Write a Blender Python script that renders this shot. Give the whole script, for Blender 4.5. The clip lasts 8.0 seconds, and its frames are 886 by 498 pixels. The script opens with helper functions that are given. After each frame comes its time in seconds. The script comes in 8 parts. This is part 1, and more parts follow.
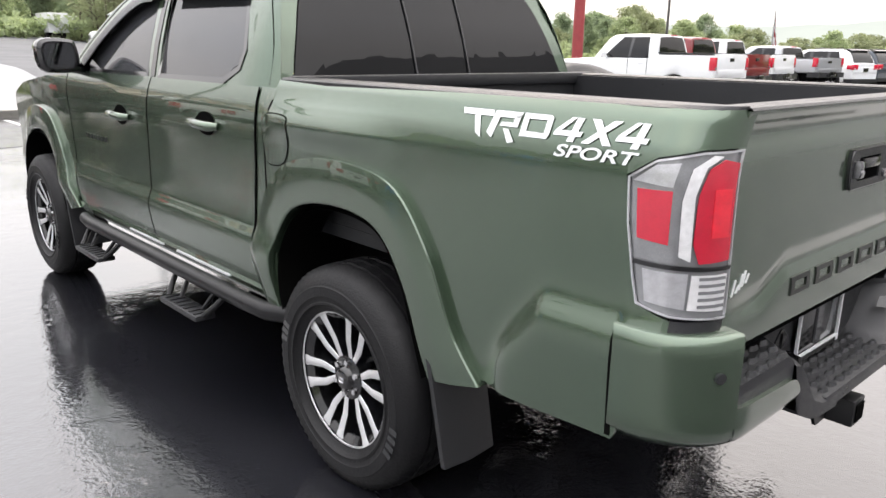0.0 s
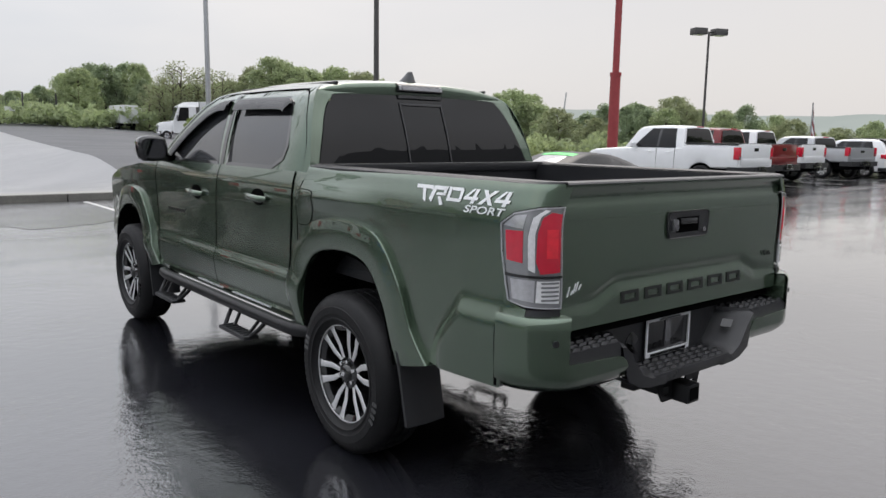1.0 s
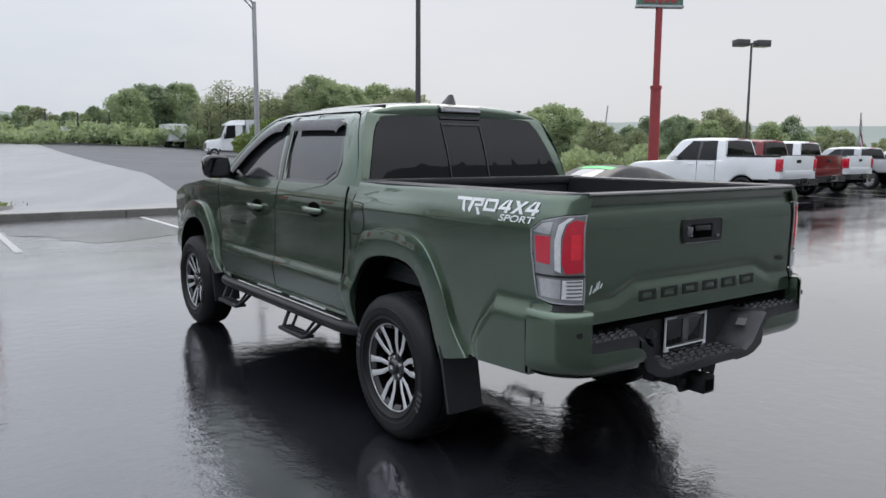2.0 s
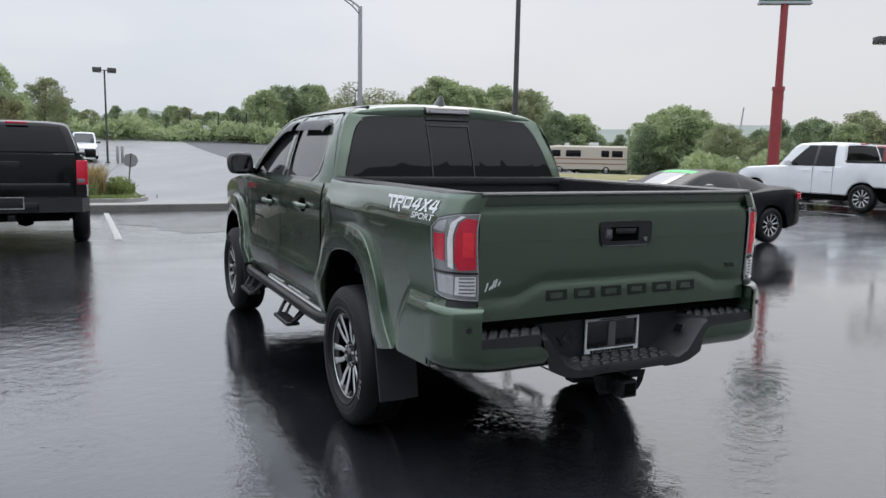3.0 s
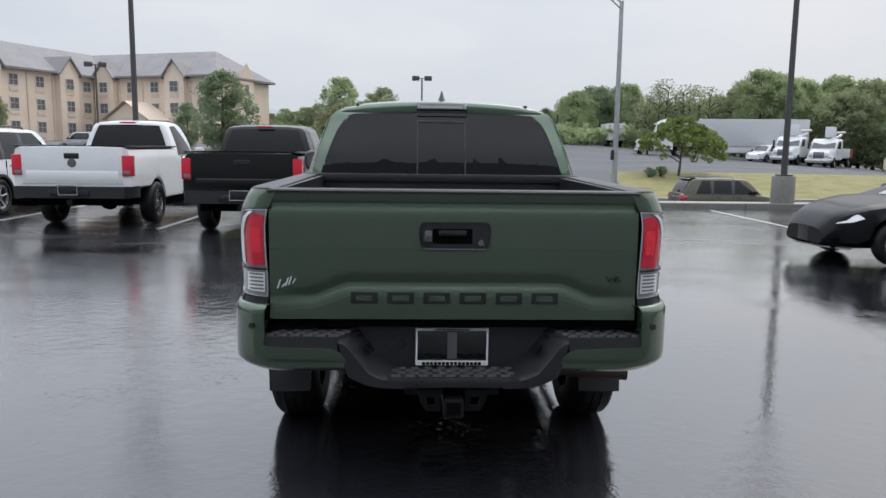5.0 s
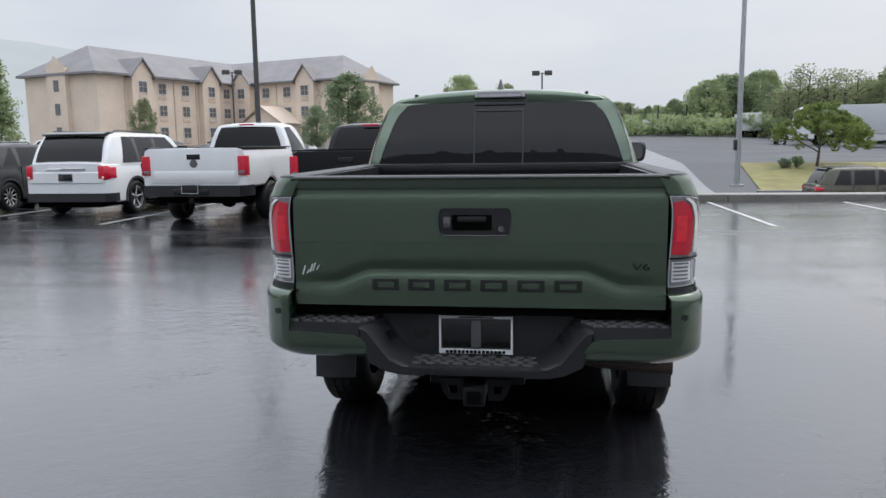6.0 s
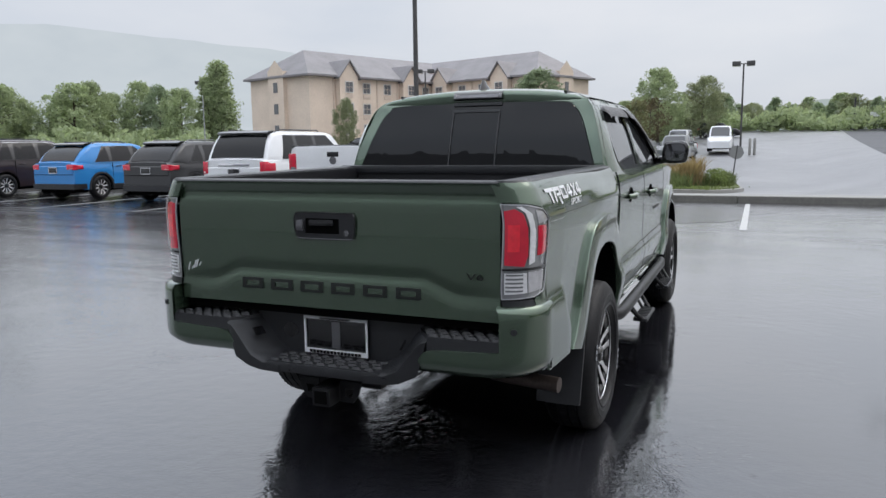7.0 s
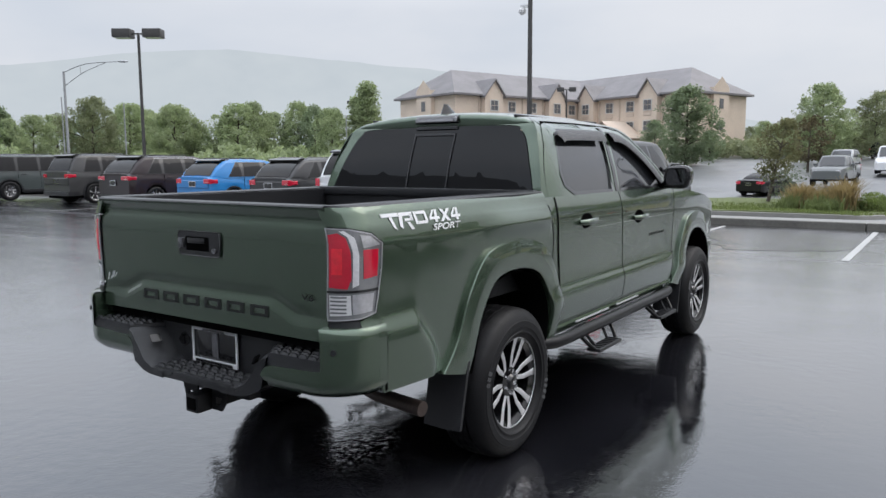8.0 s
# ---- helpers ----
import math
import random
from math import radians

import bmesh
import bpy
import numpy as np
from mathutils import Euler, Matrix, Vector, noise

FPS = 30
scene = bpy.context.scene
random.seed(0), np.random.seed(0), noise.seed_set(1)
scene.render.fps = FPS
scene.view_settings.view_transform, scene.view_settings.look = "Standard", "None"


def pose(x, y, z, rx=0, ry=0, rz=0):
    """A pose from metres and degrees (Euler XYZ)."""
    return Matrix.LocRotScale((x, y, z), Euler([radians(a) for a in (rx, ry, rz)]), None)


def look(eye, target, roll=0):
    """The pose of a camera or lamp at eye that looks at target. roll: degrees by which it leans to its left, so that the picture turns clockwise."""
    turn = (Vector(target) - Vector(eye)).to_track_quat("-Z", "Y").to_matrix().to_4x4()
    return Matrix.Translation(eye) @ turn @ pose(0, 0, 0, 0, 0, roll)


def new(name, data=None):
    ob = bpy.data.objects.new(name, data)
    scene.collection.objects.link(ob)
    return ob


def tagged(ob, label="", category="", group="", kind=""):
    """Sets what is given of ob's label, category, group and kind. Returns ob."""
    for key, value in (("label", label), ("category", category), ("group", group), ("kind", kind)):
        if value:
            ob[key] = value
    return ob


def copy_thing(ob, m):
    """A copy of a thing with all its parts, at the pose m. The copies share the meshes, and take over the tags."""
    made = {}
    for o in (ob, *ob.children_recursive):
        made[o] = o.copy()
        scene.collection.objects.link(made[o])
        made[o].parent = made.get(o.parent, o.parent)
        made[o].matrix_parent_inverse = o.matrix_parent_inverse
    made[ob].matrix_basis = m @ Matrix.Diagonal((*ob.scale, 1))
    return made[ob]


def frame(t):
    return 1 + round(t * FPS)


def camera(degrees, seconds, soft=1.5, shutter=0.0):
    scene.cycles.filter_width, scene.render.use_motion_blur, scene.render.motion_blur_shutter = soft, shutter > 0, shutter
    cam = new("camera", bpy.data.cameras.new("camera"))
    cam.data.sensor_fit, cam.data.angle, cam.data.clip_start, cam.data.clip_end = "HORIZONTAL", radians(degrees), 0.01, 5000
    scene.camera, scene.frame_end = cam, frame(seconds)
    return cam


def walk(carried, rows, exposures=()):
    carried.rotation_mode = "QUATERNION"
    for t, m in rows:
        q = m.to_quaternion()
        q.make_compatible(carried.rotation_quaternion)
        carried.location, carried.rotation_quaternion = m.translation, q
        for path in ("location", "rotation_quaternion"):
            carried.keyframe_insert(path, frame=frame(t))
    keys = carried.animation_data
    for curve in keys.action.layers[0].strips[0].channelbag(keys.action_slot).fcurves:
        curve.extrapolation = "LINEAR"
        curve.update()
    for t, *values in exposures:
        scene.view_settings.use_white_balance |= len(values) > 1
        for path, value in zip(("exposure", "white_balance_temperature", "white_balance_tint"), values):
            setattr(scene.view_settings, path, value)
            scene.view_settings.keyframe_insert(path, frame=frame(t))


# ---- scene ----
cam = camera(61.5, 8.0, soft=1.5)
PATH = [
    (0, (-2.204, -1.883, 1.445), (-0.89, -0.468, 0.927), 0.9),
    (0.5, (-2.439, -2.466, 1.476), (-1.16, -0.973, 1.108), 1.0),
    (1, (-2.674, -2.906, 1.489), (-1.427, -1.371, 1.193), 0.9),
    (1.5, (-2.84, -3.157, 1.497), (-1.626, -1.591, 1.229), 0.6),
    (2, (-2.903, -3.216, 1.503), (-1.741, -1.609, 1.244), 0.3),
    (2.2, (-2.882, -3.271, 1.502), (-1.751, -1.642, 1.244), 0.2),
    (3.3, (-1.8, -4.013, 1.508), (-1.047, -2.179, 1.246), 1.3),
    (3.5, (-1.518, -4.115, 1.493), (-0.853, -2.247, 1.23), 1.3),
    (4, (-0.862, -4.176, 1.48), (-0.444, -2.238, 1.22), 1.5),
    (4.2, (-0.642, -4.161, 1.497), (-0.327, -2.203, 1.241), 1.7),
    (5.3, (-0.113, -4.18, 1.515), (-0.112, -2.199, 1.241), 0.1),
    (5.5, (-0.102, -4.174, 1.51), (-0.159, -2.193, 1.236), -0.2),
    (6, (0.266, -4.131, 1.469), (0.003, -2.168, 1.189), -0.7),
    (6.5, (0.902, -3.983, 1.466), (0.377, -2.075, 1.175), -0.9),
    (7, (1.611, -3.771, 1.487), (0.839, -1.948, 1.203), -0.8),
    (7.5, (2.227, -3.499, 1.483), (1.25, -1.774, 1.218), -0.5),
    (8, (2.699, -3.253, 1.509), (1.576, -1.616, 1.275), -0.3),
]
walk(cam, [(t, look(eye, target, roll)) for t, eye, target, roll in PATH],
     exposures=((0.0, 1.32, 7250, 13), (0.5, 0.5, 7050, 12), (1.0, 0.31, 6850, 11), (1.5, 0.27, 6550, 10), (2.0, 0.26, 6500, 10), (8.0, 0.26, 6500, 10)))


# ---- light: an overcast, rainy sky ----
world = bpy.data.worlds.new("overcast")
scene.world = world
world.use_nodes = True
wn, wl = world.node_tree.nodes, world.node_tree.links
wn.clear()
w_out, w_bg = wn.new("ShaderNodeOutputWorld"), wn.new("ShaderNodeBackground")
w_sky = wn.new("ShaderNodeTexSky")
w_sky.sky_type, w_sky.sun_disc = "NISHITA", False
w_sky.sun_elevation, w_sky.sun_rotation = radians(52), radians(40)
w_sky.air_density, w_sky.dust_density = 1.0, 4.0
w_co = wn.new("ShaderNodeTexCoord")
w_map = wn.new("ShaderNodeMapping")
w_map.inputs["Scale"].default_value = (1.1, 1.1, 3.2)
w_noise = wn.new("ShaderNodeTexNoise")
w_noise.inputs["Scale"].default_value, w_noise.inputs["Detail"].default_value = 1.6, 5.0
w_ramp = wn.new("ShaderNodeValToRGB")
w_ramp.color_ramp.elements[0].position, w_ramp.color_ramp.elements[1].position = 0.34, 0.68
w_ramp.color_ramp.elements[0].color = (4.35, 4.8, 5.5, 1)
w_ramp.color_ramp.elements[1].color = (5.7, 5.87, 6.25, 1)
w_mix = wn.new("ShaderNodeMix")
w_mix.data_type = "RGBA"
w_mix.inputs[0].default_value = 0.9
wl.new(w_co.outputs["Generated"], w_map.inputs["Vector"])
wl.new(w_map.outputs["Vector"], w_noise.inputs["Vector"])
wl.new(w_noise.outputs["Fac"], w_ramp.inputs["Fac"])
wl.new(w_sky.outputs["Color"], w_mix.inputs[6])
# the cloud is thinner and warmer towards the east
w_sep, w_east, w_warm = wn.new("ShaderNodeSeparateXYZ"), wn.new("ShaderNodeMapRange"), wn.new("ShaderNodeMix")
wl.new(w_co.outputs["Generated"], w_sep.inputs[0])
w_east.inputs["From Min"].default_value, w_east.inputs["From Max"].default_value = 0.2, 0.95
w_warm.data_type = "RGBA"
w_warm.inputs[7].default_value = (5.34, 5.36, 5.55, 1)
wl.new(w_sep.outputs["X"], w_east.inputs["Value"])
wl.new(w_east.outputs[0], w_warm.inputs[0])
wl.new(w_ramp.outputs["Color"], w_warm.inputs[6])
wl.new(w_warm.outputs[2], w_mix.inputs[7])
# an overcast sky is brightest overhead
w_up, w_dim = wn.new("ShaderNodeMapRange"), wn.new("ShaderNodeVectorMath")
w_dim.operation = "SCALE"
w_up.inputs["From Min"].default_value, w_up.inputs["From Max"].default_value = 0.19, 0.92
w_up.inputs["To Min"].default_value, w_up.inputs["To Max"].default_value = 1.0, 3.0
wl.new(w_sep.outputs["Z"], w_up.inputs["Value"])
wl.new(w_mix.outputs[2], w_dim.inputs[0])
wl.new(w_up.outputs[0], w_dim.inputs["Scale"])
wl.new(w_dim.outputs[0], w_bg.inputs["Color"])
w_bg.inputs["Strength"].default_value = 0.115
wl.new(w_bg.outputs["Background"], w_out.inputs["Surface"])

sun_data = bpy.data.lights.new("sun", "SUN")
sun_data.energy, sun_data.angle, sun_data.color = 0.6, radians(40), (1.0, 0.97, 0.93)
sun = new("sun", sun_data)
sun.matrix_world = look((20, 24, 40), (0, 0, 0))


# ---- materials ----
def material(name, colour, rough=0.5, metal=0.0, coat=0.0, vary=0.06, scale=6.0, bump=0.0, bump_scale=60.0, spec=0.5,
             rough_vary=0.0, spread=0.0, coat_rough=0.06):
    """A principled material with variation at two scales. spread: how far the tone differs from piece to piece."""
    m = bpy.data.materials.new(name)
    m.use_nodes = True
    n, l = m.node_tree.nodes, m.node_tree.links
    b = n["Principled BSDF"]
    b.inputs["Roughness"].default_value, b.inputs["Metallic"].default_value = rough, metal
    b.inputs["Coat Weight"].default_value, b.inputs["Coat Roughness"].default_value = coat, coat_rough
    b.inputs["Specular IOR Level"].default_value = spec
    co = n.new("ShaderNodeTexCoord")
    big, fine = n.new("ShaderNodeTexNoise"), n.new("ShaderNodeTexNoise")
    big.inputs["Scale"].default_value, big.inputs["Detail"].default_value = scale, 4.0
    fine.inputs["Scale"].default_value, fine.inputs["Detail"].default_value = scale * 14, 3.0
    l.new(co.outputs["Object"], big.inputs["Vector"])
    l.new(co.outputs["Object"], fine.inputs["Vector"])
    add = n.new("ShaderNodeMath")
    add.operation = "ADD"
    l.new(big.outputs["Fac"], add.inputs[0])
    l.new(fine.outputs["Fac"], add.inputs[1])
    span = n.new("ShaderNodeMapRange")
    span.inputs["From Min"].default_value, span.inputs["From Max"].default_value = 0.6, 1.4
    span.inputs["To Min"].default_value, span.inputs["To Max"].default_value = 1 - vary, 1 + vary
    l.new(add.outputs[0], span.inputs["Value"])
    value = span.outputs[0]
    if spread:
        info = n.new("ShaderNodeObjectInfo")
        isle = n.new("ShaderNodeNewGeometry")
        both = n.new("ShaderNodeMath")
        both.operation = "ADD"
        l.new(info.outputs["Random"], both.inputs[0])
        l.new(isle.outputs["Random Per Island"], both.inputs[1])
        sp = n.new("ShaderNodeMapRange")
        sp.inputs["From Max"].default_value = 2.0
        sp.inputs["To Min"].default_value, sp.inputs["To Max"].default_value = 1 - spread, 1 + spread
        l.new(both.outputs[0], sp.inputs["Value"])
        mul = n.new("ShaderNodeMath")
        mul.operation = "MULTIPLY"
        l.new(value, mul.inputs[0])
        l.new(sp.outputs[0], mul.inputs[1])
        value = mul.outputs[0]
    tint = n.new("ShaderNodeVectorMath")
    tint.operation = "SCALE"
    tint.inputs[0].default_value = colour
    l.new(value, tint.inputs["Scale"])
    l.new(tint.outputs[0], b.inputs["Base Color"])
    if rough_vary:
        rr = n.new("ShaderNodeMapRange")
        rr.inputs["From Min"].default_value, rr.inputs["From Max"].default_value = 0.6, 1.4
        rr.inputs["To Min"].default_value, rr.inputs["To Max"].default_value = max(0.02, rough - rough_vary), rough + rough_vary
        l.new(add.outputs[0], rr.inputs["Value"])
        l.new(rr.outputs[0], b.inputs["Roughness"])
    if bump:
        grain = n.new("ShaderNodeTexNoise")
        grain.inputs["Scale"].default_value, grain.inputs["Detail"].default_value = bump_scale, 4.0
        l.new(co.outputs["Object"], grain.inputs["Vector"])
        bp = n.new("ShaderNodeBump")
        bp.inputs["Strength"].default_value, bp.inputs["Distance"].default_value = bump, 0.01
        l.new(grain.outputs["Fac"], bp.inputs["Height"])
        l.new(bp.outputs["Normal"], b.inputs["Normal"])
    return m


def wet_paint(name, colour, flake=0.25, rough=0.32, spread=0.0, beads=0.0):
    """Clear-coated car paint with beads of rain standing on it."""
    m = material(name, colour, rough, flake, coat=1.0, vary=0.05, scale=3.0, coat_rough=0.02, spread=spread)
    if flake == 0.0:
        m.node_tree.nodes["Principled BSDF"].inputs["Specular IOR Level"].default_value = 0.12
        m.node_tree.nodes["Principled BSDF"].inputs["Coat Weight"].default_value = 0.6 if max(colour) < 0.1 else 0.8
    if not beads:
        return m
    n, l = m.node_tree.nodes, m.node_tree.links
    b = n["Principled BSDF"]
    co = n.new("ShaderNodeTexCoord")
    vor = n.new("ShaderNodeTexVoronoi")
    vor.inputs["Scale"].default_value = 120.0
    l.new(co.outputs["Object"], vor.inputs["Vector"])
    drop = n.new("ShaderNodeMapRange")
    drop.inputs["From Min"].default_value, drop.inputs["From Max"].default_value = 0.12, 0.38
    drop.inputs["To Min"].default_value, drop.inputs["To Max"].default_value = 1.0, 0.0
    l.new(vor.outputs["Distance"], drop.inputs["Value"])
    where = n.new("ShaderNodeTexNoise")
    where.inputs["Scale"].default_value, where.inputs["Detail"].default_value = 5.0, 3.0
    l.new(co.outputs["Object"], where.inputs["Vector"])
    patch = n.new("ShaderNodeMapRange")
    patch.inputs["From Min"].default_value, patch.inputs["From Max"].default_value = 0.5, 0.66
    l.new(where.outputs["Fac"], patch.inputs["Value"])
    both = n.new("ShaderNodeMath")
    both.operation = "MULTIPLY"
    l.new(drop.outputs[0], both.inputs[0])
    l.new(patch.outputs[0], both.inputs[1])
    bp = n.new("ShaderNodeBump")
    bp.inputs["Strength"].default_value, bp.inputs["Distance"].default_value = beads, 0.004
    l.new(both.outputs[0], bp.inputs["Height"])
    l.new(bp.outputs["Normal"], b.inputs["Coat Normal"])
    return m


def wet_asphalt(name, dark, light, gloss=(0.03, 0.16), relief=(0.035, 0.2), film=1.0, worn=0.0):
    """Rain-wet asphalt: smooth where the water stands, rough where the stones come through, and slow stains."""
    m = bpy.data.materials.new(name)
    m.use_nodes = True
    n, l = m.node_tree.nodes, m.node_tree.links
    b = n["Principled BSDF"]
    co = n.new("ShaderNodeTexCoord")

    def noise_at(scale, detail=5.0, stretch=(1, 1, 1)):
        mp, t = n.new("ShaderNodeMapping"), n.new("ShaderNodeTexNoise")
        mp.inputs["Scale"].default_value = stretch
        t.inputs["Scale"].default_value, t.inputs["Detail"].default_value = scale, detail
        l.new(co.outputs["Object"], mp.inputs["Vector"])
        l.new(mp.outputs["Vector"], t.inputs["Vector"])
        return t.outputs["Fac"]

    def span(v, a, b_, c, d):
        r = n.new("ShaderNodeMapRange")
        r.inputs["From Min"].default_value, r.inputs["From Max"].default_value = a, b_
        r.inputs["To Min"].default_value, r.inputs["To Max"].default_value = c, d
        l.new(v, r.inputs["Value"])
        return r.outputs[0]

    def op(kind, a, b_):
        o = n.new("ShaderNodeMath")
        o.operation = kind
        l.new(a, o.inputs[0])
        l.new(b_, o.inputs[1])
        return o.outputs[0]

    pools = noise_at(0.22, 4.0, (0.7, 1.0, 1.0))
    mid = noise_at(1.7, 5.0)
    stones = noise_at(62.0, 2.0)
    far = n.new("ShaderNodeSeparateXYZ")
    l.new(co.outputs["Object"], far.inputs[0])
    coarse = op("MULTIPLY", span(far.outputs["Y"], 1.5, 8.0, 0.0, 1.0), span(noise_at(0.5, 5.0, (0.35, 1.4, 1.0)), 0.36, 0.62, 0.25, 1.0))
    dry = op("ADD", span(pools, 0.46, 0.62, 0.0, 0.75), op("ADD", span(mid, 0.5, 0.72, 0.0, 0.35), op("ADD", span(coarse, 0.0, 1.0, 0.0, worn), op("MULTIPLY", span(far.outputs["X"], -0.7, -1.9, 0.0, worn), span(noise_at(0.6, 4.0), 0.35, 0.6, 0.35, 1.0)))))
    mix = n.new("ShaderNodeMix")
    mix.data_type = "RGBA"
    mix.inputs[6].default_value, mix.inputs[7].default_value = (*dark, 1), (*light, 1)
    l.new(op("MULTIPLY", dry, span(stones, 0.3, 0.7, 0.5, 1.3)), mix.inputs[0])
    l.new(mix.outputs[2], b.inputs["Base Color"])
    l.new(op("ADD", span(dry, 0.0, 1.0, gloss[0] + 0.03, gloss[1] + 0.06), span(coarse, 0.1, 1.0, 0.0, 0.3 * worn)), b.inputs["Roughness"])
    b.inputs["Specular IOR Level"].default_value = 0.65 * film
    b.inputs["Coat Weight"].default_value, b.inputs["Coat IOR"].default_value = film, 1.42
    l.new(op("ADD", span(dry, 0.0, 1.0, gloss[0], gloss[1]), span(coarse, 0.1, 1.0, 0.0, 0.13 * worn)), b.inputs["Coat Roughness"])
    bp = n.new("ShaderNodeBump")
    bp.inputs["Distance"].default_value = 0.006
    spots = op("MULTIPLY", span(noise_at(0.85, 4.0), 0.735, 0.77, 0.0, 1.0), span(noise_at(11.0, 3.0), 0.42, 0.58, 0.0, 1.0))
    streak = op("MULTIPLY", span(noise_at(0.8, 5.0, (0.22, 1.5, 1.0)), 0.47, 0.57, 0.0, worn), op("MULTIPLY", op("ADD", span(far.outputs["X"], -4.8, -2.6, 1.0, 0.0), span(far.outputs["X"], 7.0, 11.0, 0.0, 1.0)), op("MULTIPLY", span(far.outputs["Y"], 1.0, 5.0, 0.0, 1.0), span(far.outputs["Y"], 10.5, 13.0, 1.0, 0.3))))
    bare = op("MAXIMUM", spots, streak)
    l.new(span(bare, 0.0, 1.0, film, film * 0.2), b.inputs["Coat Weight"])
    l.new(span(bare, 0.0, 1.0, 0.65 * film, 0.15 * film), b.inputs["Specular IOR Level"])
    grit = op("MULTIPLY", span(noise_at(1.1, 5.0), 0.52, 0.64, 0.0, 1.0), span(noise_at(26.0, 2.0), 0.50, 0.62, 0.0, 0.5 * worn))
    l.new(op("ADD", op("ADD", span(dry, 0.1, 1.0, relief[0], relief[1]), grit), span(spots, 0.0, 1.0, 0.0, 0.9)), bp.inputs["Strength"])
    l.new(op("ADD", stones, span(noise_at(9.0, 3.0), 0.3, 0.7, 0.0, 1.2)), bp.inputs["Height"])
    l.new(bp.outputs["Normal"], b.inputs["Normal"])
    l.new(bp.outputs["Normal"], b.inputs["Coat Normal"])
    return m


def glass_dark(name, tint, rough=0.02):
    """Privacy glass: nearly opaque, with a sharp reflection and a few runs of rain."""
    return material(name, tint, rough, 0.0, vary=0.12, scale=2.0, spec=0.30)


GREEN = wet_paint("army_green_paint", (0.074, 0.113, 0.074), 0.66, 0.27, beads=0.15)
GREEN.node_tree.nodes["Principled BSDF"].inputs["Coat IOR"].default_value = 1.58
BLACK_PLASTIC = material("black_textured_plastic", (0.018, 0.0186, 0.021), 0.36, spec=0.5, vary=0.15, bump=0.25, bump_scale=400, rough_vary=0.1)
BLACK_GLOSS = material("gloss_black", (0.008, 0.008, 0.009), 0.12, coat=0.5)
BLACK_STEEL = material("black_powder_coat", (0.009, 0.009, 0.010), 0.34, spec=0.25, vary=0.15, rough_vary=0.08)
RUBBER = material("tyre_rubber", (0.008, 0.008, 0.009), 0.5, spec=0.28, vary=0.2, bump=0.2, bump_scale=120, rough_vary=0.12)
DARK = material("underbody_black", (0.005, 0.005, 0.005), 0.9, spec=0.0)
GLASS = glass_dark("privacy_glass", (0.006, 0.0062, 0.007))
CLEAR_GLASS = glass_dark("side_glass", (0.04, 0.042, 0.046))
CLEAR_GLASS.node_tree.nodes["Principled BSDF"].inputs["Specular IOR Level"].default_value = 0.75
CHROME = material("chrome", (0.75, 0.75, 0.76), 0.08, 1.0, vary=0.03)
FRAME_SILVER = material("silver_plate_frame", (0.74, 0.75, 0.77), 0.3, 0.0, vary=0.06)
SATIN = material("satin_silver", (0.72, 0.73, 0.75), 0.42, 0.45, vary=0.06)
MACHINED = material("machined_alloy", (0.74, 0.74, 0.75), 0.34, 0.55, vary=0.06)
LIGHT_RED = material("red_lens", (0.58, 0.010, 0.036), 0.14, coat=1.0, vary=0.14, scale=30.0)
RED_CORE = material("bright_red_lens", (0.82, 0.02, 0.045), 0.12, coat=1.0, vary=0.18, scale=40.0)
LENS_CLEAR = material("clear_lens", (0.5, 0.5, 0.52), 0.16, 0.35, coat=1.0, vary=0.25, scale=50.0)
LENS_WHITE = material("white_reflector", (0.85, 0.85, 0.86), 0.2, 0.2, coat=1.0, vary=0.2, scale=60.0)
LENS_SMOKE = material("smoked_lens", (0.2, 0.2, 0.21), 0.2, 0.2, vary=0.25, scale=50.0)
LENS_SILVER = material("silver_lamp_housing", (0.30, 0.305, 0.315), 0.2, 0.5, coat=1.0, vary=0.18, scale=24.0)
LENS_DARK = material("dark_chrome_housing", (0.16, 0.16, 0.17), 0.18, 0.6, coat=1.0, vary=0.1)
WHITE_VINYL = material("white_vinyl", (0.72, 0.73, 0.74), 0.35, vary=0.05)
GALV_TRIM = material("seam_metal", (0.45, 0.46, 0.47), 0.4, 0.7, vary=0.1)
GREY_BADGE = material("dark_badge", (0.02, 0.023, 0.021), 0.35, 0.3)


# ---- mesh helpers ----
def link(name, bm, mat, smooth=True, sharp=38.0):
    bm.normal_update()
    if smooth:
        limit = radians(sharp)
        for f in bm.faces:
            f.smooth = True
        for e in bm.edges:
            if len(e.link_faces) == 2 and e.calc_face_angle(0.0) > limit:
                e.smooth = False
    me = bpy.data.meshes.new(name)
    bm.to_mesh(me)
    bm.free()
    me.materials.append(mat)
    return new(name, me)


def part(name, bm, mat, parent, label="", smooth=True, sharp=38.0):
    """Links bm as one mesh under a thing or a part."""
    ob = link(name, bm, mat, smooth, sharp)
    ob.parent = parent
    if label:
        tagged(ob, label)
    return ob


def thing(name, label, category, group="", m=None):
    ob = new(name)
    ob.empty_display_size = 0.2
    if m is not None:
        ob.matrix_basis = m
    return tagged(ob, label, category, group)


def structure(name, bm, mat, label="", smooth=False):
    return tagged(link(name, bm, mat, smooth), label, kind="structure")


def B():
    return bmesh.new()


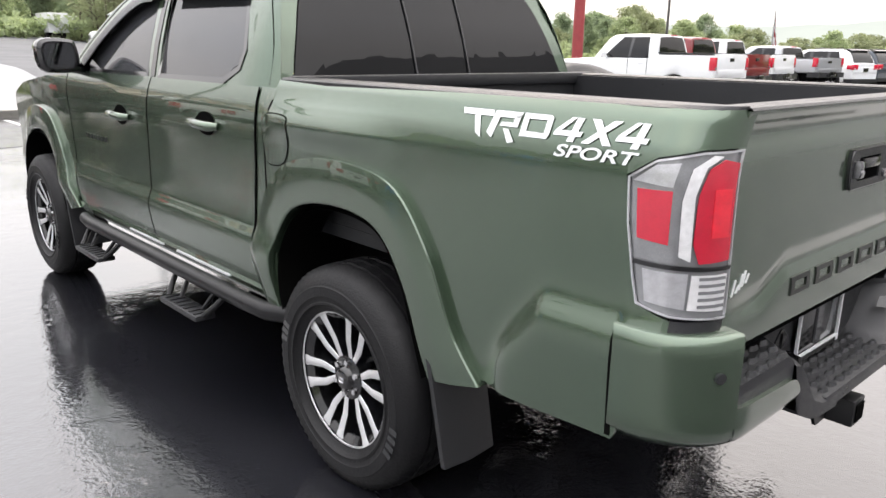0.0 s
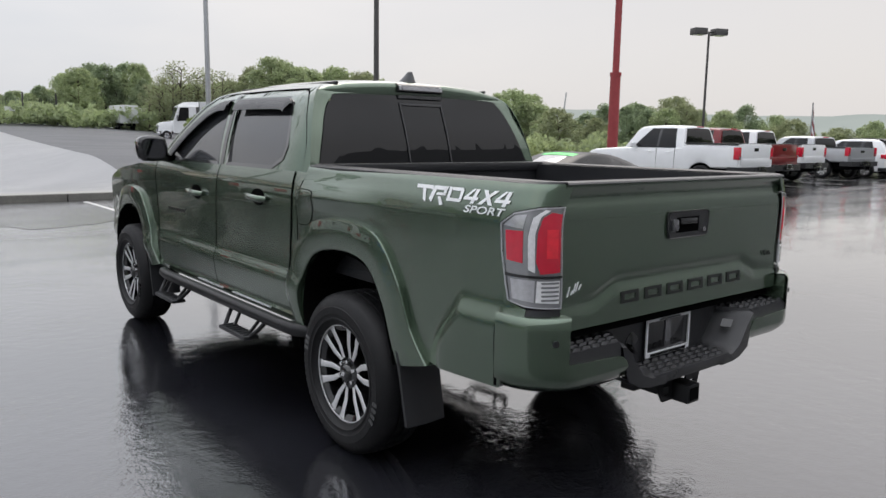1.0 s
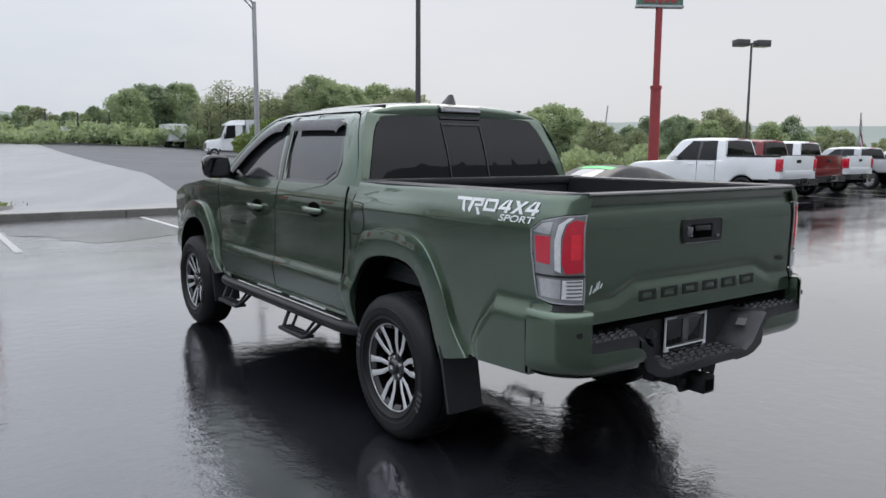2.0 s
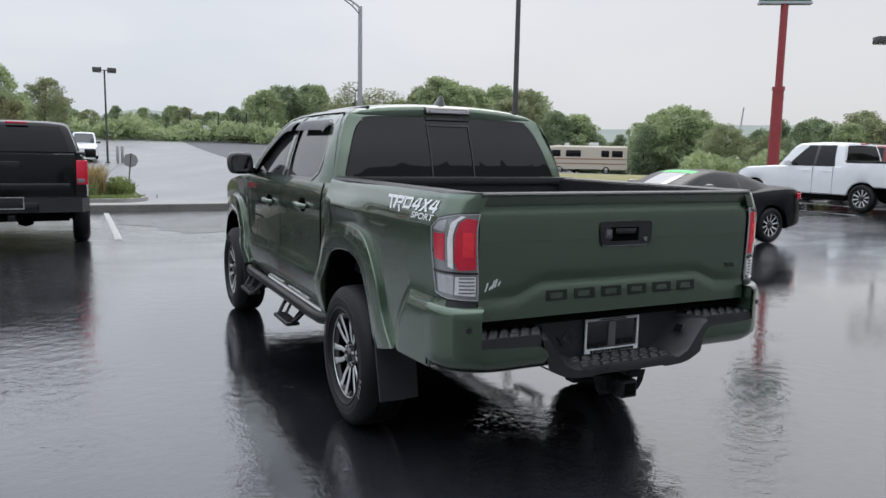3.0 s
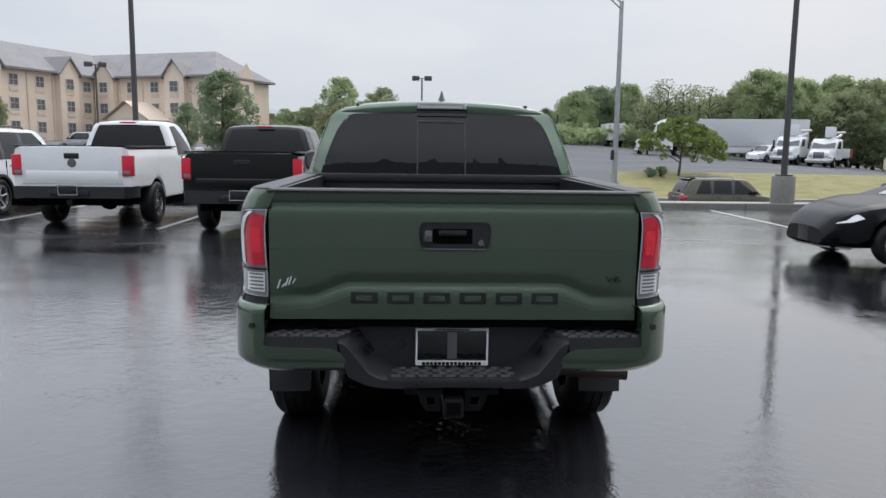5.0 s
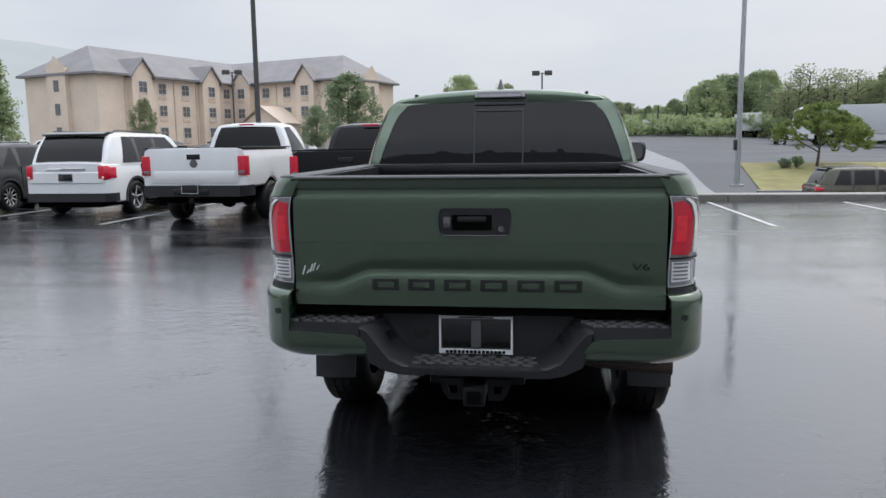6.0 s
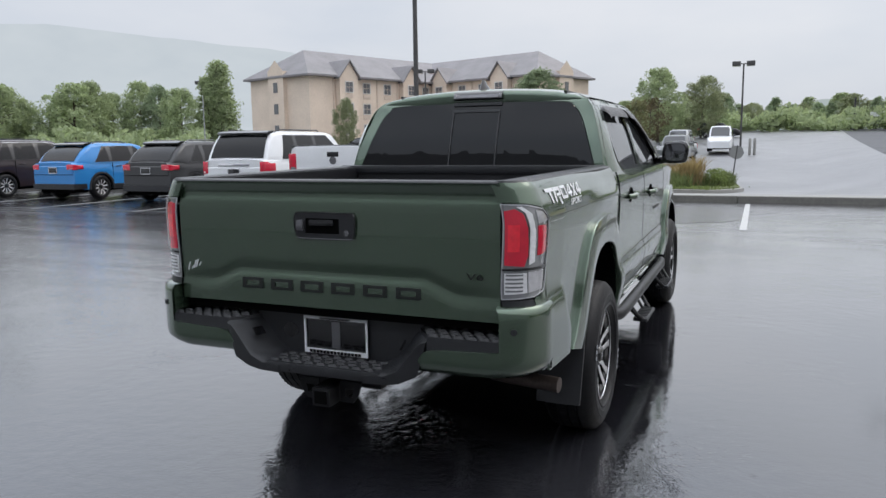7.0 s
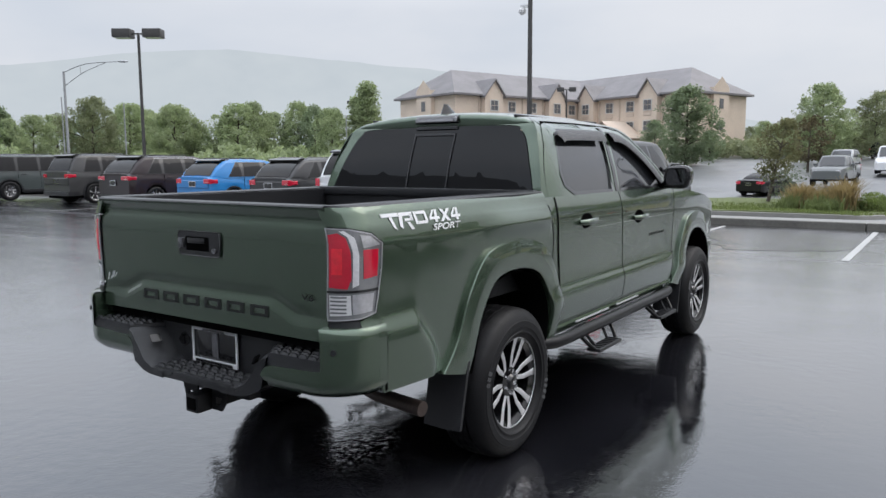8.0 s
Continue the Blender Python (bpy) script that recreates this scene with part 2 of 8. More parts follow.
def box(bm, x0, x1, y0, y1, z0, z1, bevel=0.0, seg=2):
    m = Matrix.Translation(((x0 + x1) / 2, (y0 + y1) / 2, (z0 + z1) / 2)) @ Matrix.Diagonal((abs(x1 - x0), abs(y1 - y0), abs(z1 - z0), 1))
    made = bmesh.ops.create_cube(bm, size=1.0, matrix=m)["verts"]
    if bevel:
        bmesh.ops.bevel(bm, geom=list({e for v in made for e in v.link_edges}), offset=bevel, segments=seg, affect="EDGES", profile=0.6)
    return bm


def tube(bm, pts, radius, n=10, caps=True):
    """A round bar along pts; radius may be one number or one for each point."""
    pts = [Vector(p) for p in pts]
    rs = [radius] * len(pts) if not isinstance(radius, (list, tuple)) else radius
    rings, side = [], None
    for i, p in enumerate(pts):
        way = (pts[min(i + 1, len(pts) - 1)] - pts[max(i - 1, 0)]).normalized()
        if side is None:
            side = way.orthogonal().normalized()
        side = (side - way * side.dot(way)).normalized()
        up = way.cross(side)
        rings.append([bm.verts.new(p + rs[i] * (math.cos(a) * side + math.sin(a) * up)) for a in (2 * math.pi * k / n for k in range(n))])
    for a, b in zip(rings, rings[1:]):
        for k in range(n):
            bm.faces.new((a[k], a[(k + 1) % n], b[(k + 1) % n], b[k]))
    if caps:
        bm.faces.new(rings[0][::-1])
        bm.faces.new(rings[-1])
    return bm


def revolve(bm, profile, n=48, centre=(0, 0, 0)):
    """Turns (x, radius) pairs round the x axis through centre."""
    cx, cy, cz = centre
    rings = [[bm.verts.new((cx + x, cy + r * math.cos(2 * math.pi * k / n), cz + r * math.sin(2 * math.pi * k / n))) for k in range(n)] for x, r in profile]
    for a, b in zip(rings, rings[1:]):
        for k in range(n):
            bm.faces.new((a[k], a[(k + 1) % n], b[(k + 1) % n], b[k]))
    return bm


def loft(bm, rings, closed=False, caps=False):
    rows = [[bm.verts.new(p) for p in ring] for ring in rings]
    n = len(rows[0])
    for a, b in zip(rows, rows[1:]):
        for k in range(n if closed else n - 1):
            bm.faces.new((a[k], a[(k + 1) % n], b[(k + 1) % n], b[k]))
    if caps:
        bm.faces.new(rows[0][::-1])
        bm.faces.new(rows[-1])
    return bm


def curve(pts, n=6, closed=False):
    """A smooth line through 2D or 3D points, n steps a span."""
    pts = [Vector(p) for p in pts]
    k, out = len(pts), []
    for i in range(k if closed else k - 1):
        a, b, c, d = (pts[(i + j) % k] if closed else pts[min(max(i + j, 0), k - 1)] for j in (-1, 0, 1, 2))
        for s in range(n):
            t = s / n
            out.append(0.5 * (2 * b + (c - a) * t + (2 * a - 5 * b + 4 * c - d) * t * t + (3 * b - a - 3 * c + d) * t ** 3))
    if not closed:
        out.append(pts[-1])
    return [tuple(p) for p in out]


def lerp(x, xs, ys):
    return float(np.interp(x, xs, ys))


def sheet(bm, outline, place, holes=(), step=0.06, thick=0.0, inside=(0.0, 1.0, 0.8)):
    """A panel: an outline in (u, v), with holes, cut into a fine net and laid onto a surface by place(u, v)."""
    net = bmesh.new()
    for loop in (outline, *holes):
        vs = [net.verts.new((u, v, 0)) for u, v in loop]
        for i in range(len(vs)):
            net.edges.new((vs[i], vs[(i + 1) % len(vs)]))
    bmesh.ops.triangle_fill(net, use_beauty=True, use_dissolve=False, edges=net.edges[:], normal=(0, 0, 1))
    us, vs_ = [p[0] for p in outline], [p[1] for p in outline]
    for axis, lo, hi in ((0, min(us), max(us)), (1, min(vs_), max(vs_))):
        for k in range(1, int((hi - lo) / step) + 1):
            co, no = [0, 0, 0], [0, 0, 0]
            co[axis], no[axis] = lo + k * step, 1
            bmesh.ops.bisect_plane(net, geom=net.verts[:] + net.edges[:] + net.faces[:], plane_co=co, plane_no=no)
    bmesh.ops.dissolve_degenerate(net, dist=1e-5, edges=net.edges[:])
    slant = []
    for e in net.edges:
        d = e.verts[0].co - e.verts[1].co
        if len(e.link_faces) == 2 and abs(d.x) > 1e-6 and abs(d.y) > 1e-6:
            slant.append(e)
    bmesh.ops.dissolve_edges(net, edges=slant, use_verts=False, use_face_split=False)
    for v in net.verts:
        v.co = place(v.co.x, v.co.y)
    if thick:
        bmesh.ops.recalc_face_normals(net, faces=net.faces[:])
        net.normal_update()
        rim = [e for e in net.edges if len(e.link_faces) == 1]
        back = {v: v.normal.copy() for e in rim for v in e.verts}
        made = bmesh.ops.extrude_edge_only(net, edges=rim)["geom"]
        out = Vector((sum(v.co.x for v in net.verts), sum(v.co.y for v in net.verts), sum(v.co.z for v in net.verts))) / len(net.verts) - Vector(inside)
        mean = sum((f.normal * f.calc_area() for f in net.faces), Vector())
        sign = 1.0 if mean.dot(out) >= 0 else -1.0
        fresh = [g for g in made if isinstance(g, bmesh.types.BMVert)]
        for v in fresh:
            near = min(back, key=lambda o: (o.co - v.co).length_squared)
            v.co -= back[near] * sign * thick
    me = bpy.data.meshes.new("net")
    net.to_mesh(me)
    net.free()
    bm.from_mesh(me)
    bpy.data.meshes.remove(me)
    return bm


def columns(bm, us, low, high, n, place, lip=0.012):
    """A panel of upright columns between two lines low(u) and high(u), its edges turned inwards."""
    rows = []
    for u in us:
        a, b = low(u), high(u)
        row = [place(u, a, -lip)] + [place(u, a + (b - a) * k / n) for k in range(n + 1)] + [place(u, b, -lip)]
        rows.append(row)
    ends = [[place(us[0], low(us[0]) + (high(us[0]) - low(us[0])) * min(max(k - 1, 0), n) / n, -lip) for k in range(n + 3)],
            [place(us[-1], low(us[-1]) + (high(us[-1]) - low(us[-1])) * min(max(k - 1, 0), n) / n, -lip) for k in range(n + 3)]]
    return loft(bm, [ends[0]] + rows + [ends[1]])


def courses(bm, vs, left, right, n, place, lip=0.012):
    """A panel of level courses between two upright lines left(v) and right(v), its edges turned inwards."""
    return columns(bm, vs, left, right, n, lambda v, u, o=0.0: place(u, v, o), lip)


def strip(bm, outer, inner, place, depth):
    """A raised band between two lines of equal length in (u, v), with rounded section: place(u, v, out)."""
    rings = []
    for (a, b), (c, d) in zip(outer, inner):
        row = []
        for s, out in ((0.0, -depth), (0.0, depth * 0.5), (0.015, depth * 0.66), (0.42, depth * 1.02), (0.50, depth * 1.04), (0.955, depth * 0.92), (0.99, depth * 0.84), (1.0, depth * 0.6), (1.0, -depth * 4)):
            row.append(place(a + (c - a) * s, b + (d - b) * s, out))
        rings.append(row)
    return loft(bm, rings)


def words(text, size, mat, parent, m, depth=0.002, name="lettering", shear=0.0, spread_x=1.0, bold=0.0):
    """Readable writing in the built-in font, as a mesh part; m is its pose in the parent."""
    c = bpy.data.curves.new(name, "FONT")
    c.body, c.size, c.extrude, c.shear = text, size, depth, shear
    c.offset = size * bold
    c.align_x, c.align_y = "CENTER", "CENTER"
    tmp = bpy.data.objects.new("tmp", c)
    me = bpy.data.meshes.new_from_object(tmp)
    bpy.data.objects.remove(tmp)
    me.transform(m @ Matrix.Diagonal((spread_x, 1, 1, 1)))
    me.materials.clear()
    me.materials.append(mat)
    ob = new(name, me)
    ob.parent = parent
    return ob


# ---- ground ----
def ease(v, a, b):
    t = max(0.0, min(1.0, (v - a) / (b - a)))
    return t * t * (3 - 2 * t)


def rise(x, y):
    """The ground's height: level round the pickup; beyond the kerb a sunken road on the right, then a long slow slope."""
    up = 2.5 * (max(0.0, min(y, 112.0) - 25.0) / 87.0) ** 1.5
    up -= 0.0011 * max(0.0, min(x, 62.0) - 12.0) ** 2 * ease(y, 30, 60)
    side = ease(x, 5.0, 8.5)
    right = up - side * ease(y, 16.5, 21.0) * (0.95 * (1 - ease(y, 29.0, 43.0)) + 0.40 * (1 - ease(y, 28.0, 30.5)))
    left = lerp(y, [15, 17, 24, 30, 37, 45, 61, 80, 112], [0, 0, -0.45, -0.85, -1.15, -0.75, 0.2, 1.0, 2.5])
    return right + (left - right) * (1 - side) * ease(x, -24.0, -12.0)


ASPHALT = wet_asphalt("wet_asphalt", (0.0092, 0.0094, 0.0118), (0.030, 0.0307, 0.036), (0.008, 0.045), (0.06, 0.27), worn=0.75)
ASPHALT_FAR = wet_asphalt("worn_asphalt", (0.045, 0.048, 0.055), (0.085, 0.088, 0.097), (0.5, 0.65), (0.3, 0.6), 0.25)
ASPHALT_GREY = wet_asphalt("grey_wet_asphalt", (0.12, 0.123, 0.13), (0.21, 0.213, 0.22), (0.35, 0.5), (0.2, 0.5), 0.55)
CONCRETE = material("wet_concrete", (0.24, 0.235, 0.22), 0.45, vary=0.2, scale=2.0, bump=0.3, bump_scale=80, rough_vary=0.15)
KERB_MAT = material("stained_kerb", (0.15, 0.145, 0.13), 0.5, vary=0.3, scale=1.2, bump=0.3, bump_scale=80, rough_vary=0.15)
LINE_PAINT = material("line_paint", (0.46, 0.46, 0.45), 0.3, vary=0.25, scale=9.0)
GRASS = material("grass", (0.20, 0.185, 0.075), 0.9, vary=0.4, scale=1.2, bump=0.8, bump_scale=30)
SOIL = material("far_ground", (0.08, 0.10, 0.045), 0.9, vary=0.3, scale=0.3)
TAR = wet_asphalt("fresh_tar_patch", (0.014, 0.014, 0.016), (0.035, 0.035, 0.038), (0.10, 0.26), (0.3, 0.7), 0.65)


def zone(name, mat, label, corners, dz, nx=24, ny=24, kind="structure"):
    """A four-cornered piece of the ground, following its height."""
    a, b, c, d = (Vector(p) for p in corners)
    bm = B()
    rows = []
    for j in range(ny + 1):
        t = j / ny
        row = []
        for i in range(nx + 1):
            s = i / nx
            p = (a * (1 - s) + b * s) * (1 - t) + (d * (1 - s) + c * s) * t
            row.append((p.x, p.y, rise(p.x, p.y) + dz))
        rows.append(row)
    loft(bm, rows)
    ob = link(name, bm, mat, True, 80)
    return tagged(ob, label, kind=kind)


bm = B()
xs = [-3000, -1200, -500, -200, -90, -50, -24, -21, -18, -15, -12, 0, 4, 5, 6, 7, 8, 9, 12, 16, 20, 25, 30, 36, 42, 50, 62, 90, 200, 500, 1200, 3000]
ys = [-3000, -900, -300, -100, -40, -10, 10, 15, 17, 19, 21, 24, 26, 28, 29, 30, 30.5, 33, 37, 40, 43, 45, 52, 61, 70, 80, 100, 112, 300, 900, 3000]
loft(bm, [[(x, y, rise(x, y) - (0.5 if 12 < y < 111 and -105 < x < 80 else 0.03)) for x in xs] for y in ys])
structure("ground", bm, SOIL, "wet grassland out to the horizon", smooth=True)
zone("parking_lot", ASPHALT, "rain-wet black asphalt car park", [(-80, -60), (70, -60), (70, 14.9), (-80, 14.9)], 0.0, 40, 30)
zone("street", ASPHALT_GREY, "grey wet asphalt of the side street and the hotel's car park", [(-110, 15.06), (7.2, 15.06), (11.6, 111), (-110, 111)], -0.012, 60, 70)
zone("truck_lot", ASPHALT_FAR, "dark worn asphalt of a truck park", [(7.2, 15.06), (80, 15.06), (95, 111), (11.6, 111)], -0.016, 60, 100)
zone("verge", GRASS, "yellowing wet grass bank", [(10.0, 30.3), (75, 30.3), (75, 41.5), (11.5, 41)], 0.03, 60, 30)
KERB_Y = 14.9
for k in range(30):
    bm = B()
    x0 = -60 + 3.6 * k
    box(bm, x0, x0 + 3.585, KERB_Y, KERB_Y + 0.17, -0.03, 0.15, 0.022)
    structure("kerb" if k == 0 else "kerb.%03d" % k, bm, KERB_MAT, "wet stained concrete kerb")
bm = B()
box(bm, -60, 48, KERB_Y + 0.17, KERB_Y + 0.9, -0.03, 0.135, 0.01)
structure("kerb_strip", bm, CONCRETE, "pale concrete strip behind the kerb")
bm = B()
box(bm, 9.6, 75, 30.0, 30.25, -1.3, -0.72, 0.02)
structure("road_kerb", bm, CONCRETE, "concrete kerb along the sunken road")
# parking bays
for k, x in enumerate((-21.0, -18.0, -14.9, -11.6, -8.2, -4.75, -1.6, 1.42, 4.22, 7.3, 10.3, 13.3, 16.6, 19.8, 23.0, 26.2, 29.4)):
    bm = B()
    sheet(bm, [(x - 0.055, 9.2), (x + 0.055, 9.2), (x + 0.05, 14.4), (x - 0.05, 14.4)], lambda u, v: (u, v, 0.005), step=0.5)
    structure("bay_line" if k == 0 else "bay_line.%03d" % k, bm, LINE_PAINT, "worn white bay line")
bm = B()
worn = curve([(-1.4, 13.6), (-1.2, 11.6), (-0.3, 9.9), (0.7, 10.2), (1.3, 11.6), (1.35, 13.4), (0.4, 14.3), (-0.8, 14.2)], 9, True)
worn = [(x + 0.35 * noise.noise((x * 1.3, y * 1.3, 4)) + 0.16 * noise.noise((x * 5, y * 5, 9)), y + 0.5 * noise.noise((x * 1.6, y * 1.6, 7)) + 0.16 * noise.noise((x * 5, y * 5, 2))) for x, y in worn]
sheet(bm, worn, lambda u, v: (u, v, 0.004), step=0.4)
structure("asphalt_patch", bm, TAR, "dark repaired patch in the asphalt")

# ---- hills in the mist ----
# the mist is put into the hills' own colour, as a pale blue-grey glow
HAZE = bpy.data.materials.new("hill_painted_haze")
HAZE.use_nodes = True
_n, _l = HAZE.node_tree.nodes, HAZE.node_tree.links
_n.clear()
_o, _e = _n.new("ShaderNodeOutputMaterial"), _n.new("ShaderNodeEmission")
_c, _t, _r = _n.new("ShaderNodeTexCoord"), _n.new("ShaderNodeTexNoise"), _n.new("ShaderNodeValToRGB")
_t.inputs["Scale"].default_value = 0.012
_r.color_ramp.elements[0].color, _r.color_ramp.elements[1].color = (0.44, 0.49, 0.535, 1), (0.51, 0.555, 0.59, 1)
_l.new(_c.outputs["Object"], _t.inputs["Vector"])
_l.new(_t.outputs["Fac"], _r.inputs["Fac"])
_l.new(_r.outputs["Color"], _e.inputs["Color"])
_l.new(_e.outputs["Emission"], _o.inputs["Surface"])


def ridge(name, far, line, label, mat):
    """A far ridge: line holds (azimuth, elevation) in degrees."""
    bm = B()
    az = np.linspace(line[0][0], line[-1][0], 160)
    rows = []
    for s in (-0.05, 0.5, 1.0):
        row = []
        for a in az:
            el = lerp(a, [p[0] for p in line], [p[1] for p in line]) + 0.12 * noise.noise((a * 0.35, far * 0.01, 0)) + 0.05 * noise.noise((a * 1.9, far * 0.01, 3))
            d = far * (1 + 0.25 * s)
            row.append((d * math.sin(radians(a)), d * math.cos(radians(a)), d * math.tan(radians(el)) * s + 1.5))
        rows.append(row)
    loft(bm, rows)
    return structure(name, bm, mat, label, smooth=True)


# nearer ridge: the same haze painted as glow, darker and greener
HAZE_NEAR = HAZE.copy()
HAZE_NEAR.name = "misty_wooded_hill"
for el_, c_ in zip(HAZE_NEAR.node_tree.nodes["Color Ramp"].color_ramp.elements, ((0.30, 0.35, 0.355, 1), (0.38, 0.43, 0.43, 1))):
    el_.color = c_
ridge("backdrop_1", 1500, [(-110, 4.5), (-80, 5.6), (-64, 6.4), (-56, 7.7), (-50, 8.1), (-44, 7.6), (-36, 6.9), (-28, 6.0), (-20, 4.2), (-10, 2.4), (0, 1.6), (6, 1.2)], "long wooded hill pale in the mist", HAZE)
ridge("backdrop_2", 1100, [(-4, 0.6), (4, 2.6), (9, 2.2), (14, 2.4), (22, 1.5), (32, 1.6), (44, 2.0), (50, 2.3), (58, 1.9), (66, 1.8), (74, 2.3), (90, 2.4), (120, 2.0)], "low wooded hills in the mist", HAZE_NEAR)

# unseen wall behind the camera, taken for a showroom; blocks sky and shapes reflections
UNSEEN_WALL = material("unseen_wall_grey", (0.30, 0.31, 0.325), 0.5, vary=0.1, scale=0.6)
bm = B()
box(bm, -26, 52, -18.5, -9.2, -0.03, 7.2, 0.05)
structure("wall_south", bm, UNSEEN_WALL, "plain pale grey wall, unseen behind the camera")


# ---- wheels, shared by all vehicles ----
def clone(ob, parent, m):
    """A copy of a part with its own parts, under another parent; the meshes are shared."""
    c = ob.copy()
    scene.collection.objects.link(c)
    c.parent, c.matrix_basis = parent, m
    for k in ob.children:
        clone(k, c, k.matrix_basis.copy())
    return c


def wheel_at(style, parent, x, y, z, scale=1.0):
    """Hangs a wheel of a style on a vehicle: the outer face looks to the side on which it stands."""
    turn = pose(x, y, z, 0, 0, 0 if x > 0 else 180) @ Matrix.Diagonal((scale, scale, scale, 1))
    ob = style.pop("first", None)
    if ob is not None:
        ob.parent, ob.matrix_basis = parent, turn
        style["ob"] = ob
        return ob
    return clone(style["ob"], parent, turn)


def make_wheel(R=0.385, rim=0.232, half=0.13, arms=6, pair=True, face=MACHINED, dark=BLACK_GLOSS, fine=True):
    """One wheel round the x axis, its outer face at +x: rim > tyre, spokes, hub cap, lip."""
    bm = B()
    revolve(bm, [(-half + 0.03, rim + 0.012), (-half + 0.03, rim - 0.02), (-0.02, rim - 0.035), (half - 0.05, rim - 0.03), (half - 0.03, rim + 0.004)], 40 if fine else 24)
    revolve(bm, [(-0.03, rim - 0.02), (-0.032, 0.02)], 40 if fine else 24)
    fx = half - 0.034

    def arm_rows(base):
        for sg in (-1, 1) if pair else (0,):
            if pair:
                way = [(0.064, 0.11 * sg, 0.0095), (0.132, 0.226 * sg, 0.0135), (0.137, 0.230 * sg, 0.0135), (rim - 0.026, 0.186 * sg, 0.0155), (rim - 0.001, 0.182 * sg, 0.022)]
            else:
                way = [(0.05, 0, 0.016), (0.13, 0, 0.013), (rim - 0.006, 0, 0.018)]
            k = rim / 0.232
            pts = []
            for i, (r, a, w) in enumerate(way):
                r *= k if i else 1
                c, t = Vector((math.cos(base + a), math.sin(base + a))), Vector((-math.sin(base + a), math.cos(base + a)))
                pts.append((c * r, t, w, fx - 0.030 * (1 - r / rim)))
            yield pts
    wheel = link("wheel", bm, dark)
    for s in range(arms):
        for pts in arm_rows(2 * math.pi * s / arms + 0.2):
            bm = B()
            loft(bm, [[(fx - 0.06, *(c - t * w * 1.5)), (f - 0.002, *(c - t * w)), (f - 0.002, *(c + t * w)), (fx - 0.06, *(c + t * w * 1.1))] for c, t, w, f in pts])
            part("spoke_core", bm, dark, wheel)
    bm = B()
    n = 132 if fine else 36
    prof = [(-half + 0.02, rim), (-half + 0.004, rim + 0.03), (-half, (R + rim) / 2), (-half + 0.012, R - 0.03), (-half + 0.035, R - 0.006)]
    if fine:
        prof += [(-0.052, R), (-0.050, R - 0.009), (-0.042, R - 0.009), (-0.04, R), (-0.005, R), (-0.004, R - 0.009), (0.004, R - 0.009), (0.005, R), (0.04, R), (0.042, R - 0.009), (0.05, R - 0.009), (0.052, R)]
    else:
        prof += [(0.0, R)]
    prof += [(half - 0.035, R - 0.006), (half - 0.012, R - 0.03), (half - 0.003, R - 0.055), (half - 0.001, R - 0.06), (half, (R + rim) / 2 + 0.012), (half + 0.0025, (R + rim) / 2 + 0.010), (half + 0.0025, (R + rim) / 2 - 0.022), (half, (R + rim) / 2 - 0.024), (half - 0.002, rim + 0.036), (half + 0.001, rim + 0.034), (half + 0.001, rim + 0.027), (half - 0.008, rim + 0.024), (half - 0.02, rim)]
    rings = []
    for x, r in prof:
        row = []
        for k in range(n):
            a = 2 * math.pi * k / n
            rr = r - (0.011 if fine and k % 2 < 1 and R - 0.034 < r and abs(x) > 0.053 else 0.004 if fine and k % 4 < 1 and r > R - 0.001 else 0.0)
            row.append((x, rr * math.cos(a), rr * math.sin(a)))
        rings.append(row)
    loft(bm, rings, closed=True)
    part("tyre", bm, RUBBER, wheel, sharp=50)
    bm = B()
    revolve(bm, [(half - 0.03, rim + 0.004), (half - 0.024, rim + 0.001), (half - 0.024, rim - 0.004), (half - 0.028, rim - 0.005)], 48 if fine else 24)
    part("rim_lip", bm, face, wheel)
    for s in range(arms):
        for pts in arm_rows(2 * math.pi * s / arms + 0.2):
            bm = B()
            loft(bm, [[(f - 0.001, *(c - t * w)), (f + 0.001, *(c - t * w * 0.8)), (f + 0.001, *(c + t * w * 0.8)), (f - 0.001, *(c + t * w))] for c, t, w, f in pts])
            part("spoke", bm, face, wheel)
    bm = B()
    revolve(bm, [(fx - 0.05, 0.085), (fx - 0.018, 0.075), (fx - 0.01, 0.045), (fx + 0.004, 0.036), (fx + 0.008, 0.03), (fx + 0.008, 0.001)], 24)
    part("hub_cap", bm, dark, wheel)
    for k in range(6 if fine else 0):
        a = 2 * math.pi * k / 6 + 0.4
        part("wheel_nut", tube(B(), [(fx - 0.03, 0.057 * math.cos(a), 0.057 * math.sin(a)), (fx - 0.004, 0.057 * math.cos(a), 0.057 * math.sin(a))], 0.010, 6), CHROME, wheel)
    if fine:
        bm = B()
        box(bm, fx + 0.008, fx + 0.010, -0.014, 0.014, -0.009, 0.009, 0.003)
        part("emblem", bm, CHROME, wheel)
        for a0 in (2.75, 2.84, 2.93, 5.8, 5.9, 6.0, 6.1):
            c, t = Vector((math.cos(a0), math.sin(a0))), Vector((-math.sin(a0), math.cos(a0)))
            part("sidewall_marking", loft(B(), [[(half + 0.0035, *(c * r - t * 0.010)), (half + 0.0035, *(c * r + t * 0.010))] for r in (0.292, 0.328)]), BLACK_GLOSS, wheel)
    return {"first": wheel}


# ---- the green pickup: x to its right, y ahead, rear axle at y = 0, on the ground ----
BELT = 1.315
MIRROR = material("mirror", (0.22, 0.225, 0.235), 0.03, 1.0, vary=0.0)


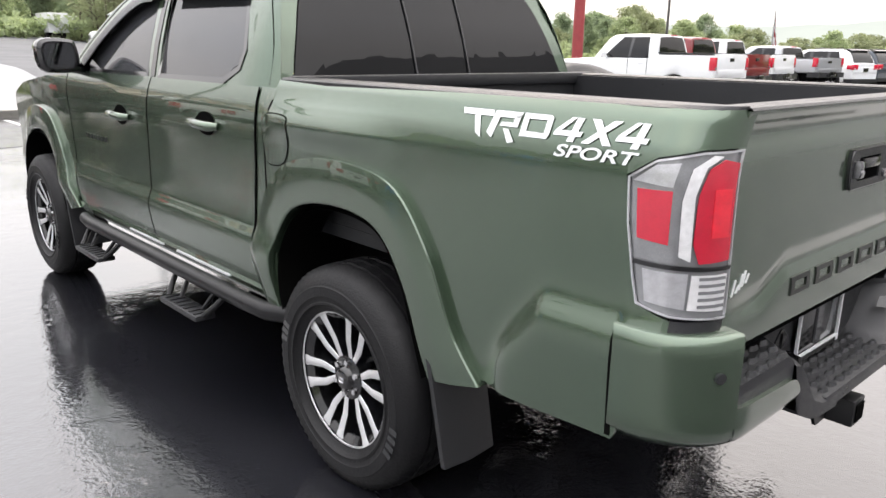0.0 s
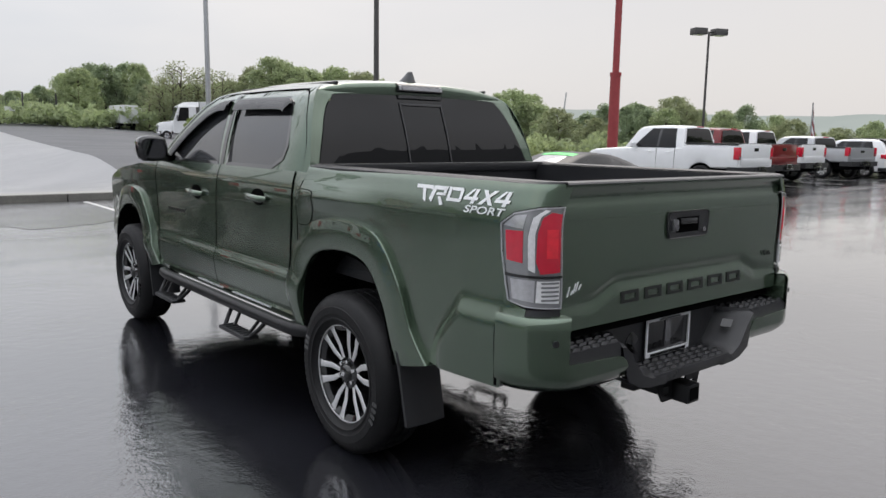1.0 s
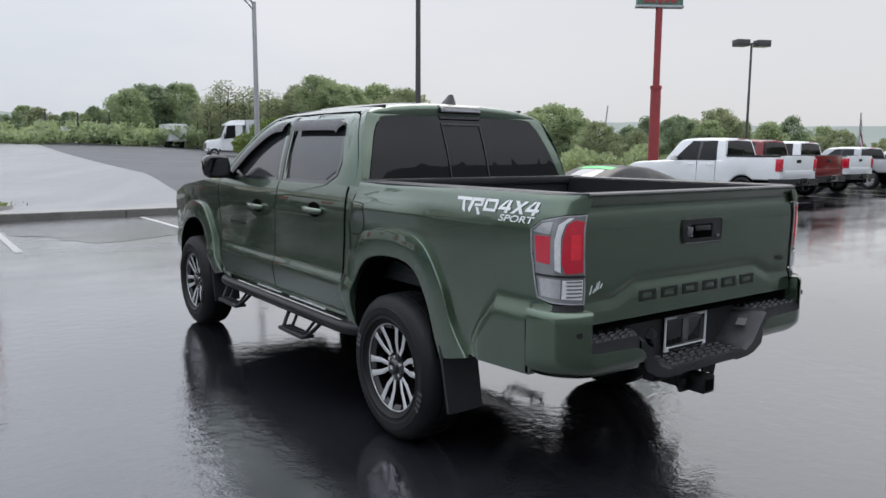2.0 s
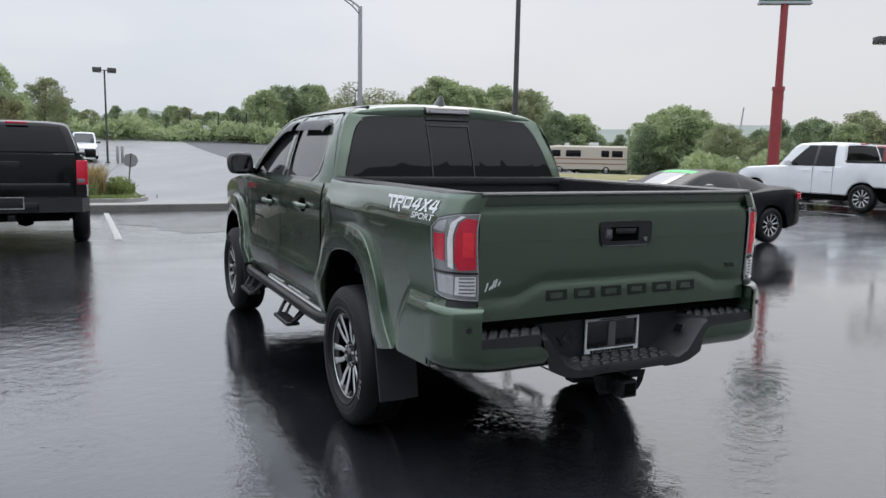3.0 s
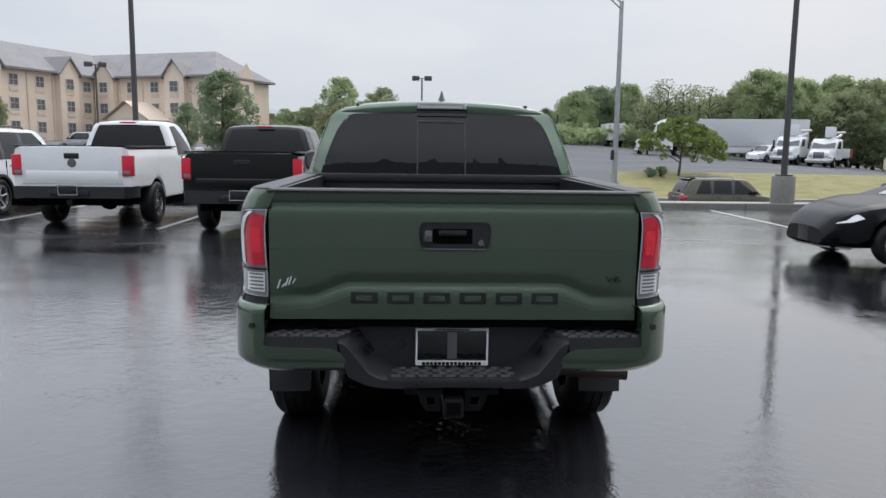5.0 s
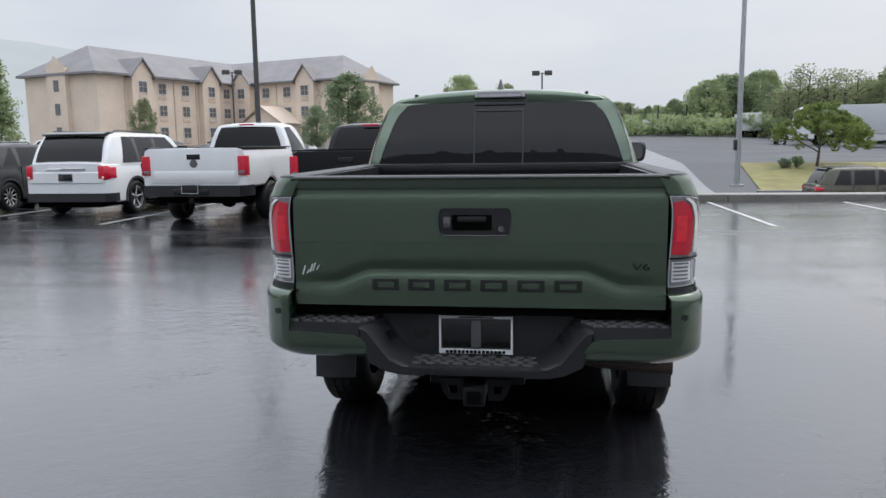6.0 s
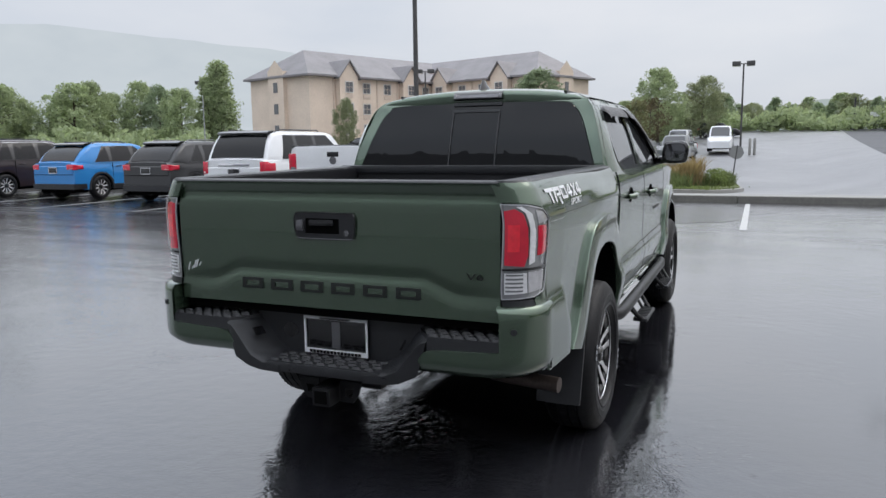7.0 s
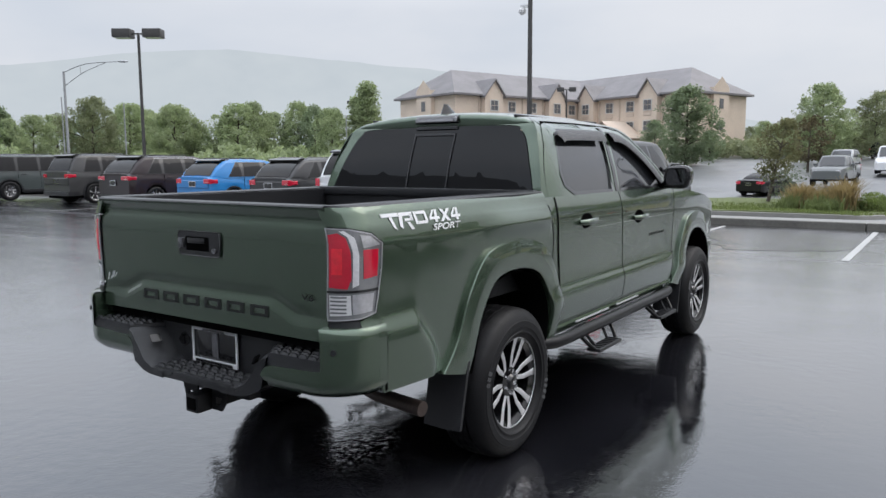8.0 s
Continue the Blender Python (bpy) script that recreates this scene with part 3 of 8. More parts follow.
def side_x(y, z):
    """Half width of the body side."""
    x = lerp(z, [0.45, 0.56, 0.66, 0.725, 0.755, 0.80, 0.86, 1.0, 1.12, 1.2, 1.26, 1.32, 1.345],
             [0.855, 0.872, 0.891, 0.901, 0.897, 0.882, 0.880, 0.886, 0.893, 0.894, 0.886, 0.866, 0.850])
    if y < 0.42:
        plain = lerp(z, [0.45, 0.60, 0.80, 1.0, 1.12, 1.2, 1.26, 1.32, 1.345], [0.858, 0.872, 0.879, 0.887, 0.893, 0.894, 0.886, 0.866, 0.850])
        x += (plain - x) * min(1.0, (0.42 - y) / 0.25)
    if y > 2.5:
        x -= 0.035 * (y - 2.5) ** 2
        x -= 0.02 * max(0.0, 1 - abs(z - 0.74) / 0.08) * min(1.0, (y - 2.5) / 0.2)
    if y < 0.42:
        fade = min(1.0, (0.42 - y) / 0.3)
        x += 0.020 * math.exp(-((z - 1.20) / 0.05) ** 2) * math.exp(-((y - 0.12) / 0.33) ** 4)
        x -= 0.012 * fade * max(0.0, min(1.0, (z - 1.24) / 0.1))
        low = 0.87 - 0.22 * max(0.0, min(1.0, (y + 0.82) / 0.2))
        q = max(0.0, min(1.0, (-0.60 - y) / 0.13))
        x += 0.033 / (1 + math.exp((z - low) / 0.019)) * q * q * (3 - 2 * q)
    if y < -0.8:
        x -= 0.03 * (-0.8 - y)
    return x


def upper_x(z):
    """Half width of the cab above the belt line."""
    return lerp(z, [1.30, 1.45, 1.60, 1.68, 1.725, 1.752, 1.77], [0.866, 0.818, 0.757, 0.718, 0.682, 0.635, 0.575])


CORNER_Y, CORNER_R = -1.072, 0.128


def bed_skin(sd, out=0.0):
    """Lays (u, z) onto the bed side: u runs back along the side and round the rear corner."""
    def place(u, z, more=0.0):
        y, o = 0.38 - u, out + more
        if y >= CORNER_Y:
            return (sd * (side_x(y, z) + o), y, z)
        big = side_x(CORNER_Y, z) - CORNER_R
        a = min((CORNER_Y - y) / CORNER_R, math.pi / 2)
        past = max(0.0, (CORNER_Y - y) - CORNER_R * math.pi / 2)
        return (sd * (big + (CORNER_R + o) * math.cos(a) - past), CORNER_Y - (CORNER_R + o) * math.sin(a), z)
    return place


ARCH_OUT = curve([(0.49, 0.54), (0.53, 0.70), (0.475, 0.88), (0.34, 1.035), (0.14, 1.10), (-0.10, 1.105), (-0.28, 1.06), (-0.41, 0.90), (-0.50, 0.70), (-0.60, 0.575)], 5)
ARCH_IN = curve([(0.40, 0.52), (0.425, 0.66), (0.385, 0.80), (0.275, 0.925), (0.11, 0.978), (-0.09, 0.982), (-0.23, 0.935), (-0.33, 0.80), (-0.39, 0.64), (-0.43, 0.53)], 5)
ARCH_OUT = [(y * 1.025, z + 0.006 * max(0.0, (z - 0.6) / 0.5)) for y, z in ARCH_OUT]
ARCH_IN = [(y * 0.965, 0.52 + (z - 0.52) * 0.965) for y, z in ARCH_IN]
FRONT_OUT = [(y + 3.20, z - 0.035) for y, z in ARCH_OUT]
FRONT_IN = [(y + 3.215, z - 0.035) for y, z in ARCH_IN]
REAR_WIN = [(1.385, 1.318), (1.50, 1.690), (0.86, 1.684), (0.795, 1.655), (0.685, 1.43), (0.70, 1.37), (0.80, 1.322)]
FRONT_WIN = [(1.525, 1.318), (1.635, 1.688), (1.76, 1.682), (1.95, 1.622), (2.16, 1.508), (2.36, 1.37), (2.40, 1.318)]


def grow(loop, d):
    """The loop drawn outwards by d."""
    c = Vector((sum(p[0] for p in loop) / len(loop), sum(p[1] for p in loop) / len(loop)))
    out, n = [], len(loop)
    area = sum(loop[i][0] * loop[(i + 1) % n][1] - loop[(i + 1) % n][0] * loop[i][1] for i in range(n))
    for i in range(n):
        a, b, e = Vector(loop[i - 1][:2]), Vector(loop[i][:2]), Vector(loop[(i + 1) % n][:2])
        u, v = (b - a).normalized(), (e - b).normalized()
        k = (Vector((u.y, -u.x)) + Vector((v.y, -v.x)))
        k = k.normalized() / max(0.5, math.sqrt(max(0.1, (1 + u.dot(v)) / 2)))
        out.append(tuple(b + k * (d if area > 0 else -d)))
    return out


def green_pickup():
    truck = thing("pickup_truck", "dark green crew-cab pickup truck beaded with rain, on wet asphalt", "pickup truck")

    # frame, floor and the dark inside of the wheel wells
    bm = B()
    box(bm, -0.52, 0.52, -1.02, 3.95, 0.56, 0.80, 0.02)
    box(bm, -0.80, 0.80, 0.52, 2.62, 0.50, 1.25, 0.02)
    part("chassis", bm, DARK, truck)
    bm = B()
    tube(bm, [(-0.7, 0, 0.385), (0.7, 0, 0.385)], 0.045)
    revolve(bm, [(-0.13, 0.02), (-0.12, 0.12), (0.0, 0.15), (0.12, 0.12), (0.13, 0.02)], 20, (0.0, 0, 0.385))
    part("rear_axle", bm, BLACK_STEEL, truck)
    for sd in (-1, 1):
        for line in (ARCH_IN, FRONT_IN):
            bm = B()
            loft(bm, [[(sd * x, y, z) for y, z in grow(line + [(line[-1][0], 0.3), (line[0][0], 0.3)], -0.02)[:len(line)]] for x in (0.58, 0.90)])
            part("wheel_well", bm, DARK, truck)
            mid_y = (line[0][0] + line[-1][0]) / 2
            part("wheel_well_wall", box(B(), sd * 0.545, sd * 0.585, mid_y - 0.44, mid_y + 0.44, 0.50, 1.0), DARK, truck)

    # body sides
    for sd in (-1, 1):
        flat = lambda y, z, o=0.0: (sd * (side_x(y, z) + o), y, z)
        up = lambda y, z, o=0.0: (sd * (upper_x(z) - 0.055 * max(0.0, (0.66 - y) / 0.2) ** 2 + o), y, z)
        both = lambda y, z, o=0.0: flat(y, z, o) if z < 1.30 else up(y, z, o)

        # bed side with its fuel door and tail light
        U = lambda y: 0.38 - y
        end_u = U(CORNER_Y) + CORNER_R * math.pi / 2
        lamp = [(end_u - 0.002, 0.905), (end_u - 0.002, 1.262), (end_u - 0.10, 1.258), (end_u - 0.19, 1.238), (end_u - 0.250, 1.198), (end_u - 0.245, 1.10), (end_u - 0.228, 0.985), (end_u - 0.215, 0.928), (end_u - 0.14, 0.912)]
        skin = bed_skin(sd)
        arch = sorted((U(y), z) for y, z in ARCH_OUT)
        lamp_top = sorted((u, z) for u, z in lamp[1:5])
        lamp_low = sorted([lamp[4], lamp[5], lamp[6], lamp[7], lamp[8], lamp[0]])
        lamp_u = lamp[4][0]

        def bed_low(u):
            if u < arch[-1][0] and u > arch[0][0]:
                return max(0.585, lerp(u, [q[0] for q in arch], [q[1] for q in arch]) - 0.03)
            return lerp(u, [U(0.47), U(-0.6), U(-1.045), U(-1.055), end_u], [0.58, 0.590, 0.605, 0.70, 0.70])
        front = lambda z: lerp(z, [0.58, 0.9, 1.12, 1.27, 1.34], [U(0.455), U(0.47), U(0.452), U(0.395), U(0.37)])
        us = list(np.linspace(U(0.395), lamp_u - 0.003, 96))
        bm = B()
        columns(bm, us, bed_low, lambda u: 1.338, 44, skin)
        zs = list(np.linspace(0.585, 1.27, 24))
        courses(bm, zs, front, lambda z: U(0.395) + 0.001, 4, skin, 0.003)
        gap = B()
        loft(gap, [[skin(front(z) + d, z, 0.0006) for z in zs] for d in (-0.009, 0.001)])
        part("bed_gap", gap, DARK, truck)
        us = list(np.linspace(lamp_u - 0.003, end_u, 24))
        columns(bm, us, lambda u: lerp(u, [q[0] for q in lamp_top], [q[1] for q in lamp_top]) + 0.004, lambda u: 1.338, 10, skin)
        us = list(np.linspace(lamp_u - 0.003, end_u - 0.135, 14))
        columns(bm, us, bed_low, lambda u: lerp(u, [lamp_u, lamp[6][0], lamp[7][0], lamp[8][0], end_u], [1.198, 0.985, 0.928, 0.905, 0.895]) if u > lamp[6][0] else lerp(u, [lamp_u, lamp[6][0]], [1.19, 0.985]), 26, skin)
        part("bed_side", bm, GREEN, truck)
        bm = B()
        columns(bm, list(np.linspace(end_u - 0.135, end_u, 12)), lambda u: 0.872, lambda u: 0.903, 2, bed_skin(sd, -0.004))
        part("lamp_base", bm, BLACK_PLASTIC, truck)
        bm = B()
        sheet(bm, lamp, bed_skin(sd, -0.006), step=0.02)
        tail = part("tail_light", bm, LENS_SILVER, truck, "red and clear tail light in a silver housing")
        e = end_u
        pieces = (("red_lens", LIGHT_RED, [(e - 0.012, 1.035), (e - 0.010, 1.235), (e - 0.052, 1.243), (e - 0.082, 1.225), (e - 0.098, 1.17), (e - 0.102, 1.07), (e - 0.088, 1.03)], 0.006),
                  ("red_lens", LIGHT_RED, [(e - 0.152, 1.066), (e - 0.150, 1.178), (e - 0.228, 1.176), (e - 0.222, 1.072)], 0.003),
                  ("silver_band", LENS_WHITE, [(e - 0.106, 1.035), (e - 0.106, 1.17), (e - 0.090, 1.228), (e - 0.060, 1.25), (e - 0.080, 1.252), (e - 0.116, 1.225), (e - 0.130, 1.16), (e - 0.130, 1.045)], 0.009),
                  ("red_core", RED_CORE, [(e - 0.022, 1.085), (e - 0.022, 1.185), (e - 0.066, 1.185), (e - 0.066, 1.085)], 0.0075),
                  ("clear_lens", LENS_CLEAR, [(e - 0.150, 1.185), (e - 0.140, 1.235), (e - 0.19, 1.228), (e - 0.238, 1.192)], 0.004),
                  ("reverse_lens", LENS_WHITE, [(e - 0.016, 0.925), (e - 0.014, 1.005), (e - 0.100, 1.005), (e - 0.104, 0.93)], 0.006),
                  ("reverse_lens", LENS_CLEAR, [(e - 0.110, 0.93), (e - 0.107, 1.008), (e - 0.205, 1.008), (e - 0.195, 0.938)], 0.004),
                  ("lens_divider", BLACK_GLOSS, [(e - 0.004, 1.014), (e - 0.004, 1.022), (e - 0.226, 1.026), (e - 0.226, 1.016)], 0.007))
        rim = grow(lamp, -0.0045)
        bm = B()
        sheet(bm, lamp, bed_skin(sd, 0.0005), holes=(rim,), step=0.03, thick=0.004)
        part("lamp_rim", bm, LENS_CLEAR, tail, "clear bright rim of the lamp")
        for nm, mt, loop, out in pieces:
            bm = B()
            sheet(bm, loop, bed_skin(sd, out - 0.006), step=0.02, thick=0.004)
            part(nm, bm, mt, tail)
        bm = B()
        for k in range(5):
            z = 0.935 + 0.015 * k
            sheet(bm, [(e - 0.020, z), (e - 0.020, z + 0.007), (e - 0.085, z + 0.007), (e - 0.085, z)], bed_skin(sd, 0.0025), step=0.02)
        part("lens_rib", bm, LENS_SILVER, tail)
        if sd < 0:
            loop = curve([(U(0.445), 1.212), (U(0.30), 1.224), (U(0.278), 1.19), (U(0.325), 1.07), (U(0.43), 1.052), (U(0.452), 1.10)], 4, True)
            bm = B()
            sheet(bm, loop, bed_skin(sd, 0.003), step=0.04, thick=0.004)
            cap = part("fuel_door", bm, GREEN, truck)
            bm = B()
            ring = grow(loop, 0.004)
            loft(bm, [[bed_skin(sd, 0.0022)(*p) for p in ring + ring[:1]], [bed_skin(sd, 0.0022)(*p) for p in loop + loop[:1]]])
            part("fuel_door_gap", bm, DARK, truck)
        # flares
        for outl, inl, lab in ((ARCH_OUT, ARCH_IN, "rear"), (FRONT_OUT, FRONT_IN, "front")):
            bm = B()
            strip(bm, outl, inl, flat, 0.036)
            part("wheel_arch_flare", bm, GREEN, truck, sharp=17)
        bm = B()
        loft(bm, [[(sd * (side_x(y, z) + 0.0015), y, z) for z in np.linspace(0.612, 0.872, 8)] for y in (-1.036, -1.022)])
        part("bumper_gap", bm, DARK, truck)
        # mud flaps
        for y0, lean, zt in ((-0.415, -0.06, 0.60), (2.80, -0.04, 0.58)):
            bm = B()
            rows = [[(sd * x, y0 + lean * s + dy, zt - (zt - 0.275) * s) for x, dy in ((0.69, 0.0), (0.80, -0.012), (0.906 - 0.01 * s, -0.005), (0.906 - 0.01 * s, -0.022), (0.80, -0.030), (0.69, -0.018), (0.69, 0.0))] for s in (0, 0.3, 0.6, 0.9, 1.0)]
            loft(bm, rows, caps=True)
            part("mud_flap", bm, BLACK_PLASTIC, truck, "black rubber mud flap")

        # front wing
        fa = sorted(FRONT_OUT)
        bm = B()
        columns(bm, list(np.linspace(2.5885, 4.03, 90)), lambda y: max(0.60, lerp(y, [q[0] for q in fa], [q[1] for q in fa]) - 0.03) if fa[0][0] < y < fa[-1][0] else 0.60,
                lambda y: lerp(y, [2.6, 3.0, 3.6, 3.95, 4.05], [1.285, 1.262, 1.20, 1.12, 1.02]), 24, flat)
        part("front_wing", bm, GREEN, truck)

        # doors below the belt
        cut = curve([(0.505, 0.56), (0.565, 0.70), (0.572, 0.84), (0.535, 1.05), (0.515, 1.20), (0.513, 1.31)], 4)
        low = 0.575
        cz, cy = [q[1] for q in cut], [q[0] for q in cut]
        mid_line = lambda z, d: lerp(z, [low, 0.9, 1.308], [1.549, 1.529, 1.456]) + d
        zs = list(np.linspace(low, 0.70, 5)) + [0.715, 0.73, 0.745, 0.757, 0.77, 0.785, 0.80, 0.815, 0.83, 0.86] + list(np.linspace(0.9, 1.308, 14))
        doors = []
        for nm, a, b in (("rear_door", lambda z: lerp(z, cz, cy), lambda z: mid_line(z, -0.004)), ("front_door", lambda z: mid_line(z, 0.004), lambda z: 2.5805)):
            bm = B()
            courses(bm, zs, a, b, 16, flat, 0.002)
            doors.append(part(nm, bm, GREEN, truck))
        # cab corner between rear door and bed
        bm = B()
        sheet(bm, [(0.43, 0.58)] + [(y - 0.008, max(z, 0.58)) for y, z in cut] + [(0.40, 1.31), (0.43, 1.1)], lambda y, z: flat(y, z, -0.004), step=0.05, thick=0.004)
        part("cab_corner", bm, GREEN, truck)
        # rocker
        bm = B()
        loft(bm, [[(sd * x, y, z) for x, z in ((0.872, 0.572), (0.878, 0.555), (0.865, 0.52), (0.80, 0.50))] for y in (0.42, 1.5, 2.62)])
        part("rocker", bm, GREEN, truck)

        # greenhouse side with both window openings
        shell = [(0.462, 1.30), (0.482, 1.38), (0.526, 1.52), (0.568, 1.63), (0.612, 1.705), (0.66, 1.748), (0.72, 1.765), (1.75, 1.765), (1.92, 1.735), (2.14, 1.62), (2.36, 1.475), (2.56, 1.33), (2.60, 1.29)]
        shell = shell[:-1] + [(2.60, 1.30)]
        fw = grow(curve(FRONT_WIN, 3, True), 0.0)
        rw = grow(curve(REAR_WIN, 3, True), 0.0)
        bm = B()
        sheet(bm, shell, up, holes=(grow(FRONT_WIN, 0.012), grow(REAR_WIN, 0.012)), step=0.045, thick=0.004)
        part("cab_side", bm, GREEN, truck)
        for k, (loop, door) in enumerate(((REAR_WIN, doors[0]), (FRONT_WIN, doors[1]))):
            bm = B()
            sheet(bm, loop, lambda y, z: up(y, z, -0.012), step=0.08, thick=0.004)
            part("window", bm, CLEAR_GLASS, door, "tinted side window")
            bm = B()
            o, i = grow(loop, 0.016), grow(loop, -0.008)
            loft(bm, [[up(y, z, d) for y, z in l + l[:1]] for l, d in ((o, 0.001), (o, 0.004), (i, 0.002), (i, -0.014))])
            part("window_seal", bm, BLACK_GLOSS, door)
            # rain visor above the window
            if k == 0:
                topl = [(0.80, 1.66), (0.86, 1.690), (1.17, 1.695), (1.505, 1.696)]
                botl = [(0.815, 1.612), (0.87, 1.628), (1.17, 1.634), (1.488, 1.636)]
            else:
                topl = [(1.625, 1.694), (1.76, 1.690), (1.95, 1.630), (2.16, 1.516), (2.37, 1.375)]
                botl = [(1.612, 1.634), (1.745, 1.628), (1.90, 1.572), (2.08, 1.470), (2.27, 1.335)]
            bm = B()
            loft(bm, [[up(y, z, d) for y, z in curve(l, 4)] for l, d in ((topl, 0.002), (topl, 0.018), ([(a[0] * 0.5 + b[0] * 0.5, a[1] * 0.5 + b[1] * 0.5) for a, b in zip(topl, botl)], 0.034), (botl, 0.036), (botl, 0.030))])
            part("rain_visor", bm, BLACK_PLASTIC, door, "smoked black rain visor")
        # door shut lines
        for line in (lambda z: lerp(z, cz, cy) - 0.004, lambda z: mid_line(z, 0.0), lambda z: 2.5845):
            bm = B()
            loft(bm, [[flat(line(z) - 0.0045, z, 0.0008) for z in zs], [flat(line(z) + 0.0045, z, 0.0008) for z in zs]])
            part("shut_line", bm, DARK, truck)
        line = curve([(0.509, 1.31), (0.53, 1.45), (0.60, 1.60), (0.655, 1.69), (0.74, 1.735), (1.0, 1.742), (1.7, 1.742), (1.93, 1.70), (2.2, 1.555), (2.5, 1.345)], 4)
        bm = B()
        loft(bm, [[up(y, z - 0.004, 0.0012) for y, z in line], [up(y, z + 0.004, 0.0012) for y, z in line]])
        part("shut_line", bm, DARK, truck)
        line = curve([(1.456, 1.31), (1.49, 1.45), (1.555, 1.69), (1.565, 1.735)], 4)
        bm = B()
        loft(bm, [[up(y - 0.022, z, 0.003) for y, z in line], [up(y + 0.022, z, 0.003) for y, z in line]])
        part("pillar_trim", bm, BLACK_GLOSS, truck)
        # door handles
        for yh, zh, door in ((0.90, 1.150, doors[0]), (1.80, 1.120, doors[1])):
            bm = B()
            cup = curve([(yh + 0.10, zh), (yh + 0.03, zh + 0.045), (yh - 0.05, zh + 0.04), (yh - 0.08, zh), (yh - 0.04, zh - 0.04), (yh + 0.04, zh - 0.038)], 4, True)
            sheet(bm, cup, lambda y, z: flat(y, z, 0.002), step=0.03)
            part("handle_cup", bm, DARK, door)
            bm = B()
            w = side_x(yh, zh)
            tube(bm, [(sd * (w + 0.004), yh + 0.11, zh + 0.004), (sd * (w + 0.028), yh + 0.085, zh + 0.003), (sd * (w + 0.036), yh + 0.0, zh), (sd * (w + 0.032), yh - 0.075, zh - 0.003), (sd * (w + 0.004), yh - 0.105, zh - 0.004)], [0.014, 0.017, 0.018, 0.019, 0.015], 10)
            part("door_handle", bm, GREEN, door)
        # side badge in plain bars
        for k in range(6):
            y = 2.36 - 0.055 * k
            bm = B()
            sheet(bm, [(y, 0.964), (y - 0.005, 0.985), (y - 0.040, 0.985), (y - 0.036, 0.964)], lambda a, b: flat(a, b, 0.003), step=0.05, thick=0.003)
            part("side_badge", bm, GREY_BADGE, doors[1])
        # mirror
        x0 = sd * 0.90
        bm = B()
        tube(bm, [(sd * 0.84, 2.36, 1.315), (sd * 0.93, 2.34, 1.330), (sd * 0.97, 2.33, 1.345)], [0.035, 0.03, 0.028], 8)
        rows = []
        for s, yy in ((0.80, 2.22), (0.97, 2.235), (1.0, 2.27), (0.92, 2.33), (0.70, 2.375), (0.35, 2.395)):
            rows.append([(sd * (1.015 + 0.100 * s * a), yy, 1.385 + 0.085 * s * b) for a, b in curve([(-1, -0.35), (-0.85, 0.75), (-0.5, 0.98), (0.55, 1.0), (0.95, 0.7), (1.0, -0.1), (0.8, -0.85), (0.2, -1.0), (-0.7, -0.95)], 3, True)])
        loft(bm, rows, closed=True, caps=True)
        mirror = part("door_mirror", bm, BLACK_GLOSS, truck, "black door mirror", sharp=30)
        bm = B()
        loop = [(1.015 + 0.100 * 0.72 * a, 1.385 + 0.085 * 0.72 * b) for a, b in curve([(-1, -0.35), (-0.85, 0.75), (-0.5, 0.98), (0.55, 1.0), (0.95, 0.7), (1.0, -0.1), (0.8, -0.85), (0.2, -1.0), (-0.7, -0.95)], 3, True)]
        sheet(bm, loop, lambda a, b: (sd * a, 2.217, b), step=0.1)
        part("mirror_glass", bm, MIRROR, mirror)
        # step bar with two hoop steps
        bm = B()
        tube(bm, [(sd * 0.87, 0.36, 0.505), (sd * 0.91, 0.46, 0.500), (sd * 0.915, 0.6, 0.498), (sd * 0.915, 2.35, 0.498), (sd * 0.90, 2.47, 0.502)], 0.035, 14)
        bar = part("step_bar", bm, BLACK_STEEL, truck, "black tubular step bar with hoop steps")
        for yc in (1.02, 2.14):
            for e2 in (-1, 1):
                bm = B()
                tube(bm, [(sd * 0.91, yc + e2 * 0.23, 0.475), (sd * 0.945, yc + e2 * 0.205, 0.43), (sd * 0.98, yc + e2 * 0.17, 0.388)], 0.013, 8)
                part("step_hoop", bm, BLACK_STEEL, bar)
                part("step_brace", tube(B(), [(sd * 0.90, yc + e2 * 0.13, 0.47), (sd * 0.955, yc + e2 * 0.1, 0.388)], 0.01, 6), BLACK_STEEL, bar)
            bm = B()
            box(bm, sd * 0.93, sd * 1.02, yc - 0.175, yc + 0.175, 0.368, 0.393, 0.010)
            for k in range(7):
                box(bm, sd * 0.94, sd * 1.01, yc - 0.15 + 0.046 * k, yc - 0.134 + 0.046 * k, 0.393, 0.398)
            part("step_pad", bm, BLACK_PLASTIC, bar)
        bm = B()
        box(bm, sd * 0.866, sd * 0.886, 0.80, 1.30, 0.548, 0.556)
        part("sill_strip", bm, SATIN, truck, "bright sill strip")
        part("sill_strip", box(B(), sd * 0.866, sd * 0.886, 1.45, 1.85, 0.548, 0.556), SATIN, truck, "bright sill strip")
        part("seam_strip", box(B(), sd * 0.845, sd * 0.868, -1.02, -0.60, 0.596, 0.602), GALV_TRIM, truck)
        # bed rail cap
        bm = B()
        rail = [(0.39, 0.0), (-0.4, 0.0), (-1.0, 0.0), (-1.072, 0.0), (-1.11, 0.006), (-1.14, 0.0195), (-1.165, 0.040), (-1.183, 0.065), (-1.193, 0.088)]
        rows = []
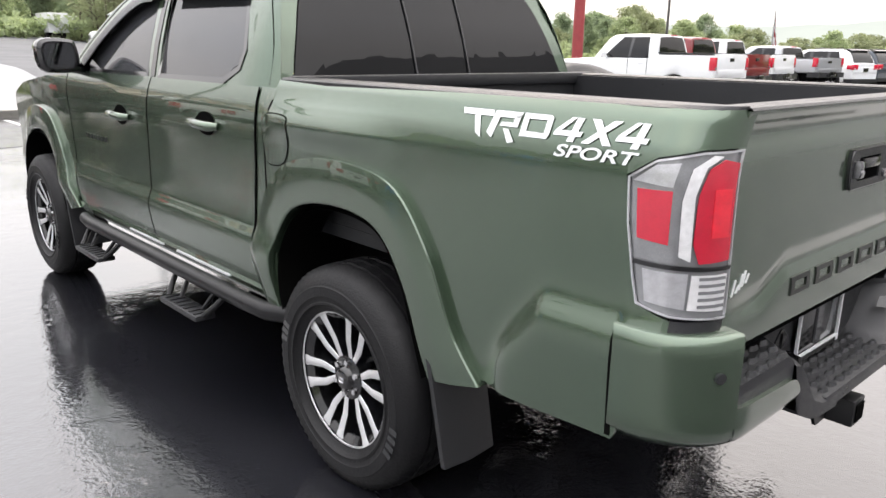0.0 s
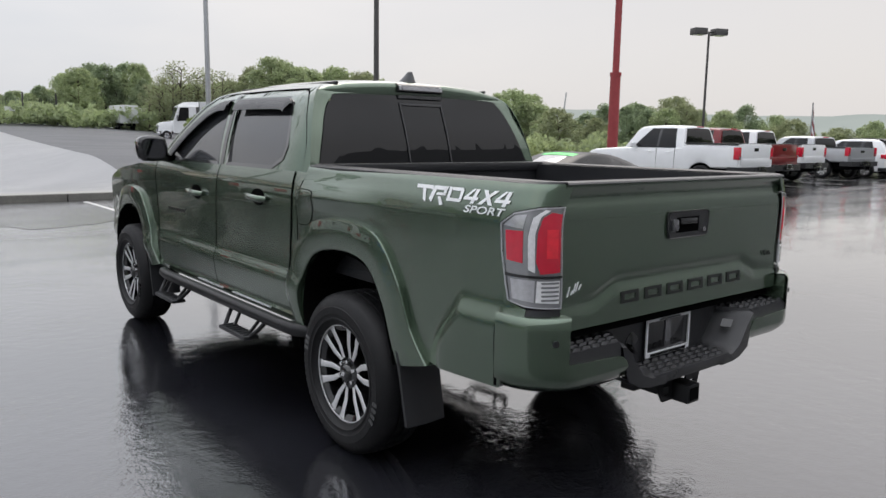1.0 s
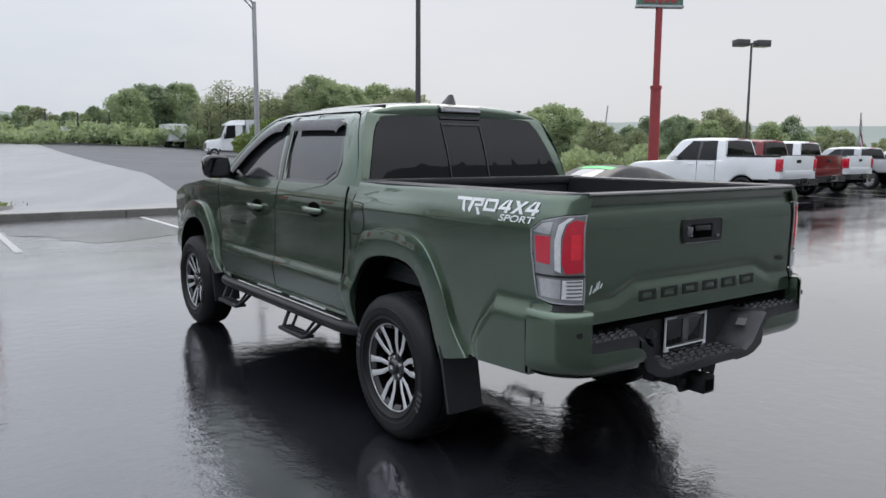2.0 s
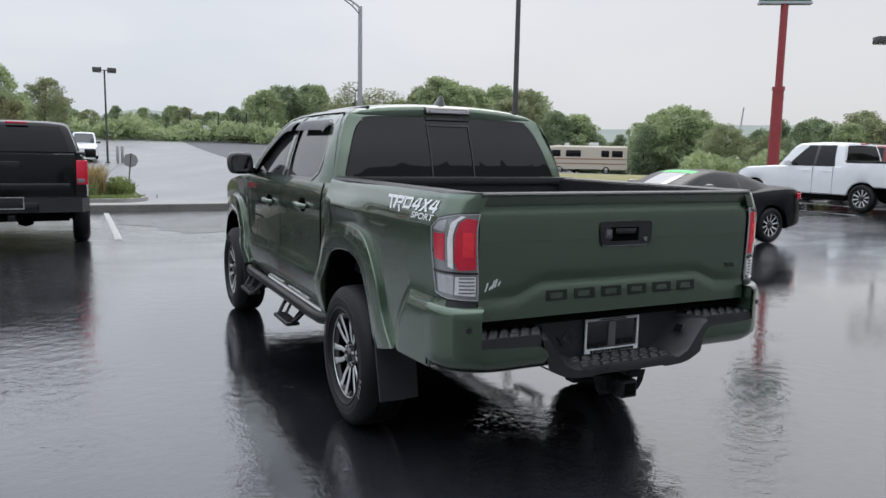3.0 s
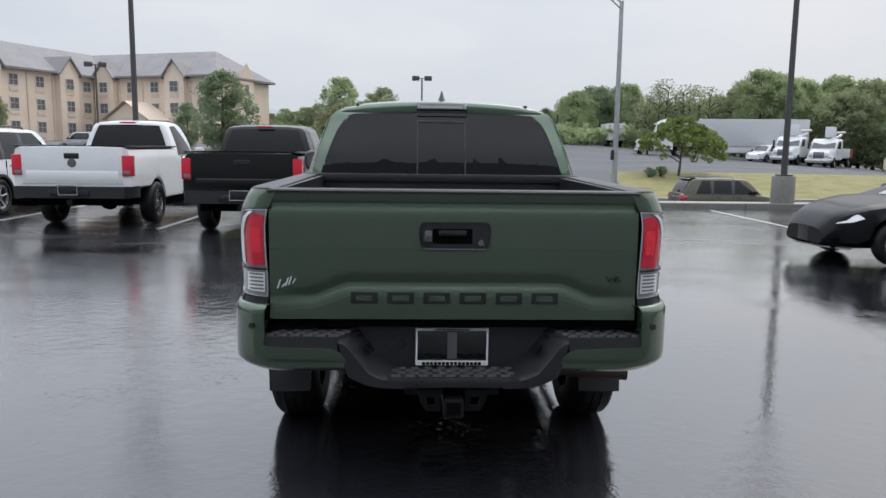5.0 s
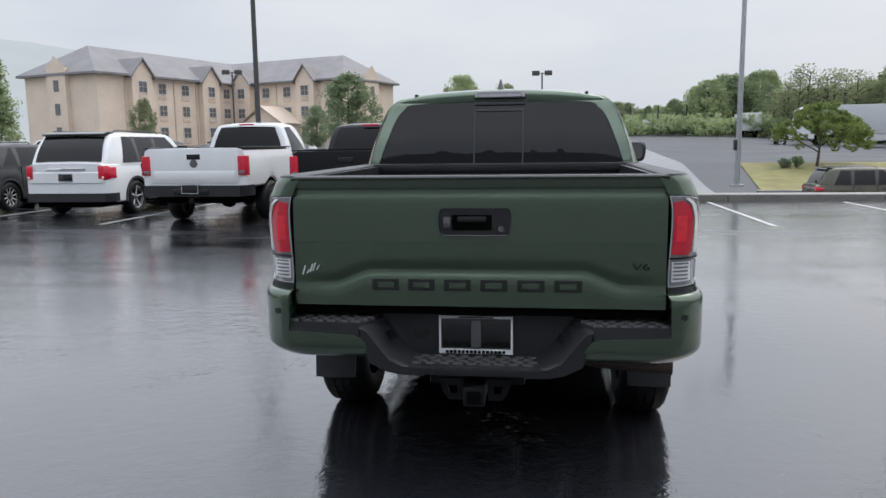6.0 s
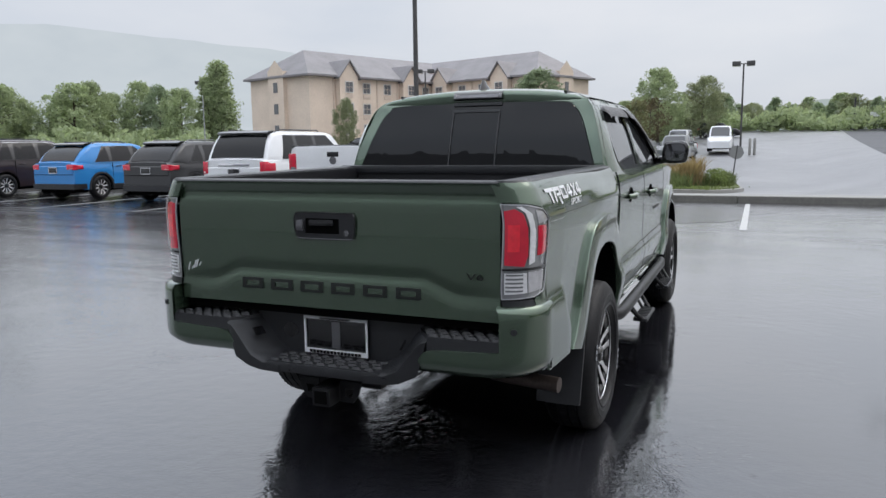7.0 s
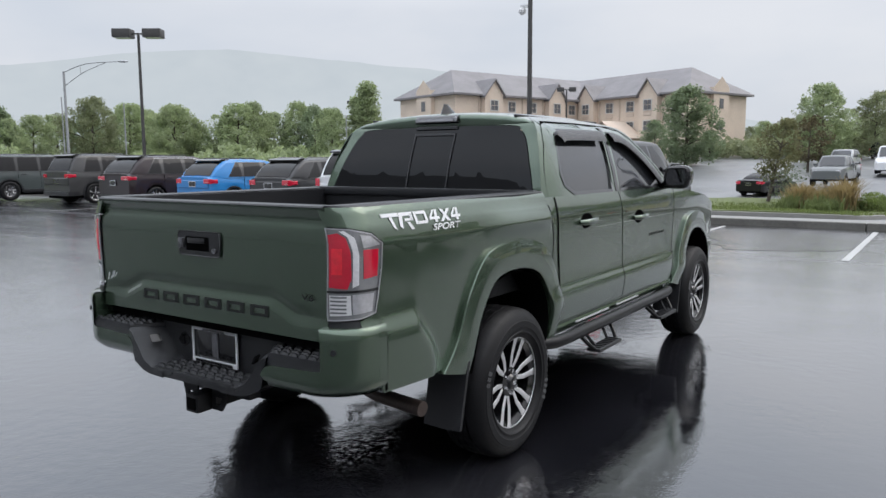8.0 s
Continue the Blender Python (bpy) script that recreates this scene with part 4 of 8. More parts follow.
        for y, ins in rail:
            w = side_x(max(y, -1.072), 1.338)
            o, i = w - ins, w - 0.105
            rows.append([(sd * (o + 0.001), y, 1.328), (sd * (o + 0.001), y, 1.338), (sd * (o - 0.008), y, 1.345), (sd * (i + 0.008), y, 1.345), (sd * i, y, 1.340), (sd * i, y, 1.30)])
        loft(bm, rows, caps=True)
        part("rail_cap", bm, BLACK_PLASTIC, truck, "black bed rail cap")

    # roof, with side ditches
    bm = B()
    stations = [(0.634, -0.095), (0.630, -0.070), (0.631, -0.045), (0.640, -0.028), (0.662, -0.018), (0.72, -0.010), (0.80, -0.004), (0.92, 0.0), (1.2, 0.004), (1.55, 0.0), (1.78, -0.012), (1.92, -0.035), (1.99, -0.058)]
    rows = []
    for y, dz in stations:
        row = []
        for x in np.linspace(-1, 1, 25):
            a = abs(x)
            z = lerp(a, [0, 0.3, 0.6, 0.8, 0.9, 1.0], [1.820, 1.817, 1.806, 1.791, 1.773, 1.745])
            if 0.80 < a < 0.86:
                z -= 0.006
            row.append((x * 0.655, y, z + dz * lerp(a, [0.0, 0.7, 1.0], [1.0, 1.0, 0.4])))
        rows.append(row)
    loft(bm, rows)
    part("roof", bm, GREEN, truck)
    for sd in (-1, 1):
        bm = B()
        box(bm, sd * 0.528, sd * 0.546, 0.655, 1.85, 1.768, 1.782, 0.004)
        part("roof_ditch", bm, BLACK_PLASTIC, truck)

    # back of the cab and the rear window with its slider
    def back(x, z):
        y = lerp(z, [1.28, 1.33, 1.5, 1.66, 1.72, 1.755], [0.492, 0.500, 0.548, 0.612, 0.632, 0.66])
        return (x, y - 0.032 * (min(abs(x), 0.88) / 0.8) ** 4 * lerp(z, [1.3, 1.75], [1.0, 0.6]), z)
    edge = [(x, z) for z, x in ((1.26, 0.818), (1.36, 0.803), (1.45, 0.783), (1.60, 0.738), (1.68, 0.708), (1.722, 0.678), (1.738, 0.64))]
    outline = edge + [(0.5, 1.746), (0.3, 1.750), (-0.3, 1.750), (-0.5, 1.746)] + [(-x, z) for x, z in edge[::-1]]
    win = curve([(0.735, 1.322), (0.742, 1.36), (0.66, 1.60), (0.60, 1.685), (0.52, 1.714), (0.0, 1.722), (-0.52, 1.714), (-0.60, 1.685), (-0.66, 1.60), (-0.742, 1.36), (-0.735, 1.322), (-0.4, 1.318), (0.4, 1.318)], 4, True)
    bm = B()
    sheet(bm, outline, back, holes=(grow(win, 0.004),), step=0.05, thick=0.004)
    part("cab_back", bm, GREEN, truck)
    bm = B()
    sheet(bm, win, lambda x, z: Vector(back(x, z)) + Vector((0, -0.004, 0)), step=0.08, thick=0.005)
    glass = part("rear_window", bm, GLASS, truck, "dark privacy glass rear window")
    bm = B()
    sheet(bm, [(-0.158, 1.335), (-0.158, 1.682), (0.150, 1.682), (0.150, 1.335)], lambda x, z: Vector(back(x, z)) + Vector((0, -0.0115, 0)), step=0.1,
          holes=([(-0.150, 1.346), (-0.150, 1.668), (0.142, 1.668), (0.142, 1.346)],), thick=0.004)
    part("slider_frame", bm, BLACK_PLASTIC, glass)
    bm = B()
    loft(bm, [[(x, y + 0.10 * x * x, z) for y, z in ((0.66, 1.738), (0.612, 1.742), (0.603, 1.750), (0.612, 1.775), (0.632, 1.792), (0.70, 1.800))] for x in np.linspace(-0.158, 0.158, 9)], caps=True)
    brake = part("brake_light", bm, BLACK_GLOSS, truck, "smoked high-mounted brake light")
    bm = B()
    loft(bm, [[(x, y + 0.10 * x * x, z) for y, z in ((0.606, 1.752), (0.601, 1.755), (0.608, 1.772), (0.614, 1.774))] for x in np.linspace(-0.135, 0.135, 9)], caps=True)
    part("brake_lens", bm, LENS_SMOKE, brake)
    for sd in (-1, 1):
        bm = B()
        box(bm, sd * 0.138, sd * 0.156, 0.606, 0.66, 1.750, 1.778, 0.006)
        part("cargo_lens", bm, LENS_CLEAR, brake)
    bm = B()
    sheet(bm, [(-0.158, 1.708), (-0.156, 1.726), (0.156, 1.726), (0.158, 1.708)], lambda x, z: (x, lerp(z, [1.70, 1.74], [0.612, 0.622]), z), step=0.05, thick=0.012)
    part("brake_light_trim", bm, BLACK_PLASTIC, brake)
    bm = B()
    for k, (w, y0, y1, z) in enumerate(((0.03, 0.66, 0.86, 1.79), (0.026, 0.67, 0.84, 1.81), (0.014, 0.685, 0.79, 1.84), (0.006, 0.70, 0.745, 1.868))):
        bmv = [(w * math.cos(a), (y0 + y1) / 2 + (y1 - y0) / 2 * math.sin(a), z) for a in np.linspace(0, 2 * math.pi, 13)[:-1]]
        if k == 0:
            rings = []
        rings.append(bmv)
    loft(bm, rings, closed=True, caps=True)
    part("antenna_fin", bm, BLACK_GLOSS, truck)

    # windscreen, bonnet and nose
    bm = B()
    rows = []
    for s in np.linspace(0, 1, 6):
        y, z, w = 1.98 + 0.72 * s, 1.745 - 0.47 * s, 0.60 + 0.17 * s
        rows.append([(w * x, y - 0.10 * x * x, z) for x in np.linspace(-1, 1, 9)])
    loft(bm, rows)
    part("windscreen", bm, CLEAR_GLASS, truck)
    bm = B()
    rows = []
    for y, z, w in ((2.58, 1.275, 0.84), (2.9, 1.262, 0.84), (3.4, 1.232, 0.81), (3.8, 1.18, 0.76), (4.0, 1.12, 0.70), (4.08, 1.06, 0.66)):
        rows.append([(w * x, y, z - 0.05 * x * x + 0.018 * (0.45 < abs(x) < 0.75)) for x in np.linspace(-1, 1, 17)])
    loft(bm, rows)
    part("bonnet", bm, GREEN, truck)
    bm = B()
    box(bm, -0.74, 0.74, 3.92, 4.14, 0.52, 1.06, 0.05, 3)
    part("front_bumper", bm, GREEN, truck)
    bm = B()
    box(bm, -0.42, 0.42, 4.12, 4.16, 0.70, 1.04, 0.04)
    part("grille", bm, BLACK_GLOSS, truck)
    for sd in (-1, 1):
        bm = B()
        box(bm, sd * 0.46, sd * 0.78, 3.90, 4.12, 0.92, 1.06, 0.03)
        part("headlight", bm, LENS_CLEAR, truck)

    # load bed
    liner = part("bed_liner", box(B(), -0.74, 0.74, -1.12, 0.385, 0.80, 0.845), BLACK_PLASTIC, truck, "black load bed liner")
    for sd in (-1, 1):
        part("liner_wall", box(B(), sd * 0.715, sd * 0.74, -1.12, 0.385, 0.846, 1.335), BLACK_PLASTIC, liner)
        part("wheel_housing", box(B(), sd * 0.53, sd * 0.712, -0.42, 0.355, 0.846, 1.02, 0.04), BLACK_PLASTIC, liner)
    part("liner_wall", box(B(), -0.712, 0.712, 0.36, 0.385, 0.846, 1.335), BLACK_PLASTIC, liner)
    for k in range(11):
        part("liner_rib", box(B(), -0.60 + 0.116 * k, -0.56 + 0.116 * k, -1.12, 0.355, 0.8455, 0.857), BLACK_PLASTIC, liner)
    bm = B()
    box(bm, -0.83, 0.83, 0.345, 0.392, 1.30, 1.350, 0.01)
    part("bed_header", bm, BLACK_PLASTIC, truck)

    # tailgate
    def gate(x, z, o=0.0):
        a = abs(x)
        zc = lerp(a, [0.0, 0.44, 0.57, 0.75], [0.962, 0.962, 0.908, 0.905])
        deep = lerp(a, [0.0, 0.60, 0.72], [0.010, 0.009, 0.002])
        y = -1.190 + deep * math.exp(-(((z - zc) / 0.026) ** 2)) + 0.013 * math.exp(-(((z - 1.285) / 0.030) ** 2))
        y -= 0.012 / (1 + math.exp(-(z - 1.312) / 0.006))
        y -= 0.006 / (1 + math.exp((z - zc + 0.02) / 0.010))
        return (x, y - o, z)
    bm = B()
    columns(bm, list(np.linspace(-0.747, 0.747, 84)), lambda x: 0.815, lambda x: 1.335, 72, gate, 0.02)
    tailgate = part("tailgate", bm, GREEN, truck, sharp=60)
    bm = B()
    box(bm, -0.735, 0.735, -1.165, -1.115, 0.83, 1.335)
    part("tailgate_inner", bm, BLACK_PLASTIC, tailgate)
    bm = B()
    loft(bm, [[(x, y, z) for y, z in ((-1.199, 1.334), (-1.205, 1.3365), (-1.200, 1.342), (-1.15, 1.345), (-1.115, 1.341), (-1.112, 1.30))] for x in (-0.745, -0.4, 0, 0.4, 0.745)])
    part("tailgate_cap", bm, BLACK_PLASTIC, tailgate)
    bm = B()
    hole = [(-0.09, 1.125), (-0.09, 1.188), (0.07, 1.188), (0.07, 1.125)]
    sheet(bm, curve([(-0.137, 1.122), (-0.142, 1.16), (-0.141, 1.196), (-0.131, 1.208), (-0.11, 1.211), (0.11, 1.211), (0.131, 1.208), (0.141, 1.196), (0.142, 1.16), (0.137, 1.122), (0.129, 1.109), (0.11, 1.105), (-0.11, 1.105), (-0.129, 1.109)], 2, True), lambda x, z: (x, -1.199, z), holes=(hole,), step=0.05, thick=0.012)
    handle = part("tailgate_handle", bm, BLACK_PLASTIC, tailgate, "black tailgate handle with camera")
    bm = B()
    box(bm, -0.092, 0.072, -1.1945, -1.172, 1.123, 1.190)
    part("handle_recess", bm, DARK, handle)
    rim = curve([(-0.137, 1.122), (-0.142, 1.16), (-0.141, 1.196), (-0.131, 1.208), (-0.11, 1.211), (0.11, 1.211), (0.131, 1.208), (0.141, 1.196), (0.142, 1.16), (0.137, 1.122), (0.129, 1.109), (0.11, 1.105), (-0.11, 1.105), (-0.129, 1.109)], 2, True)
    part("handle_rim", tube(B(), [(x, -1.198, z) for x, z in rim + rim[:1]], 0.003, 6, False), BLACK_GLOSS, handle)
    bm = B()
    box(bm, -0.068, 0.048, -1.208, -1.186, 1.158, 1.184, 0.006)
    part("pull", bm, BLACK_GLOSS, handle)
    bm = B()
    box(bm, -0.125, -0.092, -1.216, -1.19, 1.135, 1.182, 0.008)
    tube(bm, [(-0.108, -1.218, 1.148), (-0.108, -1.205, 1.150)], 0.011, 12)
    part("camera_housing", bm, LENS_DARK, handle)
    bm = B()
    tube(bm, [(0.105, -1.206, 1.132), (0.105, -1.19, 1.132)], 0.012, 14)
    part("lock", bm, LENS_DARK, handle)
    # name badge across the tailgate, as six plain raised shapes
    for k in range(6):
        x = -0.419 + 0.1472 * k
        bm = B()
        sheet(bm, [(x, 0.880), (x, 0.926), (x + 0.108, 0.926), (x + 0.108, 0.880)], lambda a, b: gate(a, b, 0.0035), step=0.03, thick=0.005,
              holes=([(x + 0.020, 0.891), (x + 0.020, 0.914), (x + 0.088, 0.914), (x + 0.088, 0.891)],))
        part("name_badge", bm, GREY_BADGE, tailgate)
    ob = words("V6", 0.036, GREY_BADGE, tailgate, pose(0.65, -1.197, 0.983, 90), 0.002, "engine_badge", spread_x=1.7)
    # dealer badge in plain slanted bars
    bm = B()
    for k, (h, dx) in enumerate(((0.036, 0), (0.016, 0.018), (0.034, 0.032), (0.034, 0.044), (0.020, 0.060))):
        x = -0.718 + dx
        sheet(bm, [(x, 0.940 + 0.005 * k), (x + 0.012, 0.940 + 0.005 * k + h), (x + 0.0165, 0.940 + 0.005 * k + h), (x + 0.005, 0.940 + 0.005 * k)], lambda a, b: gate(a, b, 0.003), step=0.1, thick=0.003)
    part("dealer_badge", bm, WHITE_VINYL, tailgate)
    bm = B()
    box(bm, -0.74, 0.74, -1.165, -1.10, 0.775, 0.815)
    part("tailgate_sill", bm, DARK, truck)
    for sd in (-1, 1):
        bm = B()
        loft(bm, [[(sd * 0.740, -1.168, z) for z in (0.80, 1.33)], [(sd * 0.758, -1.168, z) for z in (0.80, 1.33)]])
        part("gate_gap", bm, DARK, truck)

    # decals on both bed sides
    for sd in (-1, 1):
        U0 = (lambda s: 0.38 + 0.515 + s) if sd < 0 else (lambda s: 0.38 + 1.010 - s)
        skin = bed_skin(sd, 0.0035)

        def bar(pts, lift=0.0):
            part("decal_shape", sheet(B(), [(U0(s), 1.305 - (1.305 - z) * 0.8) for s, z in pts], lambda u, z: skin(u, z, lift), step=0.05), WHITE_VINYL, truck)
        for kind, s0 in (("4", 0.300), ("X", 0.380), ("4", 0.462)):
            strokes = (((0.042, 1.305), (0.060, 1.305), (0.060, 1.240), (0.042, 1.240)), ((0.028, 1.305), (0.041, 1.305), (0.017, 1.2695), (0.0, 1.2695)),
                       ((0.0, 1.269), (0.074, 1.269), (0.074, 1.255), (0.0, 1.255))) if kind == "4" else (
                      ((0.0, 1.305), (0.022, 1.305), (0.078, 1.240), (0.056, 1.240)), ((0.056, 1.305), (0.078, 1.305), (0.022, 1.240), (0.0, 1.240)))
            for k, stroke in enumerate(strokes):
                bar([(s0 + a + (z - 1.24) * 0.22, z) for a, z in stroke], 0.0005 * k)
        bar([(0.0, 1.305), (0.005, 1.287), (0.11, 1.287), (0.105, 1.305)])
        bar([(0.045, 1.286), (0.065, 1.286), (0.082, 1.222), (0.062, 1.235)])
        bar([(0.112, 1.305), (0.10, 1.24), (0.118, 1.225), (0.132, 1.287), (0.195, 1.287), (0.20, 1.305)])
        bar([(0.136, 1.262), (0.142, 1.274), (0.188, 1.274), (0.192, 1.262)])
        bar([(0.178, 1.292), (0.197, 1.300), (0.194, 1.262), (0.177, 1.266)])
        bar([(0.150, 1.256), (0.168, 1.256), (0.192, 1.220), (0.172, 1.215)])
        bar([(0.205, 1.305), (0.205, 1.240), (0.222, 1.240), (0.222, 1.305)])
        bar([(0.223, 1.305), (0.223, 1.290), (0.278, 1.290), (0.292, 1.298), (0.285, 1.305)])
        bar([(0.223, 1.255), (0.223, 1.240), (0.285, 1.240), (0.292, 1.250), (0.278, 1.255)])
        bar([(0.276, 1.256), (0.276, 1.289), (0.292, 1.297), (0.292, 1.251)])
        for text, size, s0, s1, z0, z1 in (("SPORT", 0.047, 0.315, 0.530, 1.219, 1.247),):
            ob = words(text, size, WHITE_VINYL, truck, Matrix(), 0.0, "decal_lettering", 0.25, 1.4, 0.022)
            xs, ys = [v.co.x for v in ob.data.vertices], [v.co.y for v in ob.data.vertices]
            for v in ob.data.vertices:
                p, q = (v.co.x - min(xs)) / (max(xs) - min(xs)), (v.co.y - min(ys)) / (max(ys) - min(ys))
                v.co = skin(U0(s0 + (s1 - s0) * p), z0 + (z1 - z0) * q, 0.001)

    # rear bumper: painted corner caps, black step pads, dropped middle
    R_CAP, X_CAP, Y_CAP = 0.20, 0.910, -1.262
    U_ARC = R_CAP * math.pi / 2
    IN_CAP = 0.762

    def u_of(x):
        c = (x - X_CAP + R_CAP) / R_CAP
        return R_CAP * math.acos(c) if c > 0 else U_ARC - c * R_CAP

    def cap_at(sd, u, z, out=0.0):
        """u: along the cap from its side round the corner; below 0 it runs ahead along the side."""
        ins = 0.03 * max(0.0, (0.662 - z) / 0.045) ** 2 + 0.014 * max(0.0, (z - 0.85) / 0.03) ** 2
        X, Y, r = X_CAP - ins, Y_CAP + ins * 0.7, R_CAP
        if u < 0:
            return (sd * (X + out), Y + r - u, z)
        a = min(u / r, math.pi / 2)
        past = max(0.0, u - U_ARC)
        return (sd * (X - r + (r + out) * math.cos(a) - past), Y + r - (r + out) * math.sin(a) + 0.02 * max(0.0, past - 0.2), z)
    for sd in (-1, 1):
        bm = B()
        for us, top in ((list(np.linspace(-0.03, 0, 2)) + list(np.linspace(0.012, u_of(IN_CAP), 20)), lambda x: 0.88),
                        (list(np.linspace(u_of(IN_CAP + 0.001), u_of(0.50), 18)) + list(np.linspace(u_of(0.495), u_of(0.428), 16)), lambda x: lerp(x, [0.428, 0.434, 0.445, 0.462, 0.48, 0.50, 0.762], [0.636, 0.655, 0.676, 0.693, 0.701, 0.705, 0.716]))):
            rows = []
            for u in us:
                xx = X_CAP - R_CAP + (U_ARC - u if u > U_ARC else R_CAP * math.cos(max(u, 0) / R_CAP))
                t, low = top(xx), lerp(xx, [0.428, 0.436, 0.455, 0.8, 1.0], [0.628, 0.615, 0.609, 0.608, 0.611])
                h = t - low
                zs = [low + h * q for q in (0, 0.06, 0.14, 0.24, 0.36, 0.48, 0.60, 0.72, 0.82, 0.90, 0.95, 0.985, 1.0)]
                rows.append([cap_at(sd, u, low, -0.05)] + [cap_at(sd, u, z) for z in zs] + [cap_at(sd, u, t, -0.06)])
            loft(bm, rows)
        bumper = part("bumper_cap", bm, GREEN, truck, sharp=55)
        bm = B()
        box(bm, sd * 0.763, sd * 0.80, -1.238, -1.10, 0.64, 0.870, 0.006)
        box(bm, sd * 0.79, sd * 0.862, -1.17, -1.10, 0.64, 0.872, 0.006)
        part("cap_inner", bm, GREEN, bumper)
        bm = B()
        tube(bm, [(sd * 0.805, -1.215, 0.795), (sd * 0.815, -1.2395, 0.795)], 0.012, 14)
        part("parking_sensor", bm, BLACK_PLASTIC, bumper)
        bm = B()
        loft(bm, [[(sd * xa, ya, 0.64), (sd * xa, ya, 0.738), (sd * xa, ya + 0.012 * (ya < -1.2), 0.750), (sd * 0.764, ya + 0.012 * (ya < -1.2), 0.752), (sd * 0.764, ya, 0.738), (sd * 0.764, ya, 0.64)] for xa, ya in ((0.47, -1.250), (0.40, -1.15), (0.375, -1.10))], caps=True)
        pad = part("step_pad", bm, BLACK_PLASTIC, truck, "black ribbed bumper step pad")
        bm = B()
        for i in range(4):
            for k in range(6):
                x, y = sd * (0.488 - 0.022 * i + 0.052 * k), -1.226 + 0.034 * i
                bmesh.ops.create_cone(bm, cap_ends=True, segments=10, radius1=0.027, radius2=0.015, depth=0.012, matrix=pose(x, y, 0.756) @ Matrix.Diagonal((0.95, 0.46, 1, 1)))
        part("tread", bm, BLACK_PLASTIC, pad)
        # slope down to the dropped middle
        bm = B()
        prof = [(0.468, 0.742), (0.446, 0.736), (0.428, 0.720), (0.345, 0.616), (0.29, 0.592), (0.20, 0.588)]
        bot = [(0.432, 0.600), (0.430, 0.596), (0.424, 0.588), (0.355, 0.556), (0.30, 0.546), (0.20, 0.544)]
        rows = []
        for (x, z), (x2, z2) in zip(prof, bot):
            yb = lerp(x, [0.2, 0.42, 0.5], [-1.272, -1.262, -1.252])
            rows.append([(sd * (x - 0.07), -1.10, z), (sd * x, yb + 0.018, z), (sd * x, yb, z - 0.012), (sd * x2, yb, z2), (sd * x2, -1.12, z2)])
        loft(bm, rows)
        part("bumper_slope", bm, BLACK_PLASTIC, truck)
        bm = B()
        sheet(bm, [(-1.222, 0.680), (-1.222, 0.712), (-1.18, 0.712), (-1.18, 0.680)], lambda a, b: (sd * (0.378 - (0.735 - b) * 0.62 - (a + 1.235) * 0.4), a, b), step=0.1, thick=0.008)
        part("marker_lamp", bm, BLACK_GLOSS, truck)
    bm = B()
    box(bm, -0.27, 0.27, -1.270, -1.11, 0.546, 0.590, 0.012)
    centre = part("bumper_step", bm, BLACK_PLASTIC, truck, "black dropped bumper step with plate recess")
    bm = B()
    for i in range(4):
        for k in range(9):
            bmesh.ops.create_cone(bm, cap_ends=True, segments=10, radius1=0.027, radius2=0.015, depth=0.012,
                                  matrix=pose(-0.235 + 0.056 * k + 0.02 * (i % 2), -1.246 + 0.034 * i, 0.594) @ Matrix.Diagonal((0.95, 0.46, 1, 1)))
    part("tread", bm, BLACK_PLASTIC, centre)
    bm = B()
    box(bm, -0.40, 0.40, -1.118, -1.09, 0.57, 0.775)
    part("plate_recess", bm, BLACK_PLASTIC, centre)
    bm = B()
    sheet(bm, curve([(-0.27, 0.695), (-0.235, 0.725), (-0.20, 0.70), (-0.20, 0.68), (-0.235, 0.655), (-0.27, 0.675)], 3, True), lambda x, z: (x, -1.122, z), step=0.1, thick=0.004)
    box(bm, -0.237, -0.233, -1.126, -1.12, 0.665, 0.715)
    part("trailer_socket", bm, BLACK_GLOSS, centre)
    # licence plate frame, with plain bars for its writing
    plate = part("licence_plate", box(B(), -0.150, 0.150, -1.128, -1.122, 0.612, 0.758, 0.003), BLACK_GLOSS, truck, "dark plate blank in a silver frame")
    bm = B()
    o = [(-0.156, 0.603), (-0.156, 0.763), (0.150, 0.763), (0.150, 0.603)]
    sheet(bm, o, lambda x, z: (x, -1.138, z), holes=([(-0.148, 0.622), (-0.148, 0.752), (0.142, 0.752), (0.142, 0.622)],), step=0.1, thick=0.008)
    part("plate_frame", bm, FRAME_SILVER, plate)
    for k in range(15):
        part("frame_bar", box(B(), -0.128 + 0.0168 * k, -0.116 + 0.0168 * k, -1.1425, -1.1385, 0.606, 0.618), BLACK_GLOSS, plate)
    part("frame_bar", box(B(), -0.075, 0.07, -1.1425, -1.1385, 0.7545, 0.7605), BLACK_GLOSS, plate)
    bm = B()
    box(bm, -0.022, 0.018, -1.133, -1.128, 0.63, 0.745)
    part("plate_bracket", bm, LENS_DARK, plate)
    # hitch receiver
    bm = B()
    box(bm, -0.042, 0.042, -1.272, -0.95, 0.420, 0.500, 0.008)
    hitch = part("hitch_receiver", bm, BLACK_STEEL, truck)
    bm = B()
    box(bm, -0.028, 0.028, -1.276, -1.268, 0.434, 0.486)
    part("receiver_mouth", bm, DARK, hitch)
    bm = B()
    for sd in (-1, 1):
        sheet(bm, [(sd * 0.05, 0.425), (sd * 0.05, 0.515), (sd * 0.15, 0.515), (sd * 0.135, 0.46), (sd * 0.11, 0.425)], lambda x, z: (x, -1.20, z), step=0.1, thick=0.01, holes=([(sd * 0.075, 0.45), (sd * 0.075, 0.485), (sd * 0.115, 0.485), (sd * 0.105, 0.45)],))
